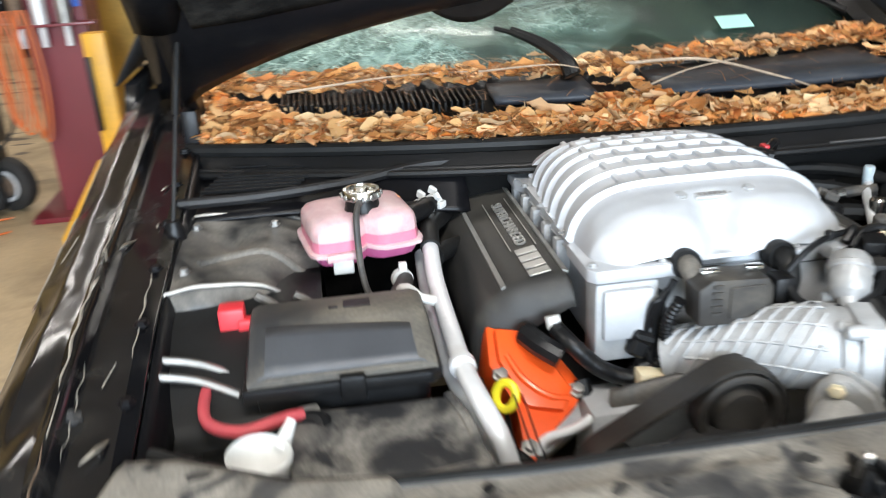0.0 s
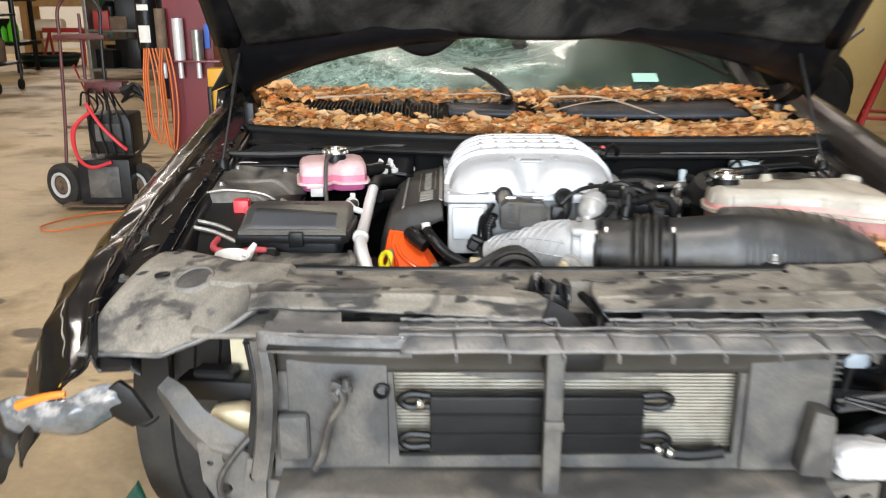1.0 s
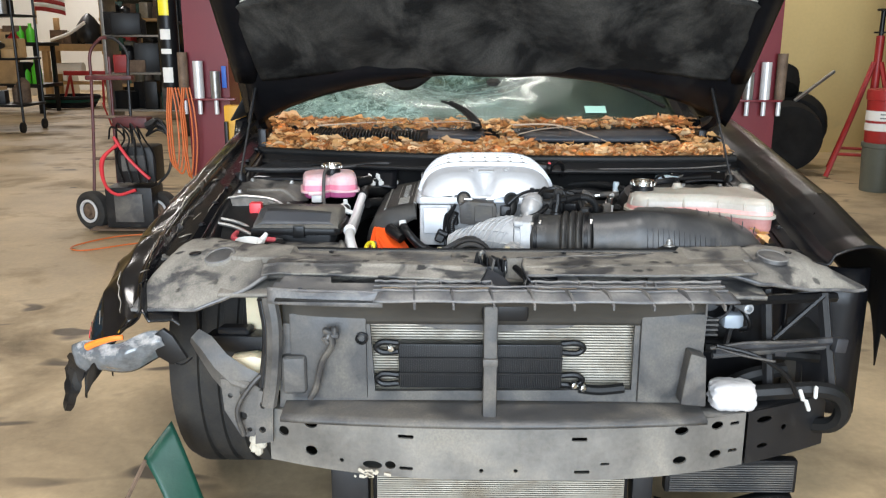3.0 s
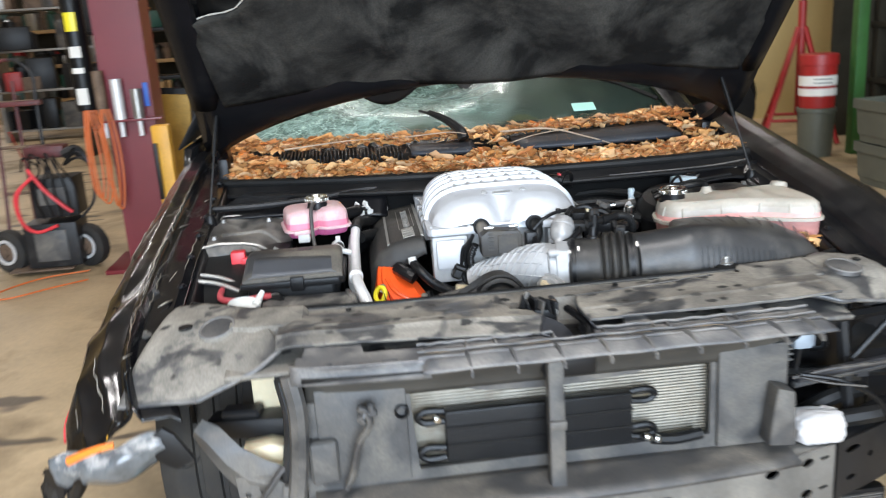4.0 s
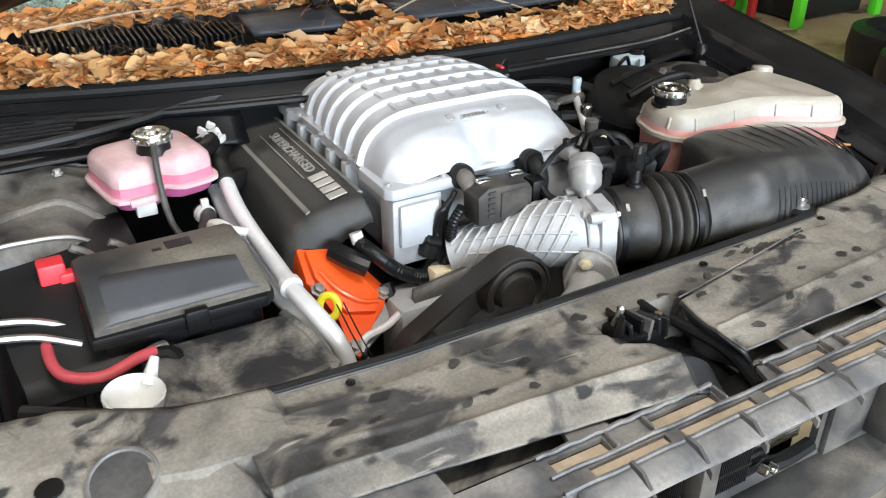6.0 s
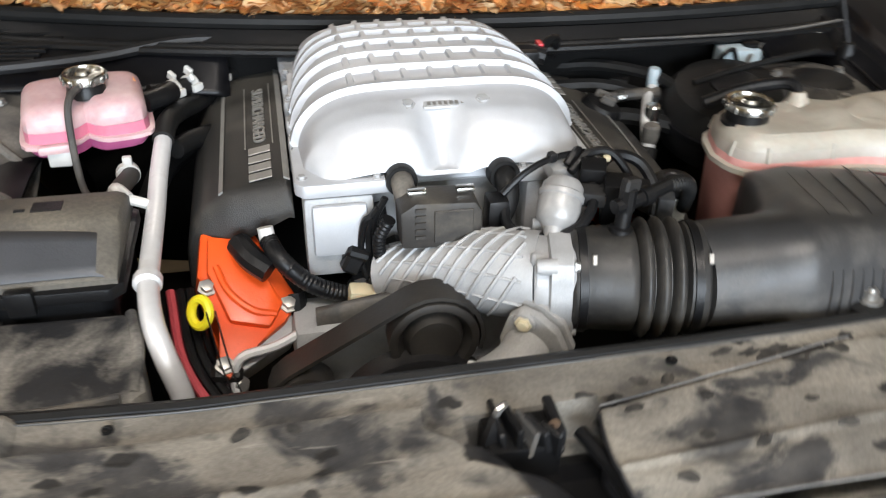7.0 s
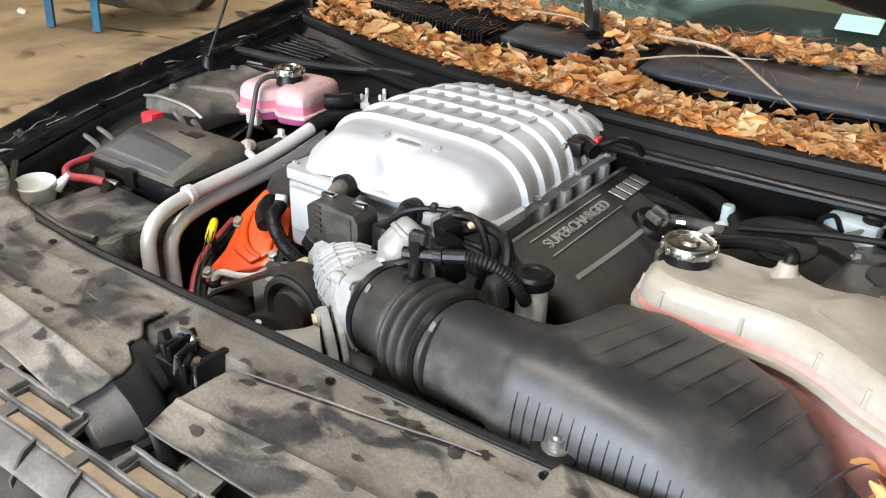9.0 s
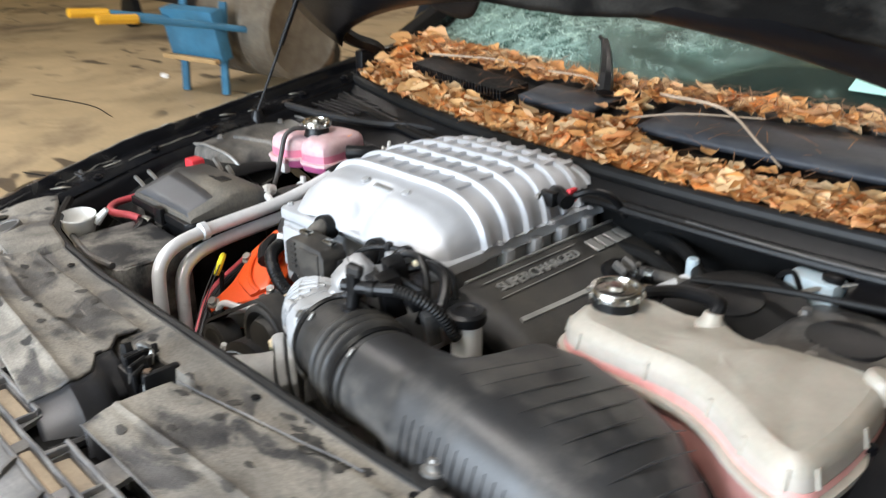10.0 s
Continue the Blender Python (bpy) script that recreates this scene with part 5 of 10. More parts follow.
for k in range(5):
    box(bm, (-0.352 + 0.012 * math.cos(k * 2), -0.165, 0.592 + 0.012 * math.sin(k * 2.4)), (0.02, 0.014, 0.012), 0.003, 1, (20 * k, 30 * k, 10 * k))
part("wire_plug", bm, M_GREYP, hng)
# condenser fins
cond = thing("condenser", "aluminium condenser with fine horizontal fins", "radiator")
bm = B()
box(bm, (0.02, -0.06, 0.50), (0.66, 0.02, 0.36))
part("core", bm, M_INNER, cond)
for k in range(29):
    bm = B()
    box(bm, (0.025, -0.082, 0.438 + 0.0064 * k), (0.60, 0.022, 0.0034))
    part("fin", bm, M_FIN, cond)
cl = thing("oil_cooler", "black finned oil cooler in front of the condenser", "oil cooler")
bm = B()
box(bm, (-0.022, -0.118, 0.508), (0.365, 0.03, 0.105), 0.006, 2)
part("core", bm, M_BLACKCLEAN, cl)
bm = B()
for k in range(90):
    box(bm, (-0.2 + 0.004 * k, -0.1345, 0.508), (0.0014, 0.004, 0.10))
tagged(part("finning", bm, M_BLACKP, cl, "very fine black upright fins"), kind="stuff")
for z in (0.492, 0.528):
    bm = B()
    box(bm, (-0.022, -0.136, z), (0.365, 0.004, 0.006), 0.001, 1)
    part("tube", bm, M_BLACKCLEAN, cl)
for x, s_ in ((0.158, 1), (-0.205, -1)):
    for z in (0.548, 0.472):
        bm = B()
        tube(bm, [(x, -0.12, z + 0.010), (x + s_ * 0.035, -0.12, z + 0.012), (x + s_ * 0.05, -0.12, z), (x + s_ * 0.035, -0.12, z - 0.012), (x, -0.12, z - 0.010)], 0.007, 8)
        part("return_bend", bm, M_BLACKCLEAN, cl)
for c in ((0.185, -0.135, 0.468), (0.205, -0.135, 0.462), (-0.222, -0.135, 0.553)):
    bm = B()
    lathe(bm, c, (0.3, -1, 0), ((0.008, 0), (0.008, 0.012), (0.005, 0.014)), 8)
    part("fitting", bm, M_CHROME, cl)
bm = B()
tube(bm, [(0.20, -0.125, 0.455), (0.245, -0.13, 0.452), (0.30, -0.13, 0.458)], 0.012, 8)
part("hose", bm, M_RUBBER, cl)

# bumper beam with holes
beam = thing("bumper_beam", "bare grey metal bumper beam with slots and holes", "bumper beam")


def beam_strip(x0, x1, holes, material, label=""):
    bm = B()
    outl = [(x0, 0.278), (x1, 0.278), (x1, 0.405), (x0, 0.405)]
    top = [(lerp(x0, x1, k / 16), 0.278) for k in range(17)] + [(lerp(x1, x0, k / 16), 0.405) for k in range(17)]
    plate(bm, top, holes, 0.006, Matrix(((1, 0, 0, 0), (0, 0, -1, -0.215), (0, 1, 0, 0), (0, 0, 0, 1))))
    for v in bm.verts:
        v.co.y += 0.11 * max(0, abs(v.co.x - 0.05) - 0.1) ** 2 / 0.25
    b = part("face", bm, material, beam, label)
    for z in (0.281, 0.402):
        bm = B()
        sheet(bm, lambda u, v: (lerp(x0, x1, u), -0.215 + 0.004 + 0.075 * v + 0.11 * max(0, abs(lerp(x0, x1, u) - 0.05) - 0.1) ** 2 / 0.25, z), 24, 2)
        part("flange", bm, material, beam, "", 0.006)
    bm = B()
    sheet(bm, lambda u, v: (lerp(x0, x1, u), -0.135 + 0.11 * max(0, abs(lerp(x0, x1, u) - 0.05) - 0.1) ** 2 / 0.25, lerp(0.28, 0.40, v)), 24, 2)
    part("back_wall", bm, M_INNER, beam, "", 0.004)


beam_strip(-0.50, 0.575, [slot(-0.185, 0.376, 0.034, 0.009), slot(0.192, 0.376, 0.034, 0.009), slot(-0.185, 0.300, 0.030, 0.008), slot(0.20, 0.298, 0.034, 0.008), slot(0.25, 0.316, 0.02, 0.006),
                          oval(-0.40, 0.385, 0.016, 0.012), oval(-0.40, 0.318, 0.014, 0.012), oval(-0.465, 0.355, 0.012, 0.012), oval(-0.26, 0.302, 0.022, 0.010), oval(-0.22, 0.305, 0.012, 0.010),
                          oval(0.42, 0.383, 0.016, 0.010), oval(0.42, 0.312, 0.016, 0.010), oval(0.505, 0.385, 0.014, 0.010), oval(0.505, 0.316, 0.014, 0.010), slot(0.548, 0.384, 0.022, 0.008), slot(0.548, 0.318, 0.022, 0.008),
                          oval(-0.33, 0.305, 0.005, 0.005, 8), oval(-0.02, 0.300, 0.005, 0.005, 8), oval(0.055, 0.300, 0.005, 0.005, 8)], M_BEAM)
beam_strip(0.582, 0.80, [oval(0.625, 0.38, 0.020, 0.008), oval(0.625, 0.315, 0.014, 0.006), oval(0.68, 0.35, 0.007, 0.007)], M_BLACKP, "black beam end extension")
bm = B()
random.seed(5)
for k in range(22):
    near = k < 14
    box(bm, (random.gauss(-0.262, 0.018) if near else random.gauss(0.125, 0.02), -0.2185, random.uniform(0.283, 0.300) if near else random.uniform(0.281, 0.292)), (random.uniform(0.005, 0.016), 0.0016, random.uniform(0.003, 0.008)), 0.0005, 1, (0, random.uniform(-40, 40), 0))
part("scraped_patch", bm, M_FOAM, beam, "pale scraped patches")
# crash brackets at the torn left corner
bm = B()
rings = []
for t, c, w in ((0, (-0.672, -0.085, 0.560), 0.016), (0.2, (-0.645, -0.10, 0.540), 0.024), (0.5, (-0.610, -0.118, 0.500), 0.027), (0.8, (-0.570, -0.125, 0.465), 0.034), (1, (-0.535, -0.125, 0.452), 0.030)):
    c = Vector(c)
    rings.append([c + Vector((-w * 0.7, 0, -w)), c + Vector((-w * 0.3, -0.012, 0)), c + Vector((w * 0.7, 0, w)), c + Vector((w * 0.3, 0.014, 0))])
loft(bm, rings)
part("crash_bracket", bm, M_GREYP, beam, "bent grey bracket")
bm = B()
plate(bm, [(-0.605, 0.475), (-0.545, 0.470), (-0.512, 0.450), (-0.525, 0.38), (-0.535, 0.335), (-0.565, 0.335), (-0.60, 0.40)], [oval(-0.585, 0.435, 0.006, 0.006, 10), oval(-0.553, 0.445, 0.011, 0.013, 10), oval(-0.562, 0.385, 0.013, 0.011, 10), oval(-0.545, 0.352, 0.006, 0.006, 8)], 0.010, Matrix(((1, 0, 0, 0), (0, 0, -1, -0.125), (0, 1, 0, 0), (0, 0, 0, 1))))
part("crash_plate", bm, M_GREYP, beam, "grey plate with holes")
bm = B()
plate(bm, [(-0.515, 0.455), (-0.485, 0.445), (-0.49, 0.33), (-0.53, 0.325), (-0.525, 0.40)], [oval(-0.508, 0.42, 0.007, 0.009, 10), oval(-0.512, 0.36, 0.008, 0.008, 10)], 0.010, Matrix(((1, 0, 0, 0), (0, 0, -1, -0.142), (0, 1, 0, 0), (0, 0, 0, 1))))
part("crash_plate", bm, M_GREYP, beam)
bm = B()
tube(bm, [(-0.49, -0.13, 0.505), (-0.53, -0.15, 0.47), (-0.565, -0.155, 0.41), (-0.555, -0.15, 0.345)], 0.006, 8)
part("slack_cable", bm, M_HOSE, beam)
bm = B()
random.seed(8)
for k in range(7):
    box(bm, (-0.535 + random.uniform(-0.014, 0.014), -0.09, 0.300 + random.uniform(-0.028, 0.022)), (0.026, 0.02, 0.018), 0.006, 1, (random.uniform(0, 90), random.uniform(0, 90), 0))
part("torn_foam", bm, M_FOAM, beam, "pale torn foam scraps")
# washer bottle and bits behind the left corner
wb = thing("washer_bottle", "cream plastic washer bottle behind the corner", "bottle")
bm = B()
prism(bm, [(-0.582, 0.025), (-0.508, 0.015), (-0.50, 0.075), (-0.578, 0.085)], 0.515, 0.675, 0.012)
part("body", bm, M_CREAM, wb)
bm = B()
prism(bm, [(-0.595, 0.505), (-0.54, 0.512), (-0.478, 0.496), (-0.480, 0.425), (-0.535, 0.452)], 0, 0.045, 0.006, Matrix(((1, 0, 0, 0), (0, 0, -1, -0.045), (0, 1, 0, 0), (0, 0, 0, 1))))
tagged(link_mesh("bumper_foam", bm, M_CREAM), "pale torn bumper foam behind the bent bracket", "foam")
bm = B()
box(bm, (-0.585, 0.0, 0.518), (0.17, 0.06, 0.042), 0.01, 2, (0, -3, -12))
box(bm, (-0.60, 0.0, 0.545), (0.08, 0.04, 0.018), 0.005, 1, (0, -3, -12))
part("rail_end", bm, M_BLACKP, car)

# ---- right front corner cavity ----
rc = thing("headlight_frame", "black plastic headlight frame with the lamp missing", "headlight frame")
for a, b, s, mt in (((0.50, -0.115, 0.545), (0.815, -0.05, 0.545), 0.010, M_DROP), ((0.50, -0.105, 0.527), (0.80, -0.045, 0.530), 0.007, M_GREYP), ((0.640, -0.02, 0.66), (0.655, -0.05, 0.42), 0.013, M_BLACKP), ((0.765, -0.03, 0.655), (0.800, -0.06, 0.40), 0.014, M_BLACKP),
                    ((0.50, -0.1, 0.655), (0.80, -0.02, 0.64), 0.012, M_BLACKCLEAN), ((0.60, 0.03, 0.65), (0.57, 0.02, 0.50), 0.008, M_BLACKP), ((0.655, -0.05, 0.545), (0.765, -0.04, 0.650), 0.006, M_BLACKCLEAN), ((0.52, 0.02, 0.50), (0.80, 0.03, 0.47), 0.012, M_RUBBER)):
    bm = B()
    tube(bm, [a, tuple((Vector(a) + Vector(b)) / 2), b], s, 6, 3)
    part("rail", bm, mt, rc)
for x, z in ((0.665, 0.530), (0.800, 0.540)):
    bm = B()
    box(bm, (x, -0.066, z), (0.030, 0.022, 0.034), 0.005, 2, (0, 8, 10))
    part("joint", bm, M_DROP, rc)
bm = B()
sheet(bm, lambda u, v: (lerp(0.49, 0.93, u), 0.10 + 0.02 * math.sin(u * 12), lerp(0.68, 0.30, v)), 14, 4)
part("back_panel", bm, M_INNER, rc, "", 0.01)
bm = B()
lathe(bm, (0.520, -0.03, 0.628), (0, -1, 0.1), ((0.040, -0.05), (0.043, 0.0), (0.040, 0.006), (0.034, 0.006), (0.032, -0.002), (0.030, -0.045), (0.004, -0.046)), 26)
part("lamp_ring", bm, M_BLACKCLEAN, rc, "round black lamp seat")
bm = B()
lathe(bm, (0.580, -0.01, 0.622), (0.2, -1, 0), ((0.012, 0), (0.012, 0.05), (0.007, 0.052), (0.006, 0.04)), 14)
part("ring_fitting", bm, M_ALUDULL, rc)
bm = B()
tube(bm, [(0.585, -0.03, 0.615), (0.598, -0.04, 0.592), (0.604, -0.03, 0.568), (0.596, 0.0, 0.552)], 0.006, 8)
part("socket_lead", bm, M_BLACKCLEAN, rc)
bm = B()
box(bm, (0.578, 0.02, 0.572), (0.048, 0.05, 0.036), 0.010, 2)
part("lamp_socket", bm, mat("pale_blue_lamp_socket", (0.36, 0.40, 0.44), 0.4, var=0.1), rc)
bm = B()
for k in range(4):
    box(bm, (0.512, -0.04, 0.592 - 0.012 * k), (0.030, 0.02, 0.005), 0.001, 1)
part("vent_slats", bm, M_GREYP, rc)
horn = thing("torn_filter_bag", "crumpled white fibre wrap beside the shroud", "wrap")
bm = B()


def crumple(u, v):
    n = Vector((math.cos(u * 6.283) * math.sin(v * 3.1416), math.sin(u * 6.283) * math.sin(v * 3.1416), math.cos(v * 3.1416)))
    r = 0.86 / (abs(n.x) ** 5 + abs(n.y) ** 5 + abs(n.z) ** 5) ** 0.2 + 0.16 * abs(noise.noise(n * 2.6)) + 0.05 * noise.noise(n * 7.3)
    return Vector((0.548 + 0.055 * n.x * r, -0.115 + 0.035 * n.y * r, 0.438 + 0.036 * n.z * r))


sheet(bm, crumple, 40, 24)
part("wrap", bm, mat("white_fibre_wrap", (0.56, 0.54, 0.53), 0.8, var=0.08, scale=25, bump=0.4, bscale=120), horn)
hoses = thing("corner_hoses", "black coolant hoses and wires in the open front corner", "hose")
for pts, r, mt in ((((0.60, -0.08, 0.425), (0.67, -0.09, 0.435), (0.74, -0.10, 0.445), (0.79, -0.10, 0.432), (0.815, -0.09, 0.390), (0.805, -0.07, 0.345), (0.76, -0.03, 0.325)), 0.019, M_RUBBER),
                   (((0.50, -0.13, 0.56), (0.58, -0.15, 0.545), (0.65, -0.15, 0.50), (0.68, -0.15, 0.45)), 0.005, M_BLACKCLEAN),
                   (((0.50, -0.13, 0.555), (0.55, -0.15, 0.545), (0.62, -0.16, 0.535)), 0.0025, M_HOSE),
                   (((0.49, -0.12, 0.55), (0.56, -0.14, 0.57), (0.64, -0.14, 0.572), (0.72, -0.13, 0.57)), 0.004, M_HOSE),
                   (((0.55, -0.02, 0.41), (0.62, -0.03, 0.45), (0.70, -0.02, 0.46)), 0.018, M_RUBBER)):
    bm = B()
    tube(bm, pts, r, 8)
    part("hose", bm, mt, hoses)
for c in ((0.690, -0.150, 0.452), (0.732, -0.125, 0.448), (0.705, -0.150, 0.428)):
    bm = B()
    box(bm, c, (0.009, 0.010, 0.030), 0.003, 1, (0, -22 + 20 * (c[0] > 0.72), 10))
    part("connector", bm, M_WHITEP, hoses)

# lower radiator under the beam
low = thing("lower_radiator", "dirty low-temperature radiator under the bumper beam", "radiator")
bm = B()
box(bm, (0.03, -0.085, 0.175), (0.60, 0.03, 0.12), 0.004)
part("core", bm, M_INNER, low)
for k in range(20):
    bm = B()
    box(bm, (0.03, -0.103, 0.122 + 0.0055 * k), (0.58, 0.008, 0.0028))
    part("fin", bm, M_FIN, low)
bm = B()
sheet(bm, lambda u, v: (lerp(-0.28, 0.34, u), -0.11 - 0.03 * v, 0.122 - 0.014 * v + 0.004 * math.sin(u * 22)), 20, 3)
part("torn_edge", bm, M_ALUDULL, low, "", 0.003)
for x0, x1 in ((-0.37, -0.28), (0.34, 0.39)):
    bm = B()
    box(bm, ((x0 + x1) / 2, -0.075, 0.17), (x1 - x0, 0.05, 0.14), 0.01)
    part("end_tank", bm, M_BLACKP, low)
lc = thing("side_cooler", "small finned cooler under the front corner", "cooler")
bm = B()
box(bm, (0.575, -0.07, 0.215), (0.31, 0.03, 0.085), 0.006)
part("core", bm, M_BLACKCLEAN, lc)
for k in range(12):
    bm = B()
    box(bm, (0.575, -0.0875, 0.18 + 0.006 * k), (0.29, 0.006, 0.0025))
    part("fin", bm, M_GREYP, lc)
bm = B()
sheet(bm, lambda u, v: (lerp(0.40, 0.72, u), lerp(-0.07, -0.20, v), 0.155 - 0.05 * v - 0.02 * math.sin(u * 5)), 10, 5)
part("torn_splash_guard", bm, M_BLACKP, lc, "", 0.004)

# ---- engine: supercharger ----
SX = 0.006
sc = thing("supercharger", "silver cast supercharger with ribbed lid on the engine", "supercharger")


def dome_h(y):
    return steps(((0.310, 0.002), (0.314, 0.018), (0.322, 0.033), (0.335, 0.046), (0.355, 0.059), (0.38, 0.068), (0.42, 0.074), (0.48, 0.079), (0.56, 0.078), (0.62, 0.073), (0.66, 0.065), (0.70, 0.051), (0.728, 0.030), (0.742, 0.005)), y)


def dome_w(y):
    return steps(((0.31, 0.150), (0.345, 0.174), (0.42, 0.178), (0.52, 0.174), (0.70, 0.157), (0.757, 0.135)), y)


def ease(t):
    t = max(0.0, min(1.0, t))
    return t * t * (3 - 2 * t)


def dome(x, y, off=0.0):
    """Height of the lid at a place; x from its middle line. Two lobes stand either side of a narrow valley in front."""
    w = dome_w(y) + off
    u = min(1.0, abs(x) / w)
    z = 0.808 + (dome_h(y) + off) * (1 - u ** 5) ** 0.60
    if y < 0.388:
        k = ease((0.388 - y) / 0.050)
        z -= 0.034 * k * math.exp(-((x + 0.006) / 0.022) ** 2)
        z += 0.005 * k * math.exp(-((abs(x) - 0.080) / 0.035) ** 2)
        z -= 0.003 * k * math.exp(-((abs(x) - 0.146) / 0.011) ** 2)
    return max(z, 0.8105 if 0.312 < y < 0.372 and abs(x) < 0.1 else 0.806)


bm = B()


def dome_pt(u, v):
    y = 0.31 + 0.432 * v ** 1.3
    w = dome_w(y)
    a = (2 * u - 1)
    x = w * math.copysign(1 - (1 - abs(a)) ** 1.7, a)
    return Vector((SX + x, y, dome(x, y)))


sheet(bm, dome_pt, 96, 84)
lid = part("lid", bm, M_ALU, sc, "smooth silver lid", 0, 60)
# flange under the lid
bm = B()
prism(bm, [(SX - 0.188, 0.312), (SX - 0.178, 0.300), (SX - 0.075, 0.300), (SX - 0.060, 0.325), (SX + 0.060, 0.325), (SX + 0.078, 0.300), (SX + 0.176, 0.300), (SX + 0.186, 0.312), (SX + 0.186, 0.40),
            (SX + 0.176, 0.42), (SX + 0.176, 0.70), (SX + 0.19, 0.72), (SX + 0.19, 0.79), (SX + 0.10, 0.79), (SX + 0.06, 0.768), (SX - 0.06, 0.768), (SX - 0.10, 0.785), (SX - 0.19, 0.785), (SX - 0.19, 0.70), (SX - 0.176, 0.68), (SX - 0.176, 0.42), (SX - 0.188, 0.40)], 0.792, 0.810, 0.004)
part("flange", bm, M_ALU, sc)
bm = B()
box(bm, (SX, 0.545, 0.735), (0.335, 0.42, 0.115), 0.012)
part("housing", bm, M_ALUDULL, sc, "lower cast housing")
bm = B()
box(bm, (SX - 0.137, 0.325, 0.735), (0.085, 0.045, 0.112), 0.008)
front = part("front_block", bm, M_ALUDULL, sc)
bm = B()
box(bm, (SX - 0.137, 0.299, 0.748), (0.066, 0.010, 0.070), 0.006, 2)
part("recess_panel", bm, M_ALU, front)
bm = B()
box(bm, (SX + 0.137, 0.325, 0.735), (0.085, 0.045, 0.112), 0.008)
part("front_block", bm, M_ALUDULL, sc)
# transverse ribs wrapped over the lid
for k in range(7):
    y = 0.413 + 0.0485 * k
    bm = B()
    rings = []
    for i in range(41):
        a = 2 * i / 40 - 1
        x = (dome_w(y) + 0.002) * math.copysign(1 - (1 - abs(a)) ** 2.2, a)
        z0 = dome(x, y)
        z1 = z0 + 0.0075
        nx = math.copysign(0.0075 * abs(x / dome_w(y)) ** 5, x)
        rings.append([(SX + x, y - 0.0085, z0 - 0.004), (SX + x + nx, y - 0.0050, z1), (SX + x + nx, y + 0.0050, z1), (SX + x, y + 0.0085, z0 - 0.004)])
    loft(bm, rings)
    part("rib", bm, M_ALU, lid, "", 0, 50)
# short cross ribs between them
for k in range(6):
    y = 0.437 + 0.0485 * k
    for i in range(7):
        x = lerp(-0.105, 0.105, i / 6)
        bm = B()
        z = dome(x, y)
        prism(bm, [(-0.0062, -0.0245), (0.0062, -0.0245), (0.0062, 0.0245), (-0.0062, 0.0245)], -0.004, 0.0046, 0.0, Matrix.Translation((SX + x, y, z)) @ pose(0, 0, 0, 0, math.degrees(math.atan2(dome(x - 0.004, y) - dome(x + 0.004, y), 0.008)), 0))
        for v in bm.verts:
            if v.co.z > z:
                v.co.x = SX + x + (v.co.x - SX - x) * 0.55
        part("cross_rib", bm, M_ALU, lid)
for x in (-0.042, 0.052):
    bolt((SX + x, 0.373, dome(x, 0.373) - 0.001), (0, -0.35, 1), 0.0065, sc, M_ALUDULL, 0.004)
bm = B()
box(bm, (SX + 0.005, 0.3735, dome(0.005, 0.3735) + 0.001), (0.058, 0.014, 0.004), 0.002, 1, (20, 0, 0))
plq = part("name_plate", bm, M_ALUDULL, lid, "plain cast name plate")
bm = B()
for k in range(7):
    box(bm, (SX - 0.016 + 0.007 * k, 0.3725, dome(0.005, 0.3735) + 0.0035), (0.004, 0.006, 0.001), 0, 1, (20, 0, 0))
part("script_mark", bm, M_STEEL, plq, "")
for x, y in ((-0.178, 0.32), (-0.09, 0.31), (0.09, 0.31), (0.176, 0.32), (-0.18, 0.76), (0.18, 0.76), (-0.181, 0.44), (-0.181, 0.56), (0.181, 0.44), (0.181, 0.56), (0.181, 0.66), (-0.181, 0.66)):
    bolt((SX + x, y, 0.8095), (0, 0, 1), 0.0045, sc, M_ALUDULL, 0.005)
for x in (-0.183, 0.183):
    for k in range(5):
        bm = B()
        box(bm, (SX + x * 0.97, 0.46 + 0.065 * k, 0.772), (0.022, 0.022, 0.05), 0.006)
        part("bolt_boss", bm, M_ALUDULL, sc)
# sensor on the side of the lid
sens = thing("pressure_sensor", "black sensor with red clip on the supercharger", "sensor")
bm = B()
tube(bm, [(0.162, 0.60, 0.845), (0.182, 0.585, 0.85), (0.205, 0.575, 0.845)], 0.013, 10)
part("body", bm, M_BLACKCLEAN, sens)
bm = B()
box(bm, (0.175, 0.565, 0.848), (0.03, 0.018, 0.024), 0.004)
part("plug", bm, M_BLACKCLEAN, sens)
bm = B()
box(bm, (0.200, 0.592, 0.852), (0.008, 0.02, 0.022), 0.002)
part("clip", bm, M_RED, sens, "red locking clip")
bm = B()
lathe(bm, (0.168, 0.565, 0.848), (-0.6, -1, 0.3), ((0.008, 0), (0.008, 0.014), (0.003, 0.016)), 10)
part("bolt", bm, M_CHROME, sens)
bm = B()
tube(bm, [(0.20, 0.59, 0.85), (0.225, 0.61, 0.86), (0.245, 0.64, 0.845), (0.25, 0.67, 0.81)], 0.006, 8)
part("lead", bm, M_BLACKCLEAN, sens)
bm = B()
tube(bm, [(0.19, 0.78, 0.80), (0.24, 0.775, 0.80), (0.30, 0.76, 0.79), (0.315, 0.735, 0.785)], 0.011, 10)
part("rear_pipe", bm, M_STEEL, sens)

# inlet snout, throttle body
snout = thing("throttle_elbow", "silver cast inlet elbow with crossed ribs", "intake elbow")
PTS = ((-0.078, 0.290, 0.684), (-0.038, 0.262, 0.700), (0.004, 0.236, 0.714), (0.046, 0.211, 0.724), (0.088, 0.190, 0.730))


def elbow_r(t):
    return 0.035 + 0.017 * ease(t * 1.15)


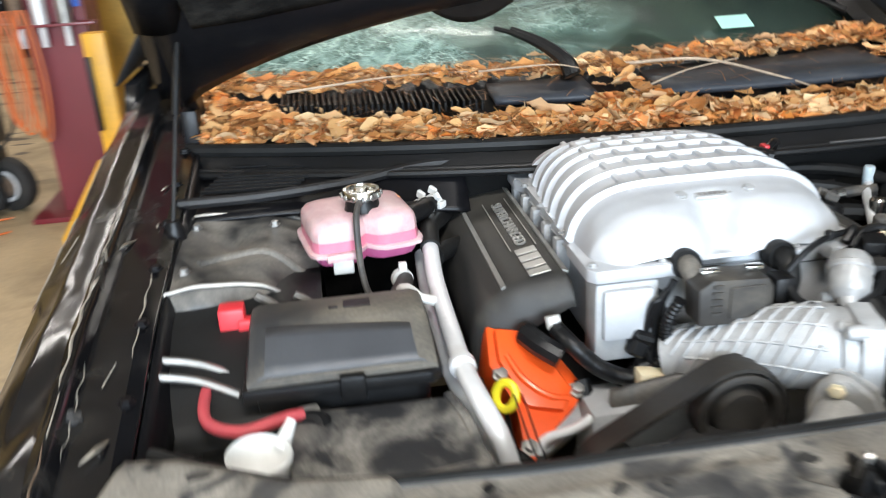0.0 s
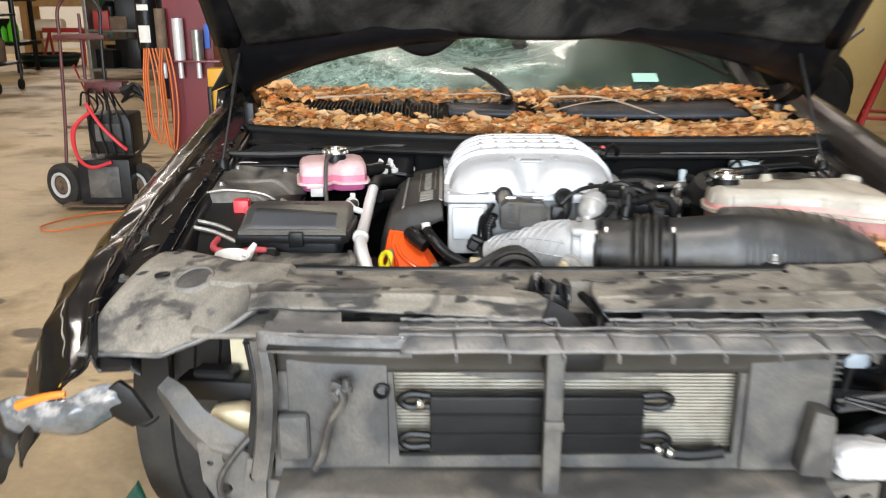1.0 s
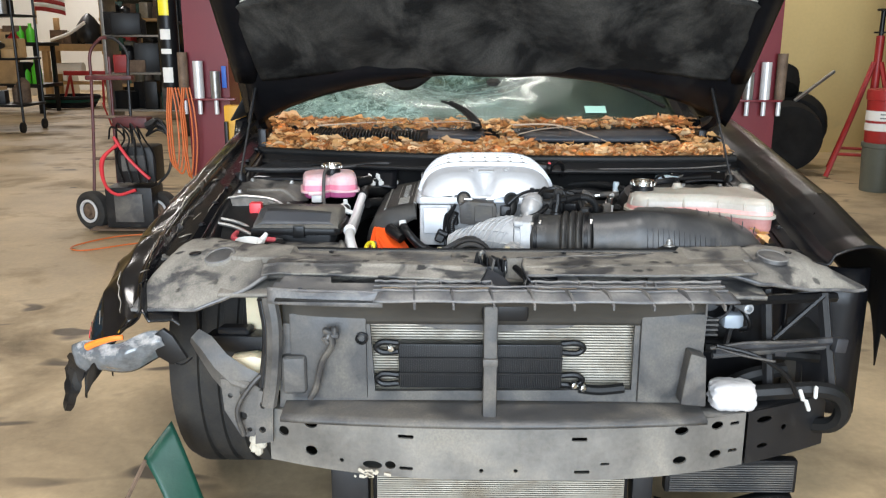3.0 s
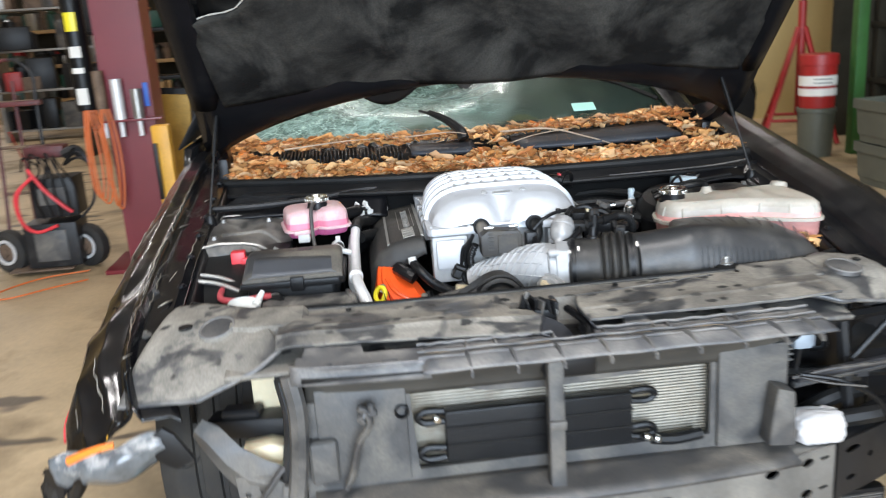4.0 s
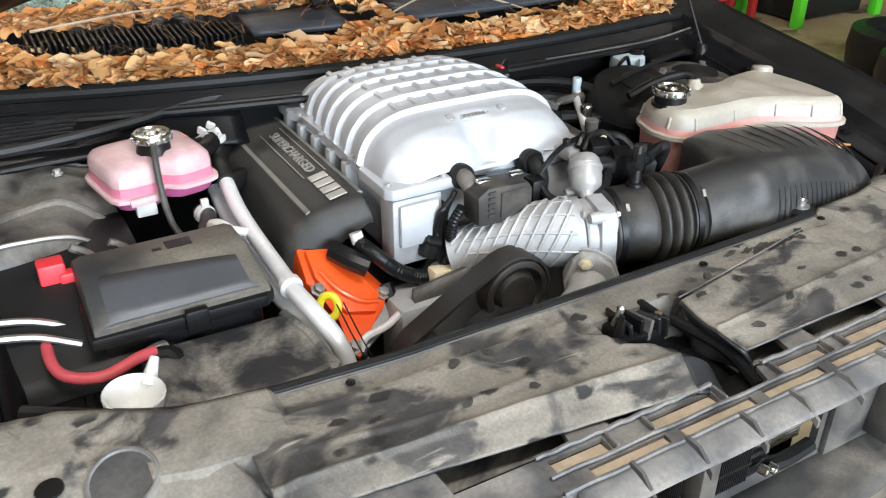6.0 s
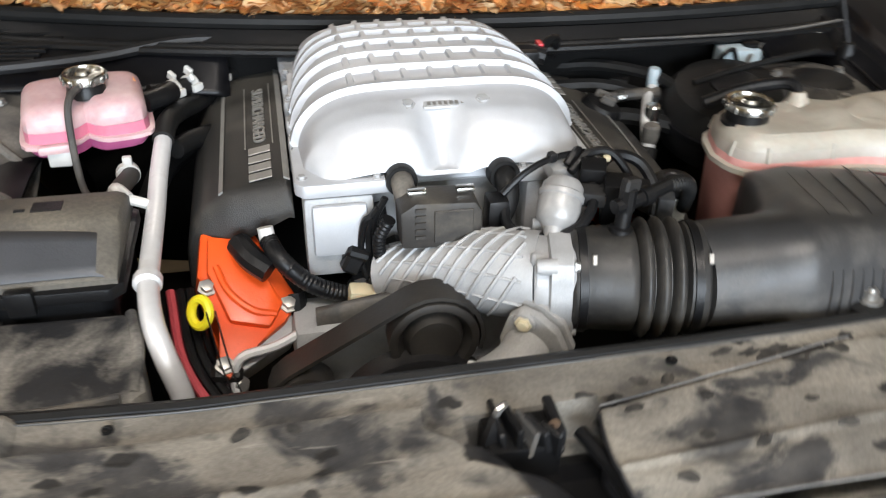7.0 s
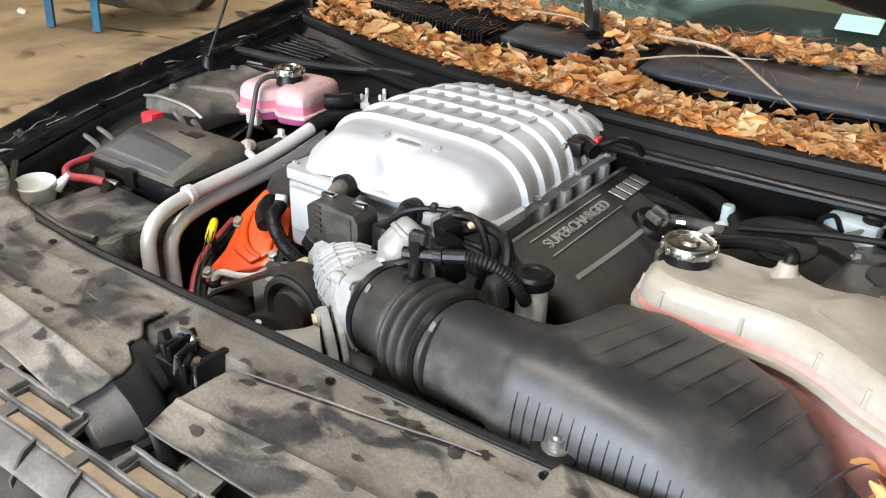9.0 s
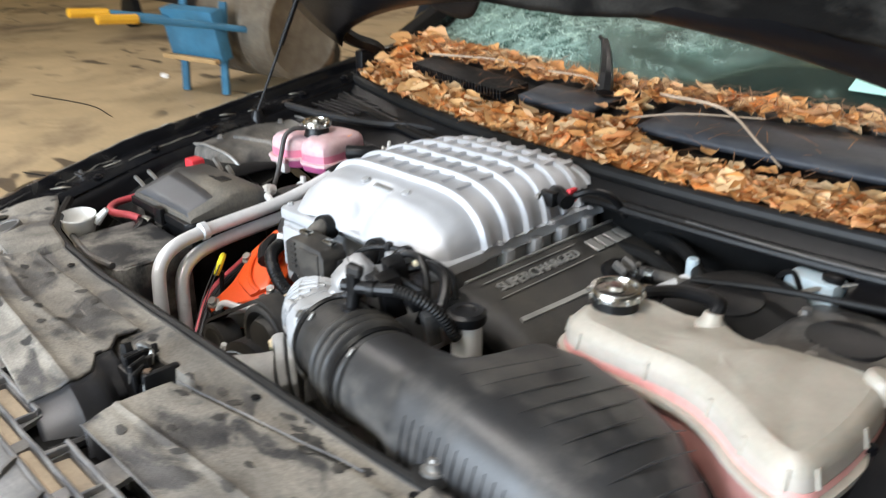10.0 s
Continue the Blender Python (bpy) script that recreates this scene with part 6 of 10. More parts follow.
bm = B()
tube(bm, PTS, elbow_r, 32, 8)
elb = part("elbow", bm, M_ALUDULL, snout)
path = smooth_path(PTS, 8)


def elbow_pt(s, ang, r):
    f = max(0.0, min(0.999, s)) * (len(path) - 1)
    i = min(int(f), len(path) - 2)
    p, d = path[i].lerp(path[i + 1], f - i), (path[i + 1] - path[i]).normalized()
    a, b = basis(d)
    return p + a * (r * math.cos(ang)) + b * (r * math.sin(ang))


# slanting cast fins, and finer lines across them
for k in range(13):
    bm = B()
    s0 = -0.30 + 0.092 * k
    pts = [elbow_pt(lerp(s0, s0 + 0.62, j / 10), lerp(-0.7, 3.3, j / 10), elbow_r(lerp(s0, s0 + 0.62, j / 10)) + 0.001) for j in range(11) if 0.02 < lerp(s0, s0 + 0.62, j / 10) < 0.93]
    if len(pts) > 3:
        tube(bm, pts, 0.0026, 6, 2)
        part("cast_fin", bm, M_ALUDULL, elb)
for k in range(5):
    bm = B()
    a0 = 0.1 + k * 0.55
    pts = [elbow_pt(lerp(0.15, 0.93, j / 8), a0 - lerp(-0.25, 0.25, j / 8), elbow_r(lerp(0.15, 0.93, j / 8)) + 0.001) for j in range(9)]
    tube(bm, pts, 0.0018, 5, 2)
    part("cast_line", bm, M_ALUDULL, elb)
ax = Vector((0.126, -0.030, 0.006)).normalized()
a_, b_ = basis(ax)
bm = B()
C0 = Vector((0.078, 0.190, 0.728))
sq = []
for dd, g in ((0.0, 0.86), (0.003, 0.90), (0.016, 0.91), (0.018, 1.0), (0.042, 1.0), (0.045, 0.96)):
    ring = []
    for i in range(40):
        an = 2 * math.pi * i / 40
        rr = 0.0575 * g * (1 + (0.20 if g > 0.95 else 0.05) * abs(math.sin(2 * an)) ** 5)
        ring.append(C0 + ax * dd + a_ * (rr * math.cos(an)) + b_ * (rr * math.sin(an)))
    sq.append(ring)
loft(bm, sq)
tb = part("throttle_flange", bm, M_ALUDULL, snout, "square cast throttle body flange")
for i in range(4):
    an = math.pi / 4 + i * math.pi / 2
    p = C0 + a_ * (0.0625 * math.cos(an)) + b_ * (0.0625 * math.sin(an))
    bolt(p + ax * 0.043, ax, 0.0055, tb, M_STEEL, 0.006)
    bm = B()
    lathe(bm, p + ax * 0.002, ax, ((0.0075, 0), (0.009, 0.004), (0.0095, 0.022)), 12)
    part("bolt_boss", bm, M_ALUDULL, tb)
bm = B()
lathe(bm, C0 + Vector((-0.012, -0.026, 0.045)), (1, -0.1, -0.25), ((0.005, 0), (0.0075, 0.003), (0.0075, 0.026), (0.005, 0.030)), 12)
part("cast_lug", bm, M_ALUDULL, snout)
bm = B()
box(bm, C0 + Vector((0.024, -0.050, 0.034)), (0.022, 0.006, 0.007), 0.002, 1, (40, 0, -8))
part("cast_slot", bm, M_STEEL, tb)

# control box in front of the supercharger
cb = thing("throttle_control_box", "black ribbed electronic control box on the throttle", "control box")
bm = B()
prism(bm, [(-0.066, 0.752), (0.020, 0.748), (0.028, 0.760), (0.028, 0.796), (0.020, 0.808), (-0.05, 0.812), (-0.068, 0.800)], 0.0, 0.045, 0.005, Matrix(((1, 0, 0, 0), (0, 0, -1, 0.280), (0, 1, 0, 0), (0, 0, 0, 1))))
body = part("housing", bm, M_CTRL, cb)
for k in range(5):
    bm = B()
    box(bm, (-0.045 + 0.0, 0.234, 0.768 + 0.009 * k), (0.012, 0.003, 0.004))
    part("vent", bm, M_CTRL, body)
bm = B()
box(bm, (-0.006, 0.234, 0.780), (0.046, 0.003, 0.042), 0.001, 1)
part("face_panel", bm, M_CTRL, body)
for x in (-0.045, 0.012):
    bm = B()
    box(bm, (x, 0.26, 0.8135), (0.022, 0.012, 0.006), 0.002)
    part("clip", bm, M_CHROME, cb)
for gx, gy, gz in ((-0.056, 0.296, 0.808), (0.070, 0.294, 0.806)):
    bm = B()
    lathe(bm, (gx, gy, gz), (0, 1, -0.15), ((0.014, 0.004), (0.014, 0.0), (0.0185, -0.001), (0.0195, 0.003), (0.0195, 0.020)), 22)
    part("grommet", bm, M_RUBBER, cb)
bm = B()
tube(bm, [(-0.056, 0.312, 0.808), (-0.056, 0.290, 0.806), (-0.054, 0.276, 0.795), (-0.05, 0.268, 0.778)], 0.0138, 14)
part("breather_hose", bm, M_GREYP, cb, "dusty grey breather hose")
bm = B()
tube(bm, [(0.070, 0.312, 0.806), (0.070, 0.286, 0.803), (0.068, 0.272, 0.785), (0.056, 0.262, 0.765)], 0.0138, 14)
part("breather_hose", bm, M_RUBBER, cb)
bm = B()
box(bm, (0.052, 0.264, 0.772), (0.026, 0.03, 0.05), 0.006)
part("plug", bm, M_BLACKCLEAN, cb)
for k in range(3):
    bm = B()
    tube(bm, [(-0.078 - 0.008 * k, 0.285, 0.795 - 0.012 * k), (-0.092 - 0.006 * k, 0.288, 0.76), (-0.088 - 0.01 * k, 0.296, 0.71), (-0.10, 0.29, 0.67)], 0.0045, 8)
    part("lead", bm, M_BLACKCLEAN, cb)
bm = B()
tube(bm, [(-0.076, 0.268, 0.775), (-0.088, 0.275, 0.745), (-0.086, 0.285, 0.70), (-0.10, 0.285, 0.668)], 0.0085, 10, 6, 0.0013, 0.006)
part("loom", bm, M_BLACKCLEAN, cb)
# clustered dark hoses and brackets under the box
clus = thing("wiring_cluster", "dark wiring and brackets below the control box", "wiring")
random.seed(21)
for k in range(16):
    p = Vector((random.uniform(-0.12, -0.03), random.uniform(0.29, 0.33), random.uniform(0.63, 0.75)))
    bm = B()
    box(bm, p, (random.uniform(0.012, 0.035), 0.02, random.uniform(0.01, 0.035)), 0.004, 1, (random.uniform(-30, 30), random.uniform(-30, 30), 0))
    part("bracket", bm, random.choice((M_BLACKCLEAN, M_BLACKP, M_STEEL, M_GREYP)), clus)

# bypass solenoid and loops to the right of the box
sol = thing("bypass_solenoid", "silver solenoid with looped black hoses", "solenoid")
bm = B()
lathe(bm, (0.106, 0.206, 0.787), (0.28, 0.5, 0.5), ((0.006, -0.020), (0.010, -0.018), (0.0125, -0.006), (0.019, 0), (0.0235, 0.005), (0.0255, 0.020), (0.0250, 0.030), (0.0270, 0.032), (0.0270, 0.037), (0.0250, 0.039), (0.0235, 0.048), (0.019, 0.054), (0.008, 0.056)), 24)
part("body", bm, M_SOLENOID, sol)
bm = B()
box(bm, (0.145, 0.292, 0.812), (0.05, 0.04, 0.02), 0.008)
part("bracket", bm, M_ALUDULL, sol)
for pts, r in ((((0.058, 0.262, 0.80), (0.085, 0.268, 0.822), (0.12, 0.280, 0.832), (0.17, 0.295, 0.830), (0.215, 0.31, 0.812), (0.235, 0.30, 0.785)), 0.0042),
               (((0.14, 0.262, 0.822), (0.165, 0.275, 0.838), (0.195, 0.275, 0.836), (0.22, 0.262, 0.80), (0.215, 0.25, 0.76)), 0.0055),
               (((0.060, 0.262, 0.790), (0.060, 0.235, 0.772), (0.082, 0.205, 0.772), (0.12, 0.19, 0.785), (0.15, 0.21, 0.80), (0.16, 0.24, 0.815)), 0.0065),
               (((0.17, 0.26, 0.82), (0.20, 0.285, 0.828), (0.235, 0.28, 0.818), (0.25, 0.255, 0.79), (0.245, 0.24, 0.765)), 0.0075),
               (((0.14, 0.275, 0.825), (0.155, 0.285, 0.838), (0.16, 0.30, 0.82)), 0.006),
               (((0.155, 0.225, 0.812), (0.19, 0.238, 0.820), (0.225, 0.250, 0.808), (0.250, 0.262, 0.775)), 0.0045)):
    bm = B()
    tube(bm, pts, r, 8)
    part("hose", bm, M_BLACKCLEAN, sol)
bm = B()
box(bm, (0.122, 0.281, 0.834), (0.010, 0.012, 0.012), 0.002, 1, (0, 0, 20))
part("wire_clip", bm, M_BLACKP, sol)
for c, s, mt in (((0.165, 0.255, 0.82), (0.03, 0.028, 0.035), M_BLACKCLEAN), ((0.185, 0.228, 0.80), (0.03, 0.03, 0.06), M_BLACKCLEAN), ((0.150, 0.230, 0.808), (0.045, 0.022, 0.020), M_BLACKP), ((0.21, 0.245, 0.80), (0.05, 0.025, 0.022), M_BLACKCLEAN),
                ((0.188, 0.272, 0.832), (0.010, 0.010, 0.008), M_CREAM), ((0.255, 0.235, 0.775), (0.02, 0.02, 0.045), M_GREYP)):
    bm = B()
    box(bm, c, s, 0.004, 2, (10, 0, -20))
    part("connector", bm, mt, sol)

# ---- engine covers ----
for sx in (-1, 1):
    cov = thing("engine_cover", "black plastic engine cover with raised silver words and stripes", "engine cover", "engine covers")
    y0c, y1c = (0.335, 0.775) if sx < 0 else (0.305, 0.79)

    def cover(u, v):
        x = steps(((0.0, 0.190), (0.12, 0.196), (0.55, 0.270), (0.75, 0.303), (0.9, 0.322), (1.0, 0.330)), u)
        z = steps(((0.0, 0.772), (0.12, 0.780), (0.55, 0.765), (0.75, 0.742), (0.9, 0.710), (1.0, 0.680)), u)
        y = lerp(y0c, y1c, v)
        f = max(0.0, 1 - v / 0.10)
        y += 0.012 * f * f + (0.018 * u if v < 0.5 else 0.0) * (1 - v)
        z -= (0.062 if sx < 0 else 0.045) * f * f * (0.5 + u)
        if sx > 0:
            x += (0.030 + 0.03 * math.sin(v * math.pi)) * u * u
            z -= 0.02 * u * u
        return Vector((SX + sx * x, y, z))
    bm = B()
    sheet(bm, cover, 24, 44)
    shell = part("shell", bm, M_COVER, cov, "", 0.006)
    for uu, w in ((0.10, 0.0042), (0.60, 0.0034)):
        bm = B()
        rings = []
        for k in range(20):
            v = lerp(0.10, 0.97, k / 19)
            p, q = cover(uu, v), cover(uu + 0.03, v)
            t = (q - p).normalized()
            nrm = Vector((0, 0, 1))
            rings.append([p - t * w, p - t * w + nrm * 0.003, p + t * w + nrm * 0.003, p + t * w])
        loft(bm, rings)
        part("stripe", bm, M_SILVERTXT, shell)
    a, b = cover(0.34, 0.5), cover(0.40, 0.5)
    slope = math.degrees(math.atan2(b.z - a.z, b.x - a.x)) if sx > 0 else math.degrees(math.atan2(a.z - b.z, a.x - b.x))
    rot = 90 if sx > 0 else 90
    mid = cover(0.30, 0.5)
    base = Matrix.Translation((mid.x, 0, mid.z + 0.002)) @ pose(0, 0, 0, 0, -slope, 0)
    yt, yl = (0.475, 0.645) if sx > 0 else (0.590, 0.435)
    if sx > 0:
        wt = letters("SUPERCHARGED", 0.0245, base @ pose(0, yt, 0, 0, 0, 90), M_SILVERTXT, shell)
    else:
        wt = letters("SUPERCHARGED", 0.0245, base @ pose(0, yt, 0, 0, 0, -90), M_SILVERTXT, shell)
    # badge in plain blocks
    for k in range(4):
        bm = B()
        box(bm, (0, 0, 0.001), (0.030, 0.019, 0.002), 0.0008, 1)
        bm.transform(base @ pose(0, yl + (k - 1.5) * 0.0245, 0, 0, 0, 0))
        part("badge_block", bm, M_SILVERTXT, shell)
    for dx in (-0.019, 0.019):
        bm = B()
        box(bm, (dx, 0, 0.0006), (0.0015, 0.21, 0.0012))
        bm.transform(base @ pose(0, yt, 0))
        part("badge_line", bm, M_SILVERTXT, shell)
bm = B()
lathe(bm, (0.302, 0.585, 0.735), (0.35, -0.1, 1), ((0.034, 0), (0.034, 0.02), (0.029, 0.028), (0.012, 0.03)), 18)
ofc = tagged(link_mesh("oil_filler_cap", bm, M_BLACKCLEAN), "black oil filler cap on the engine cover", "cap")
for sy in (-0.012, 0.012):
    bm = B()
    box(bm, (0.313, 0.582 + sy, 0.770), (0.026, 0.010, 0.014), 0.003, 1, (0, 25, 0))
    part("grip", bm, M_GREYP, ofc)

# orange valve covers
vc = thing("valve_cover", "glossy orange painted valve cover", "valve cover", "valve covers")
UP = Vector((0.155, -0.506, 0.848)).normalized()
SIDE = Vector((0.96, 0.16, -0.08)).normalized()
SIDE = (SIDE - UP * SIDE.dot(UP)).normalized()
ACROSS = UP.cross(SIDE)
M_V = Matrix.Translation((-0.258, 0.275, 0.652)) @ Matrix((SIDE, ACROSS, UP)).transposed().to_4x4()
bm = B()
prism(bm, [(-0.026, -0.078), (-0.004, -0.048), (0.014, -0.038), (0.050, -0.016), (0.074, 0.012), (0.056, 0.050), (0.035, 0.11), (-0.034, 0.12), (-0.046, 0.06), (-0.034, 0.022), (-0.022, -0.012), (-0.026, -0.042), (-0.044, -0.058)], -0.07, 0.0, 0.007, M_V)
vb = part("cover", bm, M_ORANGE, vc)
bm = B()
prism(bm, [(-0.016, -0.008), (0.030, -0.022), (0.052, 0.008), (0.036, 0.044), (0.02, 0.10), (-0.026, 0.11), (-0.034, 0.06)], -0.01, 0.009, 0.006, M_V)
part("raised_front", bm, M_ORANGE, vb)
bm = B()
tube(bm, [M_V @ Vector(p) for p in ((-0.022, 0.066, 0.008), (-0.012, 0.030, 0.010), (0.012, 0.002, 0.010), (0.04, -0.006, 0.006))], 0.005, 8)
part("cast_ridge", bm, M_ORANGE, vb)
for x, y in ((0.058, 0.006), (-0.036, 0.042), (-0.030, -0.060)):
    bolt(M_V @ Vector((x, y, 0.0)), UP, 0.008, vc, M_STEEL, 0.011)
bm = B()
prism(bm, [(-0.03, -0.078), (0.012, -0.056), (0.06, -0.032), (0.085, 0.008), (0.075, 0.02), (0.05, -0.012), (0.006, -0.036), (-0.03, -0.058)], -0.06, -0.012, 0.004, M_V)
part("head_edge", bm, M_ALUDULL, vc)
vc = thing("valve_cover", "orange painted valve cover low beside the bottle", "valve cover", "valve covers")
bm = B()
box(bm, (0.292, 0.56, 0.580), (0.09, 0.46, 0.12), 0.02, 3, (0, 20, 0))
part("cover", bm, M_ORANGE, vc)
bolt((0.30, 0.285, 0.64), (0, 0, 1), 0.008, vc, M_STEEL, 0.01)
# engine block mass
blk = thing("engine_block", "dark dirty engine block below the covers", "engine")
bm = B()
box(bm, (SX, 0.53, 0.52), (0.56, 0.46, 0.22), 0.03, 2)
part("block", bm, M_RUBBER, blk)
bm = B()
box(bm, (-0.03, 0.27, 0.54), (0.34, 0.08, 0.22), 0.02, 2)
part("front_case", bm, M_ALUDULL, blk)
bm = B()
sheet(bm, lambda u, v: (lerp(-0.17, 0.03, u), 0.262 - 0.01 * v, lerp(0.60, 0.70, v) - 0.03 * (1 - u)), 6, 4)
part("bracket_plate", bm, M_GREYP, blk, "", 0.01)
random.seed(31)
for k in range(34):
    p = (random.uniform(-0.30, 0.30), random.uniform(0.16, 0.25), random.uniform(0.50, 0.62))
    bm = B()
    box(bm, p, (random.uniform(0.015, 0.05), random.uniform(0.015, 0.04), random.uniform(0.015, 0.04)), 0.005, 1, (random.uniform(0, 60), random.uniform(0, 60), 0))
    part("fitting", bm, random.choice((M_BLACKCLEAN, M_RUBBER, M_STEEL, M_GREYP)), blk)

# pulleys and belt
pul = thing("drive_belt", "black serpentine belt over dark pulleys", "belt")
bm = B()
lathe(bm, (-0.040, 0.200, 0.668), (0, -1, 0), ((0.050, 0), (0.053, 0.004), (0.053, 0.034), (0.050, 0.036), (0.044, 0.036), (0.036, 0.024), (0.030, 0.038), (0.012, 0.038)), 28)
part("pulley", bm, M_BELT, pul)
bm = B()
lathe(bm, (-0.06, 0.185, 0.555), (0, -1, 0), ((0.095, 0), (0.10, 0.005), (0.10, 0.035), (0.085, 0.04), (0.05, 0.03), (0.02, 0.045)), 32)
part("pulley", bm, M_BLACKP, pul)
bm = B()
lathe(bm, (-0.19, 0.20, 0.60), (0, -1, 0), ((0.035, 0), (0.036, 0.036), (0.028, 0.038), (0.01, 0.03)), 24)
part("pulley", bm, M_BELT, pul)
bm = B()
c1, r1, c2, r2 = Vector((-0.040, 0, 0.668)), 0.056, Vector((-0.19, 0, 0.60)), 0.039
loop = []
for k in range(9):
    an = radians(lerp(-20, 118, k / 8))
    loop.append((c1.x + r1 * math.cos(an), c1.z + r1 * math.sin(an)))
for k in range(7):
    an = radians(lerp(118, 290, k / 6))
    loop.append((c2.x + r2 * math.cos(an), c2.z + r2 * math.sin(an)))
rings = []
for i, (x, z) in enumerate(loop):
    cc = c1 if i < 9 else c2
    d = (Vector((x, 0, z)) - cc).normalized() * 0.005
    rings.append([(x, 0.206, z), (x + d.x, 0.206, z + d.z), (x + d.x, 0.168, z + d.z), (x, 0.168, z)])
loft(bm, rings)
part("belt", bm, M_BELT, pul, "ribbed rubber belt")
# thermostat housing
th = thing("thermostat_housing", "matte grey cast thermostat housing with a white hose clamp", "housing")
TN = Vector((0.60, 0.79, 0.10)).normalized()
TH = Vector((0.79, -0.60, 0.0)).normalized()
TU = TN.cross(TH) * -1 if TN.cross(TH).z < 0 else TN.cross(TH)
TC = Vector((0.062, 0.128, 0.672))
M_T = Matrix.Translation(TC) @ Matrix((TH, TU, TN)).transposed().to_4x4()
bm = B()
tube(bm, [(-0.035, 0.098, 0.640), (-0.010, 0.099, 0.652), (0.020, 0.104, 0.662), (0.044, 0.114, 0.668), (0.060, 0.128, 0.671)], lambda t: 0.0245 + 0.007 * t * t, 22)
part("neck", bm, M_CASTGREY, th)
bm = B()
prism(bm, [(-0.030, -0.042), (0.010, -0.048), (0.036, -0.030), (0.044, 0.004), (0.030, 0.034), (0.006, 0.052), (-0.014, 0.054), (-0.028, 0.040), (-0.038, 0.004)], 0, 0.013, 0.004, M_T)
fl = part("flange", bm, M_CASTGREY, th)
bm = B()
prism(bm, [(-0.032, -0.044), (0.012, -0.050), (0.038, -0.032), (0.046, 0.004), (0.032, 0.036), (0.006, 0.054), (-0.016, 0.056), (-0.030, 0.042), (-0.040, 0.004)], 0.0175, 0.026, 0.003, M_T)
part("base_flange", bm, M_CASTGREY, th)
for hx, hy in ((-0.008, 0.040), (0.028, -0.028)):
    bm = B()
    lathe(bm, M_T @ Vector((hx, hy, 0.002)), -TN, ((0.0135, 0), (0.0125, 0.005), (0.009, 0.006)), 16)
    part("boss", bm, M_CASTGREY, fl)
    bolt(M_T @ Vector((hx, hy, -0.003)), -TN, 0.007, th, M_CREAM, 0.006)
bm = B()
tube(bm, [(-0.16, 0.100, 0.55), (-0.115, 0.098, 0.595), (-0.07, 0.098, 0.622), (-0.022, 0.0985, 0.646)], 0.0295, 18)
part("hose", bm, M_HOSE, th)
bm = B()
lathe(bm, (-0.030, 0.0985, 0.642), (0.85, 0.02, 0.5), ((0.0300, -0.006), (0.0315, -0.006), (0.0315, 0.006), (0.0300, 0.006)), 26)
part("clamp_band", bm, M_BLUEGREY, th, "blue-grey spring clamp band")
bm = B()
tube(bm, [(-0.030, 0.088, 0.672), (-0.022, 0.086, 0.684), (-0.016, 0.088, 0.700)], 0.0042, 8)
tube(bm, [(-0.046, 0.086, 0.668), (-0.022, 0.084, 0.682), (-0.004, 0.086, 0.680)], 0.0045, 8)
part("hose_clip", bm, M_WHITEP, th, "white hose clamp")

# ribbed loom with a white tip, and its connector
loom = thing("wiring_loom", "black corrugated wiring loom with white plug", "wiring")
bm = B()
tube(bm, [(-0.218, 0.325, 0.725), (-0.205, 0.295, 0.715), (-0.175, 0.285, 0.685), (-0.14, 0.285, 0.665), (-0.115, 0.285, 0.66)], 0.012, 12, 6, 0.0010, 0.006)
part("sleeve", bm, M_BLACKCLEAN, loom)
bm = B()
cyl(bm, (-0.219, 0.327, 0.725), (-0.221, 0.333, 0.74), 0.010)
part("end_cap", bm, M_WHITEP, loom)
bm = B()
box(bm, (-0.108, 0.272, 0.666), (0.040, 0.026, 0.024), 0.005, 2, (0, 8, 0))
part("plug", bm, M_CREAM, loom, "cream plug")
bm = B()
tube(bm, [(-0.255, 0.34, 0.715), (-0.24, 0.31, 0.71), (-0.22, 0.295, 0.70)], 0.016, 10)
part("boot", bm, M_BLACKCLEAN, loom)
bm = B()
tube(bm, [(-0.17, 0.26, 0.64), (-0.22, 0.235, 0.632), (-0.262, 0.225, 0.628), (-0.272, 0.215, 0.60), (-0.265, 0.20, 0.57)], 0.006, 8)
part("metal_line", bm, M_PIPE, loom)
bm = B()
tube(bm, [(-0.19, 0.30, 0.66), (-0.185, 0.28, 0.63), (-0.16, 0.265, 0.61)], 0.011, 8)
part("lead", bm, M_BLACKCLEAN, loom)
for x0 in (-0.295, -0.285):
    bm = B()
    tube(bm, [(x0, 0.24, 0.69), (x0 + 0.012, 0.20, 0.64), (x0 + 0.03, 0.165, 0.59)], 0.0011, 5)
    part("thin_wire", bm, M_BLACKCLEAN, loom)

# dipstick with yellow handle
dip = thing("dipstick", "yellow handled oil dipstick", "dipstick")
bm = B()
tube(bm, [Vector((-0.303, 0.250, 0.682)) + basis((-0.6, -0.7, 0.4))[0] * (0.0135 * math.cos(k * math.pi / 8)) + basis((-0.6, -0.7, 0.4))[1] * (0.0165 * math.sin(k * math.pi / 8)) for k in range(17)], 0.0058, 8, 2)
part("handle", bm, M_YELLOW, dip)
bm = B()
tube(bm, [(-0.303, 0.252, 0.668), (-0.297, 0.245, 0.62), (-0.28, 0.235, 0.56)], 0.004, 6)
part("stem", bm, M_BLACKCLEAN, dip)

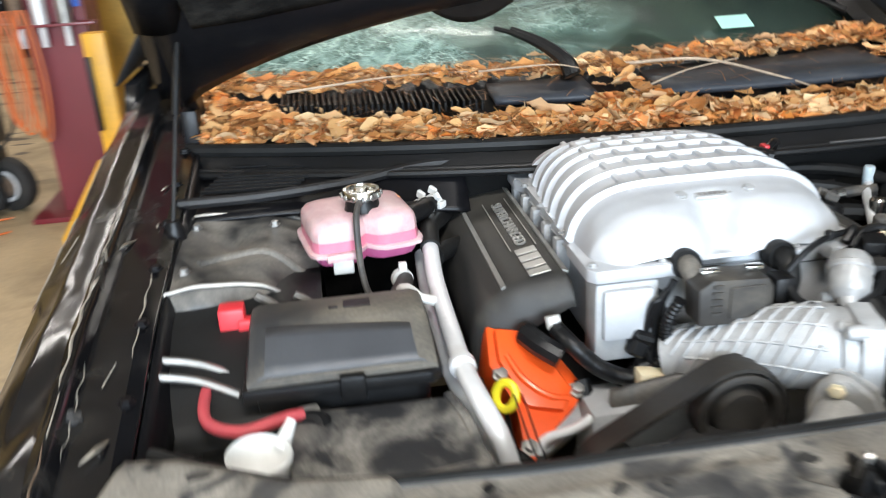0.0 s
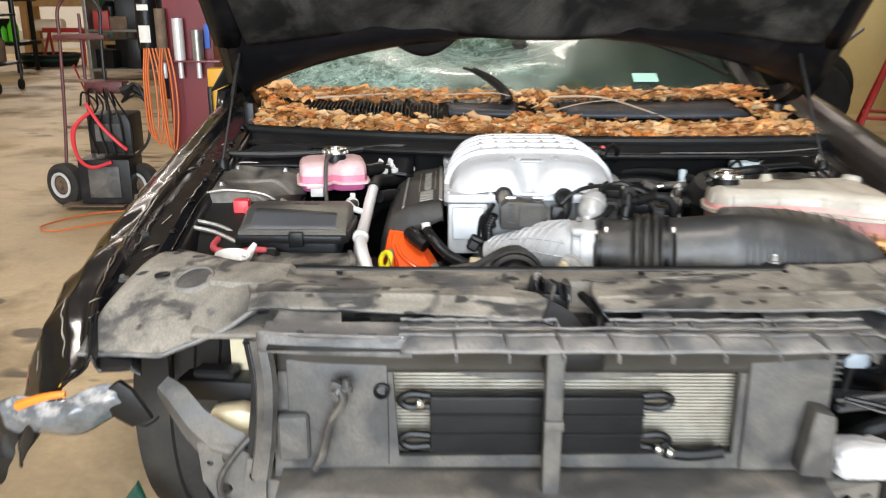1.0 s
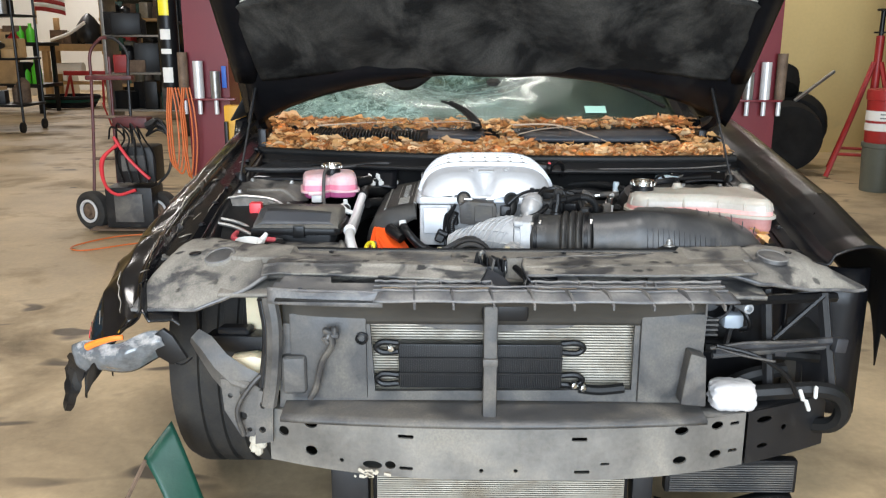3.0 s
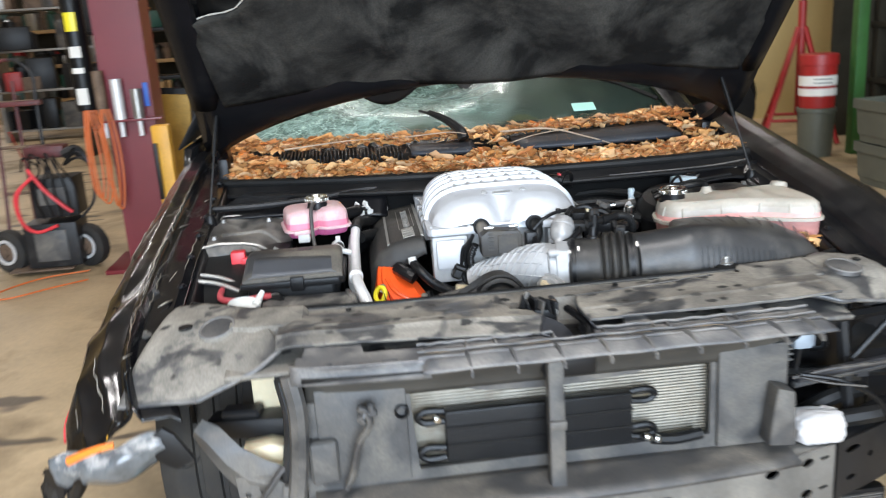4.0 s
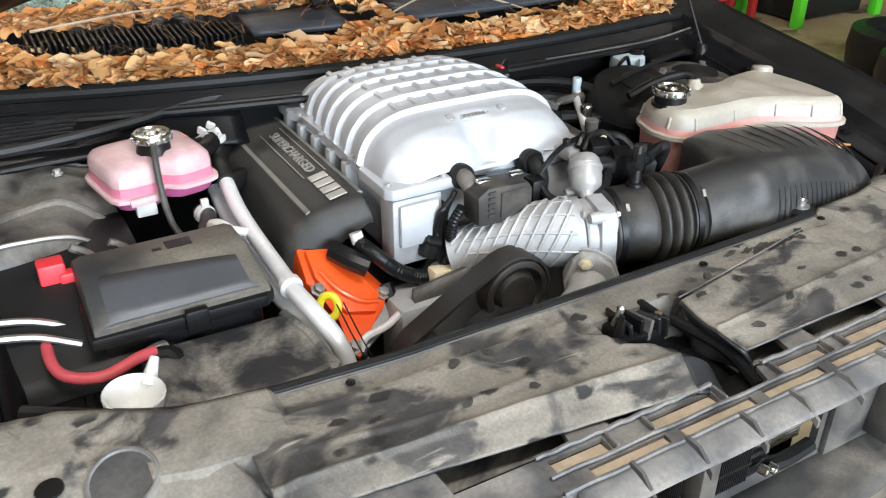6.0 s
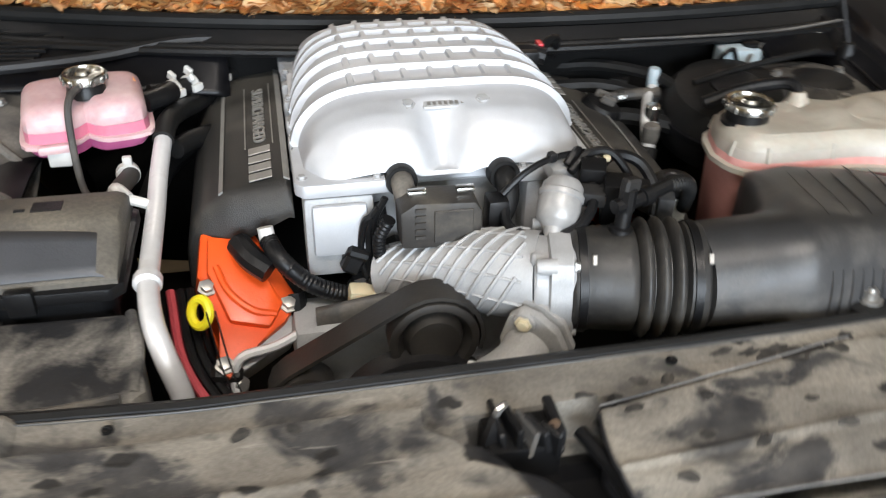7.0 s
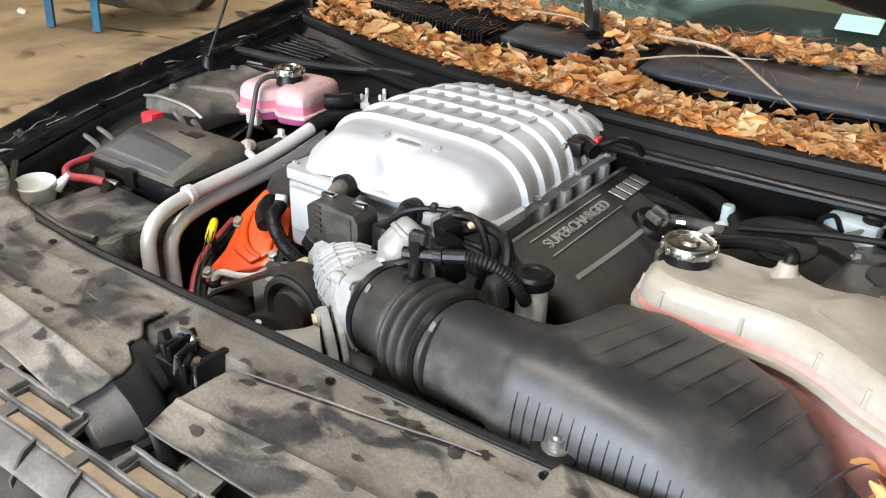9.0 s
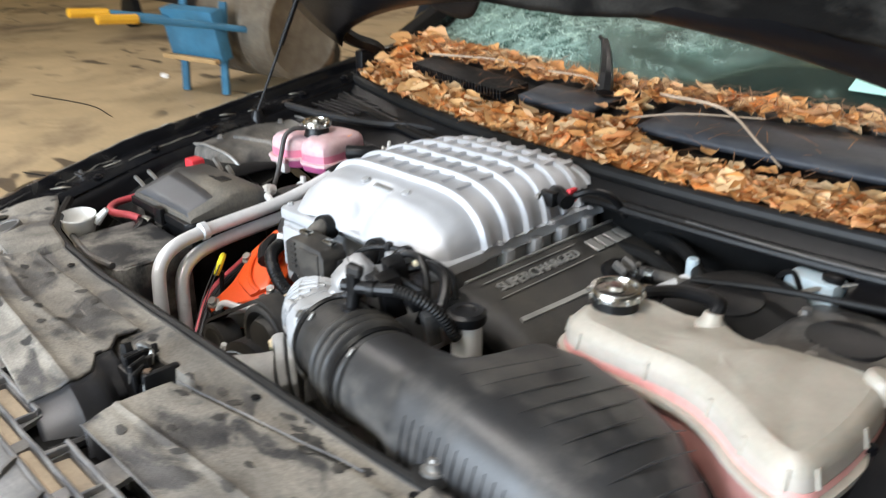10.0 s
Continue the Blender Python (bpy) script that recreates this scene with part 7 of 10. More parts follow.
# ---- left of the bay ----
# aluminium coolant lines
lines = thing("coolant_lines", "two bare aluminium coolant pipes bending down", "pipe")
for off in (0, 1):
    o = Vector((-0.008, 0.044, -0.030)) * off
    bm = B()
    pts = [Vector(p) + o for p in ((-0.350, 0.540, 0.770), (-0.354, 0.47, 0.752), (-0.354, 0.40, 0.741), (-0.354, 0.32, 0.735), (-0.353, 0.245, 0.729), (-0.345, 0.188, 0.720), (-0.333, 0.154, 0.698), (-0.322, 0.142, 0.655), (-0.314, 0.138, 0.58))]
    tube(bm, pts, 0.0122, 14)
    part("pipe", bm, M_PIPE, lines)
bm = B()
lathe(bm, (-0.354, 0.262, 0.731), (0, -1, -0.08), ((0.0125, 0), (0.0165, 0.003), (0.0165, 0.014), (0.0125, 0.017)), 14)
part("collar", bm, M_PIPE, lines)
bm = B()
tube(bm, [(-0.353, 0.402, 0.742), (-0.371, 0.406, 0.748), (-0.390, 0.410, 0.753)], 0.0068, 10)
part("branch", bm, M_WHITEP, lines)
bm = B()
tube(bm, [(-0.350, 0.535, 0.771), (-0.346, 0.575, 0.778), (-0.336, 0.63, 0.770), (-0.316, 0.69, 0.757), (-0.286, 0.742, 0.750), (-0.20, 0.80, 0.74)], 0.0150, 12)
part("hose", bm, M_RUBBER, lines)
bm = B()
tube(bm, [(-0.340, 0.565, 0.742), (-0.318, 0.60, 0.738), (-0.285, 0.64, 0.730), (-0.25, 0.70, 0.72)], 0.015, 12)
part("hose", bm, M_RUBBER, lines)
hose = thing("tank_hose", "black hose from the tank with white spring clips", "hose")
bm = B()
tube(bm, [(-0.375, 0.66, 0.790), (-0.343, 0.680, 0.784), (-0.302, 0.724, 0.779), (-0.262, 0.764, 0.773), (-0.19, 0.81, 0.76)], 0.013, 12)
part("hose", bm, M_RUBBER, hose)
for c, rz in (((-0.343, 0.680, 0.784), 40), ((-0.320, 0.706, 0.781), 45), ((-0.279, 0.748, 0.776), 50)):
    bm = B()
    m = pose(*c, 0, 0, rz)
    lathe(bm, (0, 0, 0), (1, 0, 0), ((0.0145, -0.006), (0.016, -0.006), (0.016, 0.006), (0.0145, 0.006)), 16)
    box(bm, (0.004, 0.004, 0.020), (0.007, 0.016, 0.014), 0.002, 1, (20, 0, 0))
    box(bm, (-0.006, -0.012, 0.016), (0.006, 0.012, 0.012), 0.002, 1, (-30, 0, 0))
    box(bm, (0.0, -0.017, 0.0), (0.018, 0.007, 0.012), 0.002)
    bm.transform(m)
    part("spring_clip", bm, M_WHITEP, hose, "white spring clip")

# pink coolant tank
tank = thing("coolant_tank", "translucent tank of pink coolant with metal cap", "coolant tank")
M_T = pose(-0.452, 0.585, 0.0, 0, 0, 10)


def lobed(z, sx, sy, n=48):
    out = []
    for i in range(n):
        an = 2 * math.pi * i / n
        c, s = math.cos(an), math.sin(an)
        r = 1.0 / (abs(c) ** 7 + abs(s) ** 7) ** (1 / 7)
        pinch = 1 - 0.30 * math.exp(-(c / 0.13) ** 2) * (1 if s < 0 else 0.35)
        dip = (0.010 if z > 0.815 else 0.005 if z > 0.805 else 0.0) * math.exp(-(c / 0.26) ** 2) * max(0.0, -s)
        out.append(M_T @ Vector((0.91 * sx * r * c, 0.91 * sy * r * s * pinch, z - dip)))
    return out


bm = B()
loft(bm, [lobed(0.803, 0.087, 0.074), lobed(0.812, 0.087, 0.074), lobed(0.822, 0.085, 0.072), lobed(0.829, 0.079, 0.066), lobed(0.833, 0.068, 0.056), lobed(0.8345, 0.045, 0.036)])
part("upper_shell", bm, M_PINKTOP, tank, "pale pink upper shell")
bm = B()
loft(bm, [lobed(0.787, 0.088, 0.075), lobed(0.803, 0.0875, 0.0745)], caps=False)
part("liquid_band", bm, M_PINKMID, tank, "pink coolant showing through")
bm = B()
loft(bm, [lobed(0.781, 0.093, 0.080), lobed(0.782, 0.095, 0.082), lobed(0.787, 0.095, 0.082), lobed(0.788, 0.093, 0.080)])
part("seam", bm, M_PINKTOP, tank)
bm = B()
loft(bm, [lobed(0.763, 0.066, 0.058), lobed(0.766, 0.079, 0.069), lobed(0.771, 0.083, 0.072), lobed(0.781, 0.085, 0.074)])
part("lower_shell", bm, M_PINKLOW, tank, "magenta lower shell")
bm = B()
box(bm, (-0.482, 0.511, 0.782), (0.045, 0.02, 0.012), 0.004, 2, (0, 0, 10))
part("mount_lug", bm, M_PINKTOP, tank)
bm = B()
box(bm, (-0.48, 0.514, 0.766), (0.03, 0.015, 0.022), 0.003)
part("mount_clip", bm, M_WHITEP, tank)
bm = B()
lathe(bm, (-0.443, 0.578, 0.828), (0, 0, 1), ((0.028, 0), (0.026, 0.004), (0.024, 0.016), (0.027, 0.018)), 24)
part("neck", bm, M_BLACKCLEAN, tank)


def pressure_cap(c, parent, r=0.0285):
    bm = B()
    lathe(bm, c, (0, 0, 1), ((r * 0.92, -0.001), (r, 0.001), (r, 0.010), (r * 0.94, 0.013), (r * 0.80, 0.0135), (r * 0.76, 0.010), (r * 0.4, 0.011), (r * 0.32, 0.015), (r * 0.1, 0.0155)), 32)
    cap = part("cap", bm, M_CHROME, parent, "bright metal pressure cap")
    for k in range(12):
        an = 2 * math.pi * k / 12
        bm = B()
        box(bm, (0, 0, 0), (0.006, 0.005, 0.009), 0.0015, 1)
        bm.transform(Matrix.Translation(Vector(c) + Vector((r * math.cos(an), r * math.sin(an), 0.005))) @ pose(0, 0, 0, 0, 0, math.degrees(an)))
        part("grip", bm, M_CHROME, cap)


pressure_cap((-0.443, 0.578, 0.846), tank)
bm = B()
box(bm, (-0.405, 0.615, 0.829), (0.04, 0.022, 0.002), 0.0008, 1, (0, 0, 20))
part("label", bm, mat("orange_label", (0.85, 0.36, 0.12), 0.5, var=0.1), tank, "orange label")
bm = B()
tube(bm, [(-0.375, 0.60, 0.80), (-0.352, 0.62, 0.80), (-0.34, 0.64, 0.80)], 0.015, 12)
part("outlet", bm, M_BLACKCLEAN, tank)
oh = thing("overflow_hose", "thin black overflow hose from the tank neck", "hose")
bm = B()
tube(bm, [(-0.447, 0.552, 0.846), (-0.452, 0.528, 0.848), (-0.456, 0.508, 0.836), (-0.457, 0.496, 0.800), (-0.455, 0.482, 0.762), (-0.447, 0.462, 0.737), (-0.425, 0.432, 0.735), (-0.400, 0.414, 0.748)], 0.0048, 10)
part("hose", bm, M_HOSE, oh)
bm = B()
tube(bm, [(-0.40, 0.525, 0.735), (-0.395, 0.495, 0.74), (-0.41, 0.455, 0.735), (-0.415, 0.435, 0.715)], 0.0125, 12)
part("stub_hose", bm, M_HOSE, oh)
bm = B()
lathe(bm, (-0.398, 0.503, 0.74), (0.2, -1, 0), ((0.0135, -0.005), (0.016, -0.005), (0.016, 0.005), (0.0135, 0.005)), 14)
box(bm, (-0.396, 0.503, 0.76), (0.012, 0.008, 0.012), 0.002)
part("spring_clip", bm, M_WHITEP, oh)
bm = B()
tube(bm, [(-0.388, 0.408, 0.752), (-0.398, 0.418, 0.758), (-0.404, 0.435, 0.752)], 0.0105, 10)
part("spring_clip", bm, M_WHITEP, oh)

# strut towers
tw = thing("strut_tower", "dusty pressed-steel strut tower and apron", "strut tower", "strut towers")


def apron(u, v):
    x, y = lerp(-0.738, -0.515, u), lerp(0.425 + 0.03 * u, 0.715, v)
    z = 0.772 + 0.022 * ease(v * 1.6) - 0.045 * ease((u - 0.62) / 0.38) * (1 - 0.4 * v)
    z -= 0.020 * math.exp(-((x + 0.635) / 0.045) ** 2 - ((y - 0.615) / 0.06) ** 2)
    z += 0.010 * math.sin(u * 5 + v * 3) * (1 - v) + 0.003 * noise.noise(Vector((x * 22, y * 22, 6)))
    if v < 0.06:
        z -= 0.03 * (1 - v / 0.06)
    return Vector((x, y, z))


bm = B()
sheet(bm, apron, 40, 44)
part("apron", bm, M_TOWER, tw, "", 0.004)
bm = B()
tube(bm, [apron(k / 14, 0.07) + Vector((0, -0.002, 0.002)) for k in range(15)] + [Vector((-0.505, 0.42, 0.715))], 0.0038, 6, 2)
part("bright_flange", bm, M_STEEL, tw)
bm = B()
tube(bm, [apron(k / 10, 0.97) + Vector((0, 0, 0.003)) for k in range(11)] + [Vector((-0.50, 0.675, 0.76))], 0.0032, 6, 2)
part("bright_flange", bm, M_STEEL, tw)
bm = B()
tube(bm, [apron(lerp(0.25, 0.9, k / 8), 0.32 + 0.14 * math.sin(k / 8 * 3.1)) for k in range(9)], 0.007, 8, 3)
part("pressed_ridge", bm, M_TOWER, tw)
for x, y in ((-0.70, 0.66), (-0.58, 0.66), (-0.70, 0.50)):
    bolt((x, y, apron((x + 0.738) / 0.223, (y - 0.43) / 0.285).z - 0.001), (0, 0, 1), 0.006, tw, M_STEEL, 0.008)
for k in range(2):
    bm = B()
    tube(bm, [(-0.60 + 0.05 * k, 0.425, 0.775 - 0.006 * k), (-0.575 + 0.045 * k, 0.424, 0.755), (-0.55 + 0.045 * k, 0.424, 0.72)], 0.006, 6)
    part("apron_rib", bm, M_TOWER, tw)
bm = B()
sheet(bm, lambda u, v: (lerp(-0.738, -0.50, u), 0.427 + 0.03 * u + 0.008 * math.sin(u * 14) * v, lerp(0.752 - 0.03 * u, 0.60, v)), 20, 6)
part("apron_face", bm, M_TOWER, tw, "", 0.004)
tw = thing("strut_tower", "dusty pressed-steel strut tower", "strut tower", "strut towers")
x0, yc = 0.645, 0.53


def tower(u, v):
    an = 2 * math.pi * u
    r = steps(((0.0, 0.0), (0.35, 0.07), (0.6, 0.105), (0.8, 0.125), (1.0, 0.15)), v)
    z = steps(((0.0, 0.797), (0.35, 0.796), (0.6, 0.784), (0.8, 0.745), (1.0, 0.55)), v)
    return Vector((x0 + r * math.cos(an) * 0.8, yc + 1.3 * r * math.sin(an), z + 0.008 * math.sin(3 * an) * v + 0.003 * noise.noise(Vector((u * 30, v * 9, 2)))))


bm = B()
sheet(bm, tower, 44, 20)
part("tower", bm, M_TOWER, tw)
bm = B()
lathe(bm, (x0 + 0.01, yc + 0.01, 0.792), (0, 0, 1), ((0.05, 0), (0.047, 0.006), (0.03, 0.009), (0.012, 0.0092)), 24)
part("mount_cap", bm, M_BLACKP, tw)
for k in range(3):
    an = 2 * math.pi * k / 3 + 0.5
    bolt((x0 + 0.062 * math.cos(an), yc + 0.07 * math.sin(an), 0.795), (0, 0, 1), 0.007, tw, M_STEEL, 0.01)
bm = B()
tube(bm, [(0.53, 0.56, 0.785), (0.575, 0.625, 0.806), (0.63, 0.665, 0.815), (0.73, 0.675, 0.822)], 0.0035, 6)
part("bright_flange", bm, M_STEEL, tw)
bm = B()
sheet(bm, lambda u, v: (lerp(-0.735, -0.65, u), lerp(0.36, 0.45, v), 0.735 - 0.03 * u + 0.02 * v), 6, 6)
tagged(link_mesh("wing_bracket", bm, M_TOWER), "dusty bracket between wing and fuse box", "bracket")
for y, z in ((0.33, 0.748), (0.30, 0.742)):
    bm = B()
    tube(bm, [(-0.735, y, z), (-0.67, y - 0.005, z - 0.012), (-0.62, y - 0.02, z - 0.03)], 0.005, 6)
    tagged(link_mesh("bright_bracket_edge", bm, M_STEEL), "bare metal bracket edge", "bracket")

# fuse box
fb = thing("fuse_box", "dusty black fuse box with a clipped lid", "fuse box")
bm = B()
prism(bm, [(-0.598, 0.255), (-0.405, 0.250), (-0.392, 0.262), (-0.388, 0.40), (-0.40, 0.412), (-0.59, 0.412), (-0.602, 0.40)], 0.58, 0.724, 0.008)
part("body", bm, M_BLACKCLEAN, fb)
bm = B()
prof = ((0.246, 0.736), (0.246, 0.744), (0.252, 0.750), (0.325, 0.773), (0.335, 0.776), (0.395, 0.773), (0.408, 0.766), (0.414, 0.754), (0.414, 0.736))
rings = []
for x, k in ((-0.606, 0.0), (-0.603, 0.6), (-0.594, 1.0), (-0.398, 1.0), (-0.388, 0.6), (-0.384, 0.0)):
    rings.append([(x, y, 0.736 + (z - 0.736) * (0.70 + 0.30 * k)) for y, z in prof])
loft(bm, rings)
lidf = part("lid", bm, M_FUSE, fb)
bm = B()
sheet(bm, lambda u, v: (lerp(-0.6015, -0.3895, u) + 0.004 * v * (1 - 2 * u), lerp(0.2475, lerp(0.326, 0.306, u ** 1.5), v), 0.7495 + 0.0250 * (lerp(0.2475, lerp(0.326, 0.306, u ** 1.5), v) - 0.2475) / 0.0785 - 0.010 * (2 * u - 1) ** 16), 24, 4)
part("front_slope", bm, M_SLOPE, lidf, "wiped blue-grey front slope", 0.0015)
bm = B()
prism(bm, [(-0.612, 0.240), (-0.392, 0.236), (-0.378, 0.25), (-0.376, 0.41), (-0.39, 0.42), (-0.60, 0.42), (-0.612, 0.41)], 0.720, 0.737, 0.004)
part("rim", bm, M_BLACKCLEAN, fb)
bm = B()
box(bm, (-0.485, 0.236, 0.730), (0.03, 0.012, 0.032), 0.004)
part("latch_clip", bm, M_BLACKCLEAN, fb)
bm = B()
box(bm, (-0.47, 0.365, 0.7755), (0.034, 0.022, 0.001))
box(bm, (-0.50, 0.36, 0.7755), (0.012, 0.006, 0.001))
part("moulded_mark", bm, M_BLACKP, lidf)
bm = B()
box(bm, (-0.630, 0.395, 0.752), (0.034, 0.03, 0.05), 0.005)
box(bm, (-0.608, 0.385, 0.752), (0.03, 0.018, 0.02), 0.004)
rt = tagged(link_mesh("positive_terminal", bm, M_RED), "red plastic battery terminal cover", "terminal cover")
rcab = thing("battery_cable", "dusty red battery cable looping to the battery", "cable")
bm = B()
tube(bm, [(-0.632, 0.385, 0.722), (-0.648, 0.35, 0.716), (-0.660, 0.29, 0.714), (-0.652, 0.225, 0.714), (-0.612, 0.197, 0.714), (-0.565, 0.214, 0.714), (-0.545, 0.222, 0.711)], 0.0072, 12)
part("cable", bm, M_REDC, rcab)
bm = B()
tube(bm, [(-0.549, 0.229, 0.702), (-0.54, 0.232, 0.702), (-0.53, 0.236, 0.70)], 0.012, 10)
part("lug", bm, M_STEEL, rcab)
bm = B()
tube(bm, [(-0.55, 0.225, 0.70), (-0.525, 0.215, 0.70), (-0.522, 0.185, 0.68), (-0.53, 0.15, 0.62)], 0.013, 10)
part("boot", bm, M_BLACKCLEAN, rcab)
rw = thing("loose_wires", "thin red wires behind the coolant pipes", "wire")
for k in range(3):
    bm = B()
    tube(bm, [(-0.345 + 0.012 * k, 0.33, 0.66), (-0.33 + 0.012 * k, 0.24, 0.62), (-0.29 + 0.015 * k, 0.18, 0.57)], 0.006, 8)
    part("wire", bm, M_REDC if k == 0 else M_BLACKCLEAN, rw)

# battery cover
bt = thing("battery_cover", "scuffed dusty black battery cover", "battery cover")
bm = B()
prism(bm, [(-0.56, 0.105), (-0.52, 0.085), (-0.36, 0.085), (-0.345, 0.10), (-0.372, 0.235), (-0.545, 0.240), (-0.565, 0.230)], 0.55, 0.706, 0.014)
part("cover", bm, M_BATT, bt)
bm = B()
tube(bm, [(-0.565, 0.10, 0.703), (-0.45, 0.082, 0.706), (-0.37, 0.088, 0.708)], 0.006, 8)
part("edge_trim", bm, M_GREYP, bt)
bm = B()
tube(bm, [(-0.36, 0.10, 0.700), (-0.362, 0.17, 0.703), (-0.375, 0.234, 0.702)], 0.007, 8)
part("edge_trim", bm, M_BATT, bt)

# washer filler
fn = thing("washer_filler", "white washer filler neck with open funnel mouth", "filler neck")
bm = B()
lathe(bm, (-0.590, 0.125, 0.700), (0.08, -0.05, 1), ((0.014, -0.06), (0.018, -0.02), (0.031, 0.010), (0.0345, 0.032), (0.0330, 0.034), (0.027, 0.016), (0.012, 0.004)), 28)
part("funnel", bm, M_WHITEP, fn)
bm = B()
tube(bm, [(-0.568, 0.148, 0.718), (-0.560, 0.158, 0.731), (-0.553, 0.166, 0.742)], lambda t: 0.010 - 0.005 * t, 10)
part("spout", bm, M_WHITEP, fn)

# ---- right of the bay ----
# intake hose and air box
ai = thing("air_intake", "black ribbed air intake hose and air box", "air intake")
c0 = Vector((0.1225, 0.179, 0.730))
axd = ax
bm = B()
prof = [(0.0585, -0.004), (0.061, 0.0), (0.061, 0.016), (0.0595, 0.019), (0.0605, 0.040), (0.062, 0.058), (0.0615, 0.066)]
for k in range(3):
    s = 0.072 + 0.0175 * k
    prof += [(0.0560, s - 0.003), (0.0650, s), (0.0690, s + 0.003), (0.0700, s + 0.0055), (0.0690, s + 0.008), (0.0650, s + 0.011), (0.0560, s + 0.0135)]
prof += [(0.060, 0.122), (0.064, 0.124), (0.064, 0.142), (0.062, 0.145)]
lathe(bm, c0, axd, prof, 48)
bel = part("bellows", bm, M_INTAKE, ai, "black rubber bellows", 0, 60)
for s in (0.003, 0.127):
    bm = B()
    r = 0.0612 if s < 0.01 else 0.0642
    lathe(bm, c0, axd, ((r, s), (r + 0.0018, s + 0.0005), (r + 0.0018, s + 0.0095), (r, s + 0.010)), 48)
    cl_ = part("hose_clamp", bm, M_BLACKCLEAN, bel)
    a, b = basis(axd)
    up_ = Vector((0, -0.62, 0.78))
    bm = B()
    box(bm, (0, 0, 0), (0.006, 0.012, 0.004), 0.001, 1)
    bm.transform(Matrix.Translation(c0 + axd * (s + 0.005) + up_ * (r + 0.0022)) @ pose(0, 0, 0, 51, 0, -13))
    part("clamp_screw", bm, M_STEEL, cl_)
p = c0 + axd * 0.05 + Vector((0, 0.005, 0.060))
bm = B()
lathe(bm, p - Vector((0, 0, 0.01)), (0.1, 0.1, 1), ((0.014, 0), (0.014, 0.014), (0.009, 0.016), (0.009, 0.04)), 14)
stub = part("breather_stub", bm, M_BLACKCLEAN, ai)
bm = B()
tube(bm, [p + Vector((-0.012, -0.002, 0.032)), p + Vector((0.03, 0.012, 0.036)), p + Vector((0.062, 0.024, 0.040))], 0.0085, 10)
lathe(bm, p + Vector((0.004, 0.003, 0.026)), (0, 0, 1), ((0.010, 0), (0.010, 0.026), (0.007, 0.028)), 10)
lathe(bm, p + Vector((0.024, 0.010, 0.035)), (1, 0.35, 0.1), ((0.0085, 0), (0.0112, 0.001), (0.0112, 0.012), (0.0085, 0.013)), 14)
part("tee_fitting", bm, M_BLACKCLEAN, stub)
bm = B()
box(bm, p + Vector((0.006, 0.004, 0.056)), (0.022, 0.014, 0.016), 0.003, 1, (0, 8, 20))
part("vent_plug", bm, M_BLACKP, stub)
bm = B()
tube(bm, [p + Vector((0.060, 0.023, 0.040)), p + Vector((0.088, 0.036, 0.034)), p + Vector((0.108, 0.055, 0.012)), p + Vector((0.116, 0.075, -0.025))], 0.0085, 12, 6, 0.0012, 0.005)
part("breather_hose", bm, M_RUBBER, stub)


def tube_ring(y, z, r):
    return [(y + r * math.cos(radians(an)), z + r * math.sin(radians(an))) for an in (250, 210, 175, 135, 100, 60, 25, 340, 290)]


# sections of the air box from the hose end to the far end: front foot, front face, rounded ridge, sloping top, back edge, back foot
AIR = ((0.255, tube_ring(0.148, 0.737, 0.0625)),
       (0.335, tube_ring(0.138, 0.745, 0.0635)),
       (0.362, [(0.112, 0.670), (0.072, 0.705), (0.070, 0.755), (0.092, 0.802), (0.135, 0.812), (0.185, 0.794), (0.205, 0.772), (0.20, 0.72), (0.16, 0.68)]),
       (0.392, [(0.085, 0.62), (0.068, 0.69), (0.070, 0.755), (0.094, 0.802), (0.135, 0.812), (0.22, 0.800), (0.292, 0.784), (0.302, 0.74), (0.29, 0.64)]),
       (0.45, [(0.070, 0.61), (0.066, 0.69), (0.070, 0.752), (0.094, 0.796), (0.135, 0.808), (0.22, 0.800), (0.300, 0.784), (0.310, 0.74), (0.30, 0.62)]),
       (0.53, [(0.068, 0.60), (0.066, 0.68), (0.072, 0.736), (0.094, 0.780), (0.135, 0.797), (0.21, 0.796), (0.283, 0.782), (0.294, 0.74), (0.29, 0.62)]),
       (0.60, [(0.070, 0.60), (0.070, 0.67), (0.076, 0.716), (0.098, 0.756), (0.135, 0.777), (0.20, 0.783), (0.258, 0.772), (0.270, 0.73), (0.265, 0.62)]),
       (0.655, [(0.078, 0.60), (0.078, 0.66), (0.085, 0.692), (0.104, 0.726), (0.138, 0.748), (0.185, 0.756), (0.225, 0.746), (0.236, 0.71), (0.23, 0.62)]),
       (0.690, [(0.10, 0.61), (0.10, 0.65), (0.106, 0.672), (0.12, 0.698), (0.145, 0.714), (0.172, 0.718), (0.19, 0.710), (0.197, 0.69), (0.19, 0.62)]),
       (0.704, [(0.13, 0.62), (0.13, 0.64), (0.133, 0.655), (0.14, 0.668), (0.15, 0.674), (0.158, 0.675), (0.164, 0.672), (0.166, 0.66), (0.165, 0.63)]))


def air_ring(s):
    """A section of the air box; s from 0 at the hose to 1."""
    x = lerp(AIR[0][0], AIR[-1][0], s)
    pts = [Vector((x, steps([(xx, r[i][0]) for xx, r in AIR], x), steps([(xx, r[i][1]) for xx, r in AIR], x))) for i in range(9)]
    return smooth_path(pts + pts[:1], 5)[:-1]


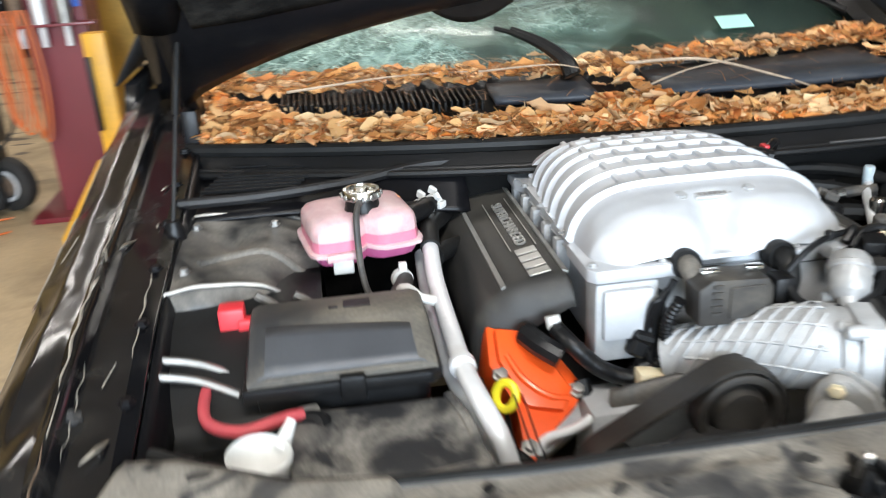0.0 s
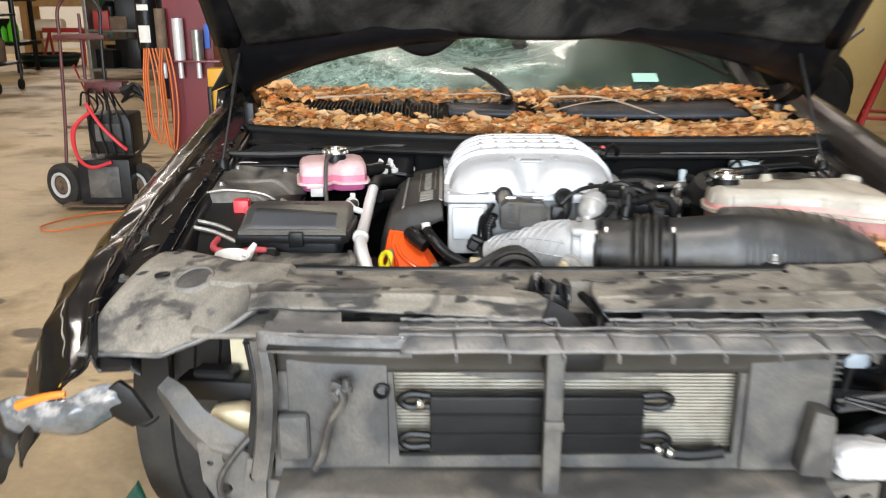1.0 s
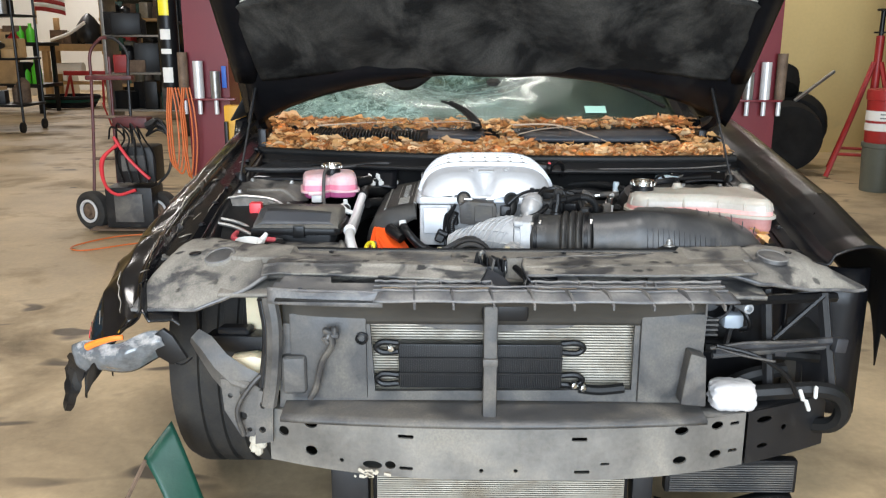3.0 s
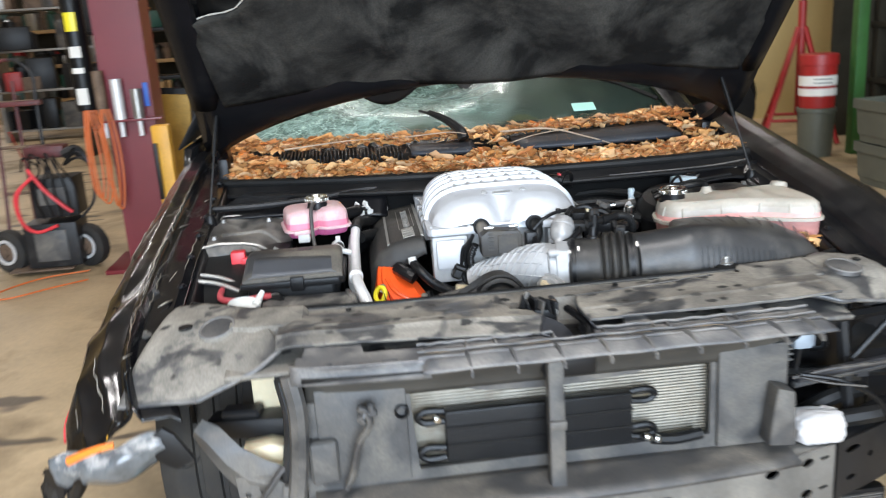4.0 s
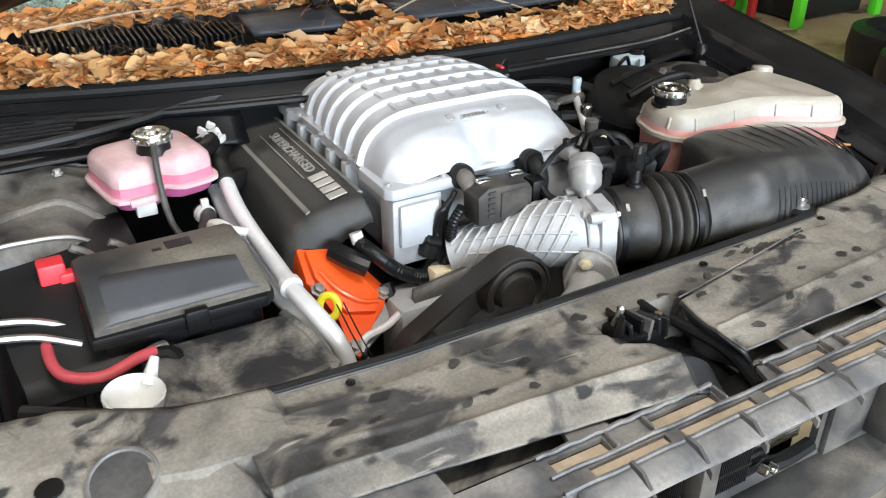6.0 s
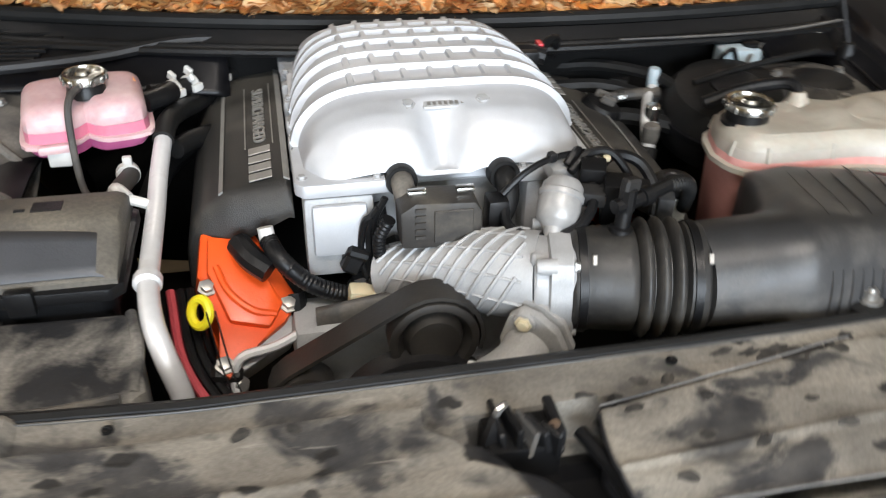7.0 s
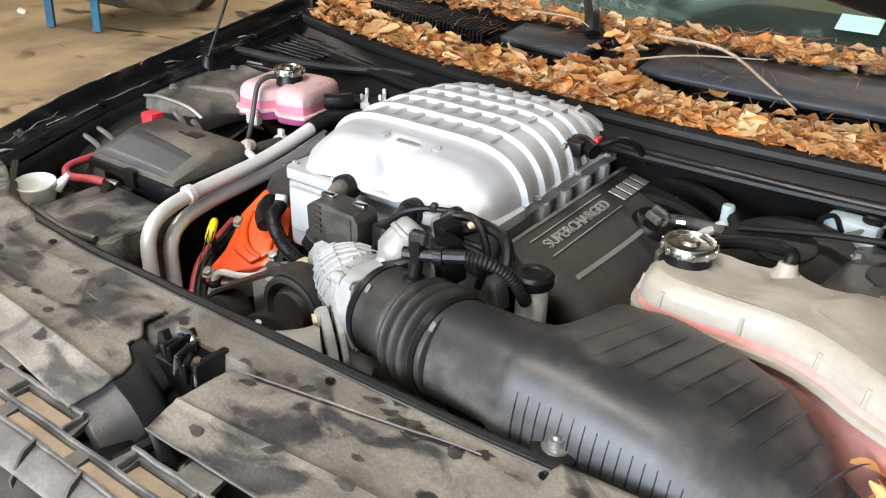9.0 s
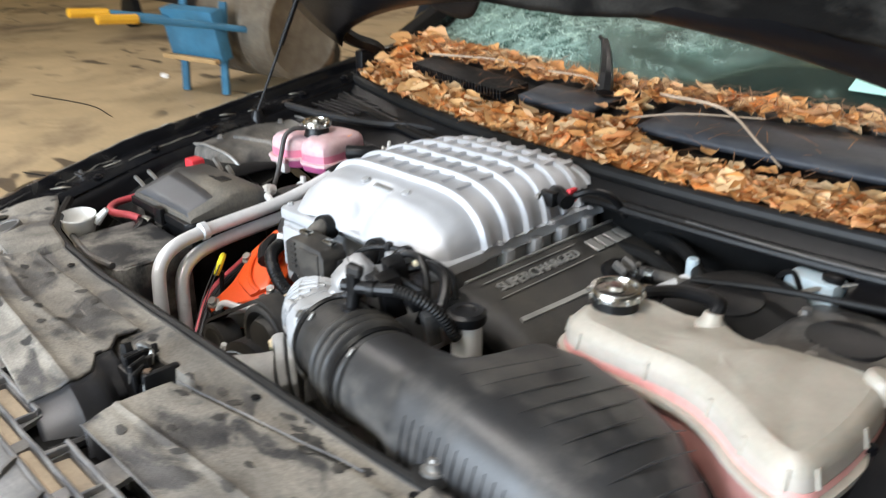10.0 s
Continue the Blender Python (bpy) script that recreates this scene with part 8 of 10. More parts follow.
bm = B()
loft(bm, [air_ring(k / 60) for k in range(61)])
abx = part("air_box", bm, M_AIRBOX, ai, "smooth black air box lid", 0, 50)
for k in range(24):
    c = air_ring(lerp(0.28, 0.93, k / 23))
    bm = B()
    loft(bm, [[p + Vector((-0.0014, 0.002, 0)), p + Vector((0, -0.0030 * w, 0.001)), p + Vector((0.0014, 0.002, 0))] for p, w in ((c[5].lerp(c[0], 0.6), 1.5), (c[6], 1.6), (c[8], 1.2), (c[10], 0.8), (c[12], 0.3))])
    part("fin", bm, M_AIRBOX, abx)
for k in range(10):
    c = air_ring(0.33 + 0.062 * k)
    bm = B()
    tube(bm, [c[i] + Vector((0.004 * (i - 20), 0, -0.0001)) for i in range(20, 30 - k % 3)], lambda t: 0.0004 + 0.0013 * math.sin(math.pi * t), 6, 2)
    part("moulded_line", bm, M_AIRBOX, abx)
ab = thing("air_box_bolt", "steel flange bolt on a rubber mount", "bolt")
bm = B()
lathe(bm, (0.432, 0.070, 0.722), (0, 0, 1), ((0.026, 0), (0.026, 0.012), (0.018, 0.016)), 18)
part("rubber_mount", bm, M_RUBBER, ab)
bm = B()
lathe(bm, (0.432, 0.070, 0.738), (0, 0, 1), ((0.015, 0), (0.015, 0.003), (0.009, 0.004), (0.009, 0.012), (0.006, 0.0125), (0.005, 0.016)), 12)
part("head", bm, M_STEEL, ab)

# big white coolant reservoir
rv = thing("coolant_reservoir", "large cloudy white coolant reservoir with metal cap", "coolant reservoir")
PLAN = [(0.385, 0.365), (0.395, 0.325), (0.430, 0.303), (0.50, 0.302), (0.575, 0.298), (0.625, 0.276), (0.665, 0.248), (0.71, 0.228), (0.738, 0.236), (0.748, 0.27), (0.752, 0.35), (0.742, 0.435), (0.71, 0.455), (0.64, 0.45), (0.585, 0.435), (0.545, 0.455), (0.50, 0.44), (0.455, 0.445), (0.405, 0.425)]


def plan_ring(z, inset):
    pts = smooth_path([Vector((x, y, 0)) for x, y in PLAN + PLAN[:1]], 3)[:-1]
    c = sum(pts, Vector()) / len(pts)
    n, out = len(pts), []
    for i in range(n):
        t = (pts[(i + 1) % n] - pts[i - 1]).normalized()
        nv = Vector((-t.y, t.x, 0))
        if nv.dot(c - pts[i]) < 0:
            nv = -nv
        p = pts[i] + nv * inset
        out.append(Vector((p.x, p.y, z + 0.012 * (p.x - 0.5) * 0.5)))
    return out


def tank_top(p):
    """Moulded lobes on the upper shell, with soft channels between them."""
    d = 0.0
    for gx, slope in ((0.515, 0.25), (0.590, 0.10), (0.668, -0.35)):
        d -= 0.0042 * math.exp(-((p.x - gx - slope * (p.y - 0.36)) / 0.010) ** 2)
    d += 0.0055 * math.exp(-((p.x - 0.632) / 0.035) ** 2 - ((p.y - 0.385) / 0.040) ** 2) - 0.004 * math.exp(-((p.x - 0.485) / 0.025) ** 2 - ((p.y - 0.39) / 0.03) ** 2)
    return d + 0.0015 * noise.noise(p * 30)


bm = B()
tops = []
for q in (0.97, 0.93, 0.88, 0.82, 0.75, 0.67, 0.58, 0.48, 0.37, 0.25, 0.12):
    ring = []
    for p in plan_ring(0.0, 0.020):
        w = Vector((0.575, 0.372, 0)) + (Vector((p.x, p.y, 0)) - Vector((0.575, 0.372, 0))) * q
        ring.append(Vector((w.x, w.y, 0.8185 + 0.004 * (1 - q) + tank_top(w) * min(1.0, (1 - q) * 9))))
    tops.append(ring)
loft(bm, [plan_ring(0.799, 0.006), plan_ring(0.806, 0.008), plan_ring(0.812, 0.0125), plan_ring(0.816, 0.0175), plan_ring(0.8180, 0.022)] + tops)
up = part("upper_shell", bm, M_TANKTOP, rv, "cloudy white upper shell")
bm = B()
loft(bm, [plan_ring(0.786, 0.0035), plan_ring(0.7995, 0.006)], caps=False)
wall = part("clear_wall", bm, M_TANKSIDE, rv, "clear grey wall above the coolant line")
side = plan_ring(0.786, 0.0030)
for i in range(2, len(side), 4):
    p = side[i]
    bm = B()
    q = plan_ring(0.806, 0.0085)[i]
    tube(bm, [p, p.lerp(q, 0.5), q], 0.0030, 8, 2)
    part("moulded_rib", bm, M_TANKTOP, wall)
bm = B()
loft(bm, [plan_ring(0.776, 0.0025), plan_ring(0.786, 0.0032)], caps=False)
part("liquid_band", bm, M_TANKPINK, rv, "pink coolant line")
bm = B()
loft(bm, [plan_ring(0.767, -0.002), plan_ring(0.768, -0.005), plan_ring(0.775, -0.005), plan_ring(0.776, -0.002)])
part("seam", bm, M_TANKTOP, rv)
bm = B()
loft(bm, [plan_ring(0.62, 0.02), plan_ring(0.64, 0.010), plan_ring(0.767, 0.004)])
part("lower_shell", bm, M_TANKLOW, rv, "pink lower shell")
bm = B()
lathe(bm, (0.432, 0.379, 0.812), (0, 0, 1), ((0.034, 0), (0.034, 0.004), (0.029, 0.006), (0.029, 0.020)), 28)
part("neck", bm, M_BLACKCLEAN, rv)
pressure_cap((0.432, 0.379, 0.832), rv, 0.0325)
bm = B()
lathe(bm, (0.537, 0.422, 0.800), (0, 0.2, 1), ((0.026, 0), (0.022, 0.012), (0.013, 0.022), (0.011, 0.03)), 18)
part("nozzle", bm, M_TANKTOP, rv)
for k, (x, y, z, a) in enumerate(((0.690, 0.226, 0.735, 40), (0.706, 0.212, 0.728, 110), (0.698, 0.205, 0.715, 75), (0.715, 0.222, 0.720, 10))):
    bm = B()
    sheet(bm, lambda u, v: (0.026 * (u - 0.5) * 2, 0.009 * (2 * v - 1) * math.sin(math.pi * (0.06 + 0.9 * u)), 0.006 * math.sin(3 * u) + 0.004 * (2 * v - 1) ** 2), 8, 4)
    bm.transform(pose(x, y, z, 25 * k, 30, a))
    tagged(link_mesh("fallen_leaf", bm, M_LEAF), "dry leaf caught beside the reservoir", "leaf", "fallen leaves")
bm = B()
tube(bm, [(0.537, 0.428, 0.822), (0.537, 0.44, 0.834), (0.518, 0.455, 0.832), (0.47, 0.468, 0.820), (0.42, 0.475, 0.80)], 0.009, 10)
part("vent_hose", bm, M_BLACKCLEAN, rv)
bm = B()
lathe(bm, (0.728, 0.43, 0.80), (0.2, 0.2, 1), ((0.022, 0), (0.021, 0.022), (0.017, 0.026), (0.006, 0.027)), 18)
part("corner_boss", bm, M_TANKTOP, rv)
# small white container with a black lid beside the hose
ps = thing("fluid_bottle", "white fluid bottle with black cap beside the intake", "bottle")
bm = B()
lathe(bm, (0.282, 0.272, 0.715), (0, 0, 1), ((0.019, 0), (0.0205, 0.01), (0.0205, 0.060), (0.017, 0.068)), 20)
part("bottle", bm, M_WHITEP, ps)
bm = B()
lathe(bm, (0.282, 0.272, 0.780), (0, 0, 1), ((0.025, 0), (0.0265, 0.003), (0.0265, 0.013), (0.022, 0.017), (0.014, 0.0172), (0.012, 0.015)), 22)
part("cap", bm, M_BLACKCLEAN, ps)
# brake reservoir, booster and service fittings
br = thing("brake_reservoir", "pale brake fluid reservoir against the firewall", "reservoir")
bm = B()
prism(bm, [(0.528, 0.632), (0.600, 0.627), (0.605, 0.668), (0.533, 0.673)], 0.755, 0.816, 0.010)
part("bottle", bm, M_BLUEGREY, br)
bm = B()
lathe(bm, (0.588, 0.650, 0.813), (0, 0, 1), ((0.014, 0), (0.014, 0.008), (0.011, 0.010)), 16)
part("cap", bm, M_BLACKCLEAN, br)
bm = B()
tube(bm, [(0.526, 0.645, 0.772), (0.525, 0.628, 0.806), (0.543, 0.627, 0.820), (0.556, 0.630, 0.798)], 0.004, 6)
part("strap", bm, M_BLACKCLEAN, br)
bo = thing("brake_booster", "round black brake booster", "brake booster")
bm = B()
lathe(bm, (0.512, 0.560, 0.700), (-0.05, -0.2, 1), ((0.10, 0), (0.108, 0.03), (0.106, 0.065), (0.09, 0.088), (0.05, 0.098), (0.01, 0.10)), 36)
part("shell", bm, M_RUBBER, bo)
bm = B()
lathe(bm, (0.512, 0.560, 0.700), (-0.05, -0.2, 1), ((0.107, 0.040), (0.1105, 0.042), (0.1105, 0.052), (0.1065, 0.054)), 36)
part("rim_band", bm, M_INNER, bo)
bm = B()
lathe(bm, (0.512, 0.560, 0.700), (-0.05, -0.2, 1), ((0.040, 0.096), (0.040, 0.1015), (0.034, 0.104), (0.010, 0.1045)), 28)
part("centre_boss", bm, M_BLACKP, bo)
sv = thing("service_fittings", "bare metal refrigerant lines with capped service ports", "fitting")
for pts, r, mt in ((((0.352, 0.47, 0.62), (0.356, 0.50, 0.70), (0.368, 0.545, 0.745), (0.388, 0.59, 0.762), (0.405, 0.612, 0.772)), 0.0075, M_PIPE), (((0.34, 0.46, 0.60), (0.345, 0.48, 0.68), (0.355, 0.50, 0.72)), 0.016, M_RUBBER),
                   (((0.375, 0.52, 0.66), (0.375, 0.535, 0.72), (0.378, 0.54, 0.745)), 0.009, M_PIPE), (((0.36, 0.49, 0.66), (0.358, 0.50, 0.71), (0.36, 0.505, 0.735)), 0.010, M_PIPE),
                   (((0.30, 0.60, 0.755), (0.335, 0.605, 0.76), (0.37, 0.60, 0.765), (0.41, 0.60, 0.765)), 0.009, M_HOSE)):
    bm = B()
    tube(bm, list(pts), r, 10)
    part("line", bm, mt, sv)
for c, r, h in (((0.405, 0.615, 0.772), 0.0095, 0.026), ((0.378, 0.545, 0.745), 0.0125, 0.022), ((0.36, 0.505, 0.735), 0.013, 0.018)):
    bm = B()
    lathe(bm, c, (0, 0, 1), ((r * 0.8, -0.01), (r, 0.0), (r, h), (r * 0.8, h + 0.003)), 16)
    part("port_cap", bm, M_BLUEGREY if h > 0.025 else M_CHROME if h > 0.02 else M_GREYP, sv)
for c in ((0.315, 0.595, 0.758), (0.34, 0.60, 0.761)):
    bm = B()
    lathe(bm, c, (1, 0, 0.1), ((0.009, 0), (0.009, 0.014), (0.006, 0.016)), 10)
    part("nut", bm, M_CHROME, sv)
# dark hoses along the firewall
fw = thing("firewall_hoses", "black hoses and cables along the firewall", "hose")
for pts, r in ((((0.27, 0.71, 0.775), (0.34, 0.68, 0.785), (0.41, 0.62, 0.785), (0.445, 0.55, 0.77)), 0.010), (((0.25, 0.66, 0.76), (0.33, 0.64, 0.765), (0.42, 0.60, 0.75)), 0.012),
               (((-0.35, 0.72, 0.74), (-0.25, 0.80, 0.75), (-0.1, 0.80, 0.75), (0.2, 0.76, 0.76), (0.4, 0.70, 0.74)), 0.014), (((0.44, 0.55, 0.80), (0.55, 0.57, 0.815), (0.68, 0.60, 0.82)), 0.005),
               (((0.30, 0.60, 0.73), (0.36, 0.57, 0.74), (0.44, 0.52, 0.73)), 0.014), (((-0.30, 0.70, 0.70), (-0.36, 0.60, 0.70), (-0.38, 0.50, 0.69)), 0.018)):
    bm = B()
    tube(bm, list(pts), r, 8)
    part("hose", bm, M_RUBBER, fw)

# ---- the workshop's things ----


def lift_post(x, y, side):
    lp = thing("lift_post", "maroon two-post lift column holding adapter tubes", "lift post", "lift posts")
    bm = B()
    plate(bm, [(-0.13, -0.12), (0.13, -0.12), (0.13, 0.12), (0.09, 0.12), (0.09, -0.06), (-0.09, -0.06), (-0.09, 0.12), (-0.13, 0.12)], [], 3.6, pose(x, y, 0.02))
    part("column", bm, M_MAROON, lp)
    bm = B()
    box(bm, (x, y, 0.012), (0.5, 0.45, 0.024), 0.004)
    part("base_plate", bm, M_MAROON, lp)
    bm = B()
    box(bm, (x - side * 0.02, y - 0.16, 0.86), (0.32, 0.08, 0.012), 0.002)
    sh_ = part("tube_rack", bm, M_MAROON, lp)
    for k, (dx, h, mt) in enumerate(((-0.13, 0.27, M_RUST), (-0.04, 0.22, M_PIPE), (0.06, 0.16, M_STEEL))):
        bm = B()
        cx_ = x + dx * -side if side < 0 else x + dx * -1
        lathe(bm, (cx_, y - 0.17, 0.865), (0, 0, 1), ((0.030, 0), (0.030, h), (0.024, h), (0.022, h - 0.02)), 16)
        part("adapter_tube", bm, mt, sh_)
        bm = B()
        cyl(bm, (cx_, y - 0.17, 0.77), (cx_, y - 0.17, 0.86), 0.014, seg=12)
        part("tube_pin", bm, M_PIPE, sh_)
    return lp


lpl = lift_post(-1.58, 3.42, -1)
lpr = lift_post(1.74, 3.42, 1)
bm = B()
box(bm, (-1.475, 3.285, 0.99), (0.028, 0.008, 0.13), 0.002)
part("blue_tape", bm, M_BLUETAPE, lpl, "strip of blue tape")
# black tube with labels beside the left column
pt = thing("fluid_canister", "tall black canister with yellow and white labels", "canister")
bm = B()
lathe(bm, (-1.82, 3.36, 0.92), (0, 0, 1), ((0.055, 0), (0.058, 0.02), (0.058, 0.95), (0.045, 0.98)), 24)
part("body", bm, M_BLACKCLEAN, pt)
for z, h, mt in ((1.40, 0.10, M_YELLOW), (1.24, 0.06, M_PAPER), (1.14, 0.03, M_PAPER), (1.00, 0.09, M_PAPER)):
    bm = B()
    sheet(bm, lambda u, v: (-1.82 + 0.0595 * math.cos(lerp(-2.15, -1.05, u)), 3.36 + 0.0595 * math.sin(lerp(-2.15, -1.05, u)), lerp(z - h / 2, z + h / 2, v)), 10, 1)
    part("label", bm, mt, pt)
bm = B()
box(bm, (-1.78, 3.42, 1.0), (0.16, 0.03, 0.04), 0.004)
box(bm, (-1.78, 3.42, 0.90), (0.14, 0.10, 0.02), 0.004)
part("bracket", bm, M_BLACKCLEAN, pt)
oc = thing("extension_cord", "orange extension cord hung in loops", "cord")
for k in range(5):
    x = -1.80 + 0.012 * k + (0.05 if k > 2 else 0)
    w = 0.05 + 0.012 * (k % 3)
    bm = B()
    tube(bm, [(x, 3.22, 0.93), (x - 0.012, 3.20, 0.75), (x - 0.008 + 0.006 * k, 3.19 - 0.006 * k, 0.52 - 0.02 * k), (x + w * 0.6, 3.19, 0.45 - 0.015 * k), (x + w, 3.20, 0.58), (x + w * 0.9, 3.21, 0.78), (x + w * 0.5, 3.22, 0.93)], 0.0055, 6)
    part("loop", bm, M_OCORD, oc)
bm = B()
tube(bm, [(-1.9, 3.1, 0.012), (-2.05, 3.0, 0.012), (-2.25, 2.85, 0.012), (-2.35, 2.95, 0.012), (-2.2, 3.2, 0.012), (-1.95, 3.3, 0.012)], 0.005, 6)
part("floor_cord", bm, M_OCORD, oc)
# gold board and yellow upright behind the column
gb = thing("gold_panel", "gold coloured panel with dark edge leaning", "panel")
bm = B()
box(bm, (-1.50, 3.95, 0.47), (0.20, 0.02, 0.94), 0.004, 1, (0, 4, 0))
part("board", bm, mat("gold_paint", (0.45, 0.27, 0.05), 0.35, 0.3, var=0.35, scale=6), gb)
bm = B()
box(bm, (-1.50, 3.972, 0.49), (0.24, 0.02, 0.98), 0.004, 1, (0, 4, 0))
part("edge", bm, M_BLACKCLEAN, gb)
ys = thing("yellow_stand", "yellow steel stand with a sloping foot", "stand")
bm = B()
box(bm, (-1.37, 3.05, 0.42), (0.09, 0.08, 0.84), 0.008)
part("upright", bm, M_YELPAINT, ys)
bm = B()
prism(bm, [(-0.34, 0.0), (0.40, 0.0), (0.40, 0.06), (0.05, 0.30), (-0.05, 0.30), (-0.34, 0.06)], -0.05, 0.05, 0.006, Matrix(((0.45, 0, 0.9, -1.37), (0.9, 0, -0.45, 3.0), (0, 1, 0, 0.03), (0, 0, 0, 1))))
part("foot", bm, M_YELPAINT, ys)
bm = B()
box(bm, (-1.25, 3.02, 0.42), (0.16, 0.07, 0.10), 0.01, 2, (0, 20, 0))
part("arm", bm, M_YELPAINT, ys)
bm = B()
box(bm, (-1.40, 2.99, 0.60), (0.02, 0.03, 0.30), 0.004)
part("dark_strip", bm, M_BLACKCLEAN, ys)

# hand truck with charger
ht = thing("hand_truck", "rusty red hand truck on pneumatic wheels", "hand truck")
for sx_ in (-1, 1):
    bm = B()
    tube(bm, [(-2.28 + 0.16 * sx_, 3.50, 0.12), (-2.30 + 0.13 * sx_, 3.56, 0.5), (-2.30 + 0.12 * sx_, 3.60, 0.95), (-2.30 + 0.12 * sx_, 3.62, 1.12), (-2.30 + 0.05 * sx_, 3.62, 1.21), (-2.30, 3.62, 1.22)], 0.0105, 8)
    part("side_rail", bm, M_FRAME if sx_ < 0 else M_BLACKP, ht)
for z in (0.45, 0.72, 0.98):
    bm = B()
    cyl(bm, (-2.43, 3.55 + z * 0.06, z), (-2.17, 3.55 + z * 0.06, z), 0.010, seg=8)
    part("cross_bar", bm, M_RUST, ht)
for x in (-2.30,):
    bm = B()
    cyl(bm, (x, 3.58, 0.2), (x, 3.62, 1.1), 0.010, seg=8)
    part("centre_bar", bm, M_FRAME, ht)
bm = B()
box(bm, (-2.22, 3.42, 0.03), (0.36, 0.22, 0.010), 0.002)
part("toe_plate", bm, M_RUST, ht)
bm = B()
box(bm, (-2.30, 3.60, 0.97), (0.30, 0.06, 0.03), 0.01)
part("tray", bm, M_FRAME, ht)
for x in (-2.43, -1.98):
    bm = B()
    lathe(bm, (x, 3.47, 0.127), (-0.45, -1, 0), ((0.06, -0.035), (0.10, -0.045), (0.125, -0.03), (0.127, 0.0), (0.125, 0.03), (0.10, 0.045), (0.06, 0.035)), 28)
    wh = part("wheel", bm, M_TYRE, ht, "black pneumatic wheel")
    bm = B()
    lathe(bm, (x, 3.47, 0.127), (-0.45, -1, 0), ((0.078, -0.03), (0.076, 0.044), (0.062, 0.046), (0.058, 0.034), (0.040, 0.030)), 24)
    part("rim", bm, M_PIPE, wh)
    bm = B()
    lathe(bm, (x, 3.47, 0.127), (-0.45, -1, 0), ((0.058, 0.026), (0.05, 0.036), (0.028, 0.040), (0.024, 0.056), (0.008, 0.058)), 20)
    part("hub", bm, M_RUST, wh)
bm = B()
cyl(bm, (-2.43, 3.47, 0.127), (-1.98, 3.55, 0.127), 0.012, seg=8)
part("axle", bm, M_RUST, ht)
ch = thing("battery_charger", "black wheeled battery charger on the hand truck", "charger")
bm = B()
box(bm, (-2.14, 3.44, 0.17), (0.30, 0.22, 0.26), 0.012)
part("lower_case", bm, M_BLACKP, ch)
bm = B()
box(bm, (-2.14, 3.325, 0.17), (0.18, 0.008, 0.18), 0.002)
part("vent_panel", bm, M_GREYP, ch)
bm = B()
box(bm, (-2.10, 3.47, 0.44), (0.25, 0.20, 0.23), 0.02)
part("upper_case", bm, M_BLACKP, ch)
bm = B()
box(bm, (-2.12, 3.46, 0.70), (0.22, 0.12, 0.07), 0.015)
part("tool_body", bm, M_FRAME, ch)
bm = B()
tube(bm, [(-2.02, 3.42, 0.68), (-1.95, 3.42, 0.70), (-1.92, 3.43, 0.66)], 0.03, 8)
part("tool_head", bm, M_BLACKP, ch)
for k in range(3):
    bm = B()
    tube(bm, [(-2.18 + 0.01 * k, 3.34, 0.58), (-2.27 - 0.01 * k, 3.31, 0.48), (-2.27, 3.30, 0.33), (-2.20, 3.31, 0.26), (-2.08, 3.31, 0.29)] if k < 2 else [(-2.20, 3.33, 0.62), (-2.12, 3.31, 0.50), (-2.03, 3.31, 0.40), (-1.99, 3.32, 0.36)], 0.010, 8)
    part("jump_lead", bm, M_RED, ch, "red jump lead")
for k in range(5):
    bm = B()
    tube(bm, [(-2.26 + 0.05 * k, 3.40, 0.60), (-2.22 + 0.04 * k, 3.36, 0.68 + 0.02 * (k % 2)), (-2.14 + 0.03 * k, 3.35, 0.61), (-2.20 + 0.06 * k, 3.34, 0.50), (-2.16 + 0.05 * k, 3.335, 0.33)], 0.006, 6)
    part("black_lead", bm, M_BLACKCLEAN, ch)
bm = B()
box(bm, (-2.10, 3.366, 0.45), (0.16, 0.006, 0.10), 0.002, 1)
part("meter_panel", bm, M_GREYP, ch)
for k in range(3):
    bm = B()
    tube(bm, [(-2.02, 3.40, 0.62), (-1.93, 3.38, 0.66 + 0.03 * k), (-1.86, 3.36, 0.60), (-1.87, 3.35, 0.42), (-1.95, 3.34, 0.32)], 0.008, 6)
    part("black_lead", bm, M_BLACKCLEAN, ch)
bm = B()
tube(bm, [(-2.55, 4.9, 0.012), (-2.6, 4.6, 0.10), (-2.48, 4.2, 0.35), (-2.40, 3.7, 0.80)], 0.006, 6)
part("red_lead", bm, M_REDPAINT, ch)

# wire rack cart, benches and clutter far off
rk = thing("rack_cart", "black wire rack on casters with parts", "rack")
for dx, dy in ((0, 0), (1.1, 0), (0, 0.6), (1.1, 0.6)):
    bm = B()
    cyl(bm, (-6.85 + dx, 9.2 + dy, 0.1), (-6.85 + dx, 9.2 + dy, 2.1), 0.018, seg=8)
    part("leg", bm, M_BLACKCLEAN, rk)
    bm = B()
    lathe(bm, (-6.85 + dx, 9.17 + dy, 0.07), (1, 0, 0), ((0.04, -0.02), (0.07, -0.016), (0.07, 0.016), (0.04, 0.02)), 16)
    part("caster", bm, M_RUBBER, rk)
for z in (0.35, 0.95, 1.5, 2.0):
    bm = B()
    box(bm, (-6.3, 9.5, z), (1.15, 0.65, 0.03), 0.004)
    part("shelf", bm, M_BLACKCLEAN, rk)


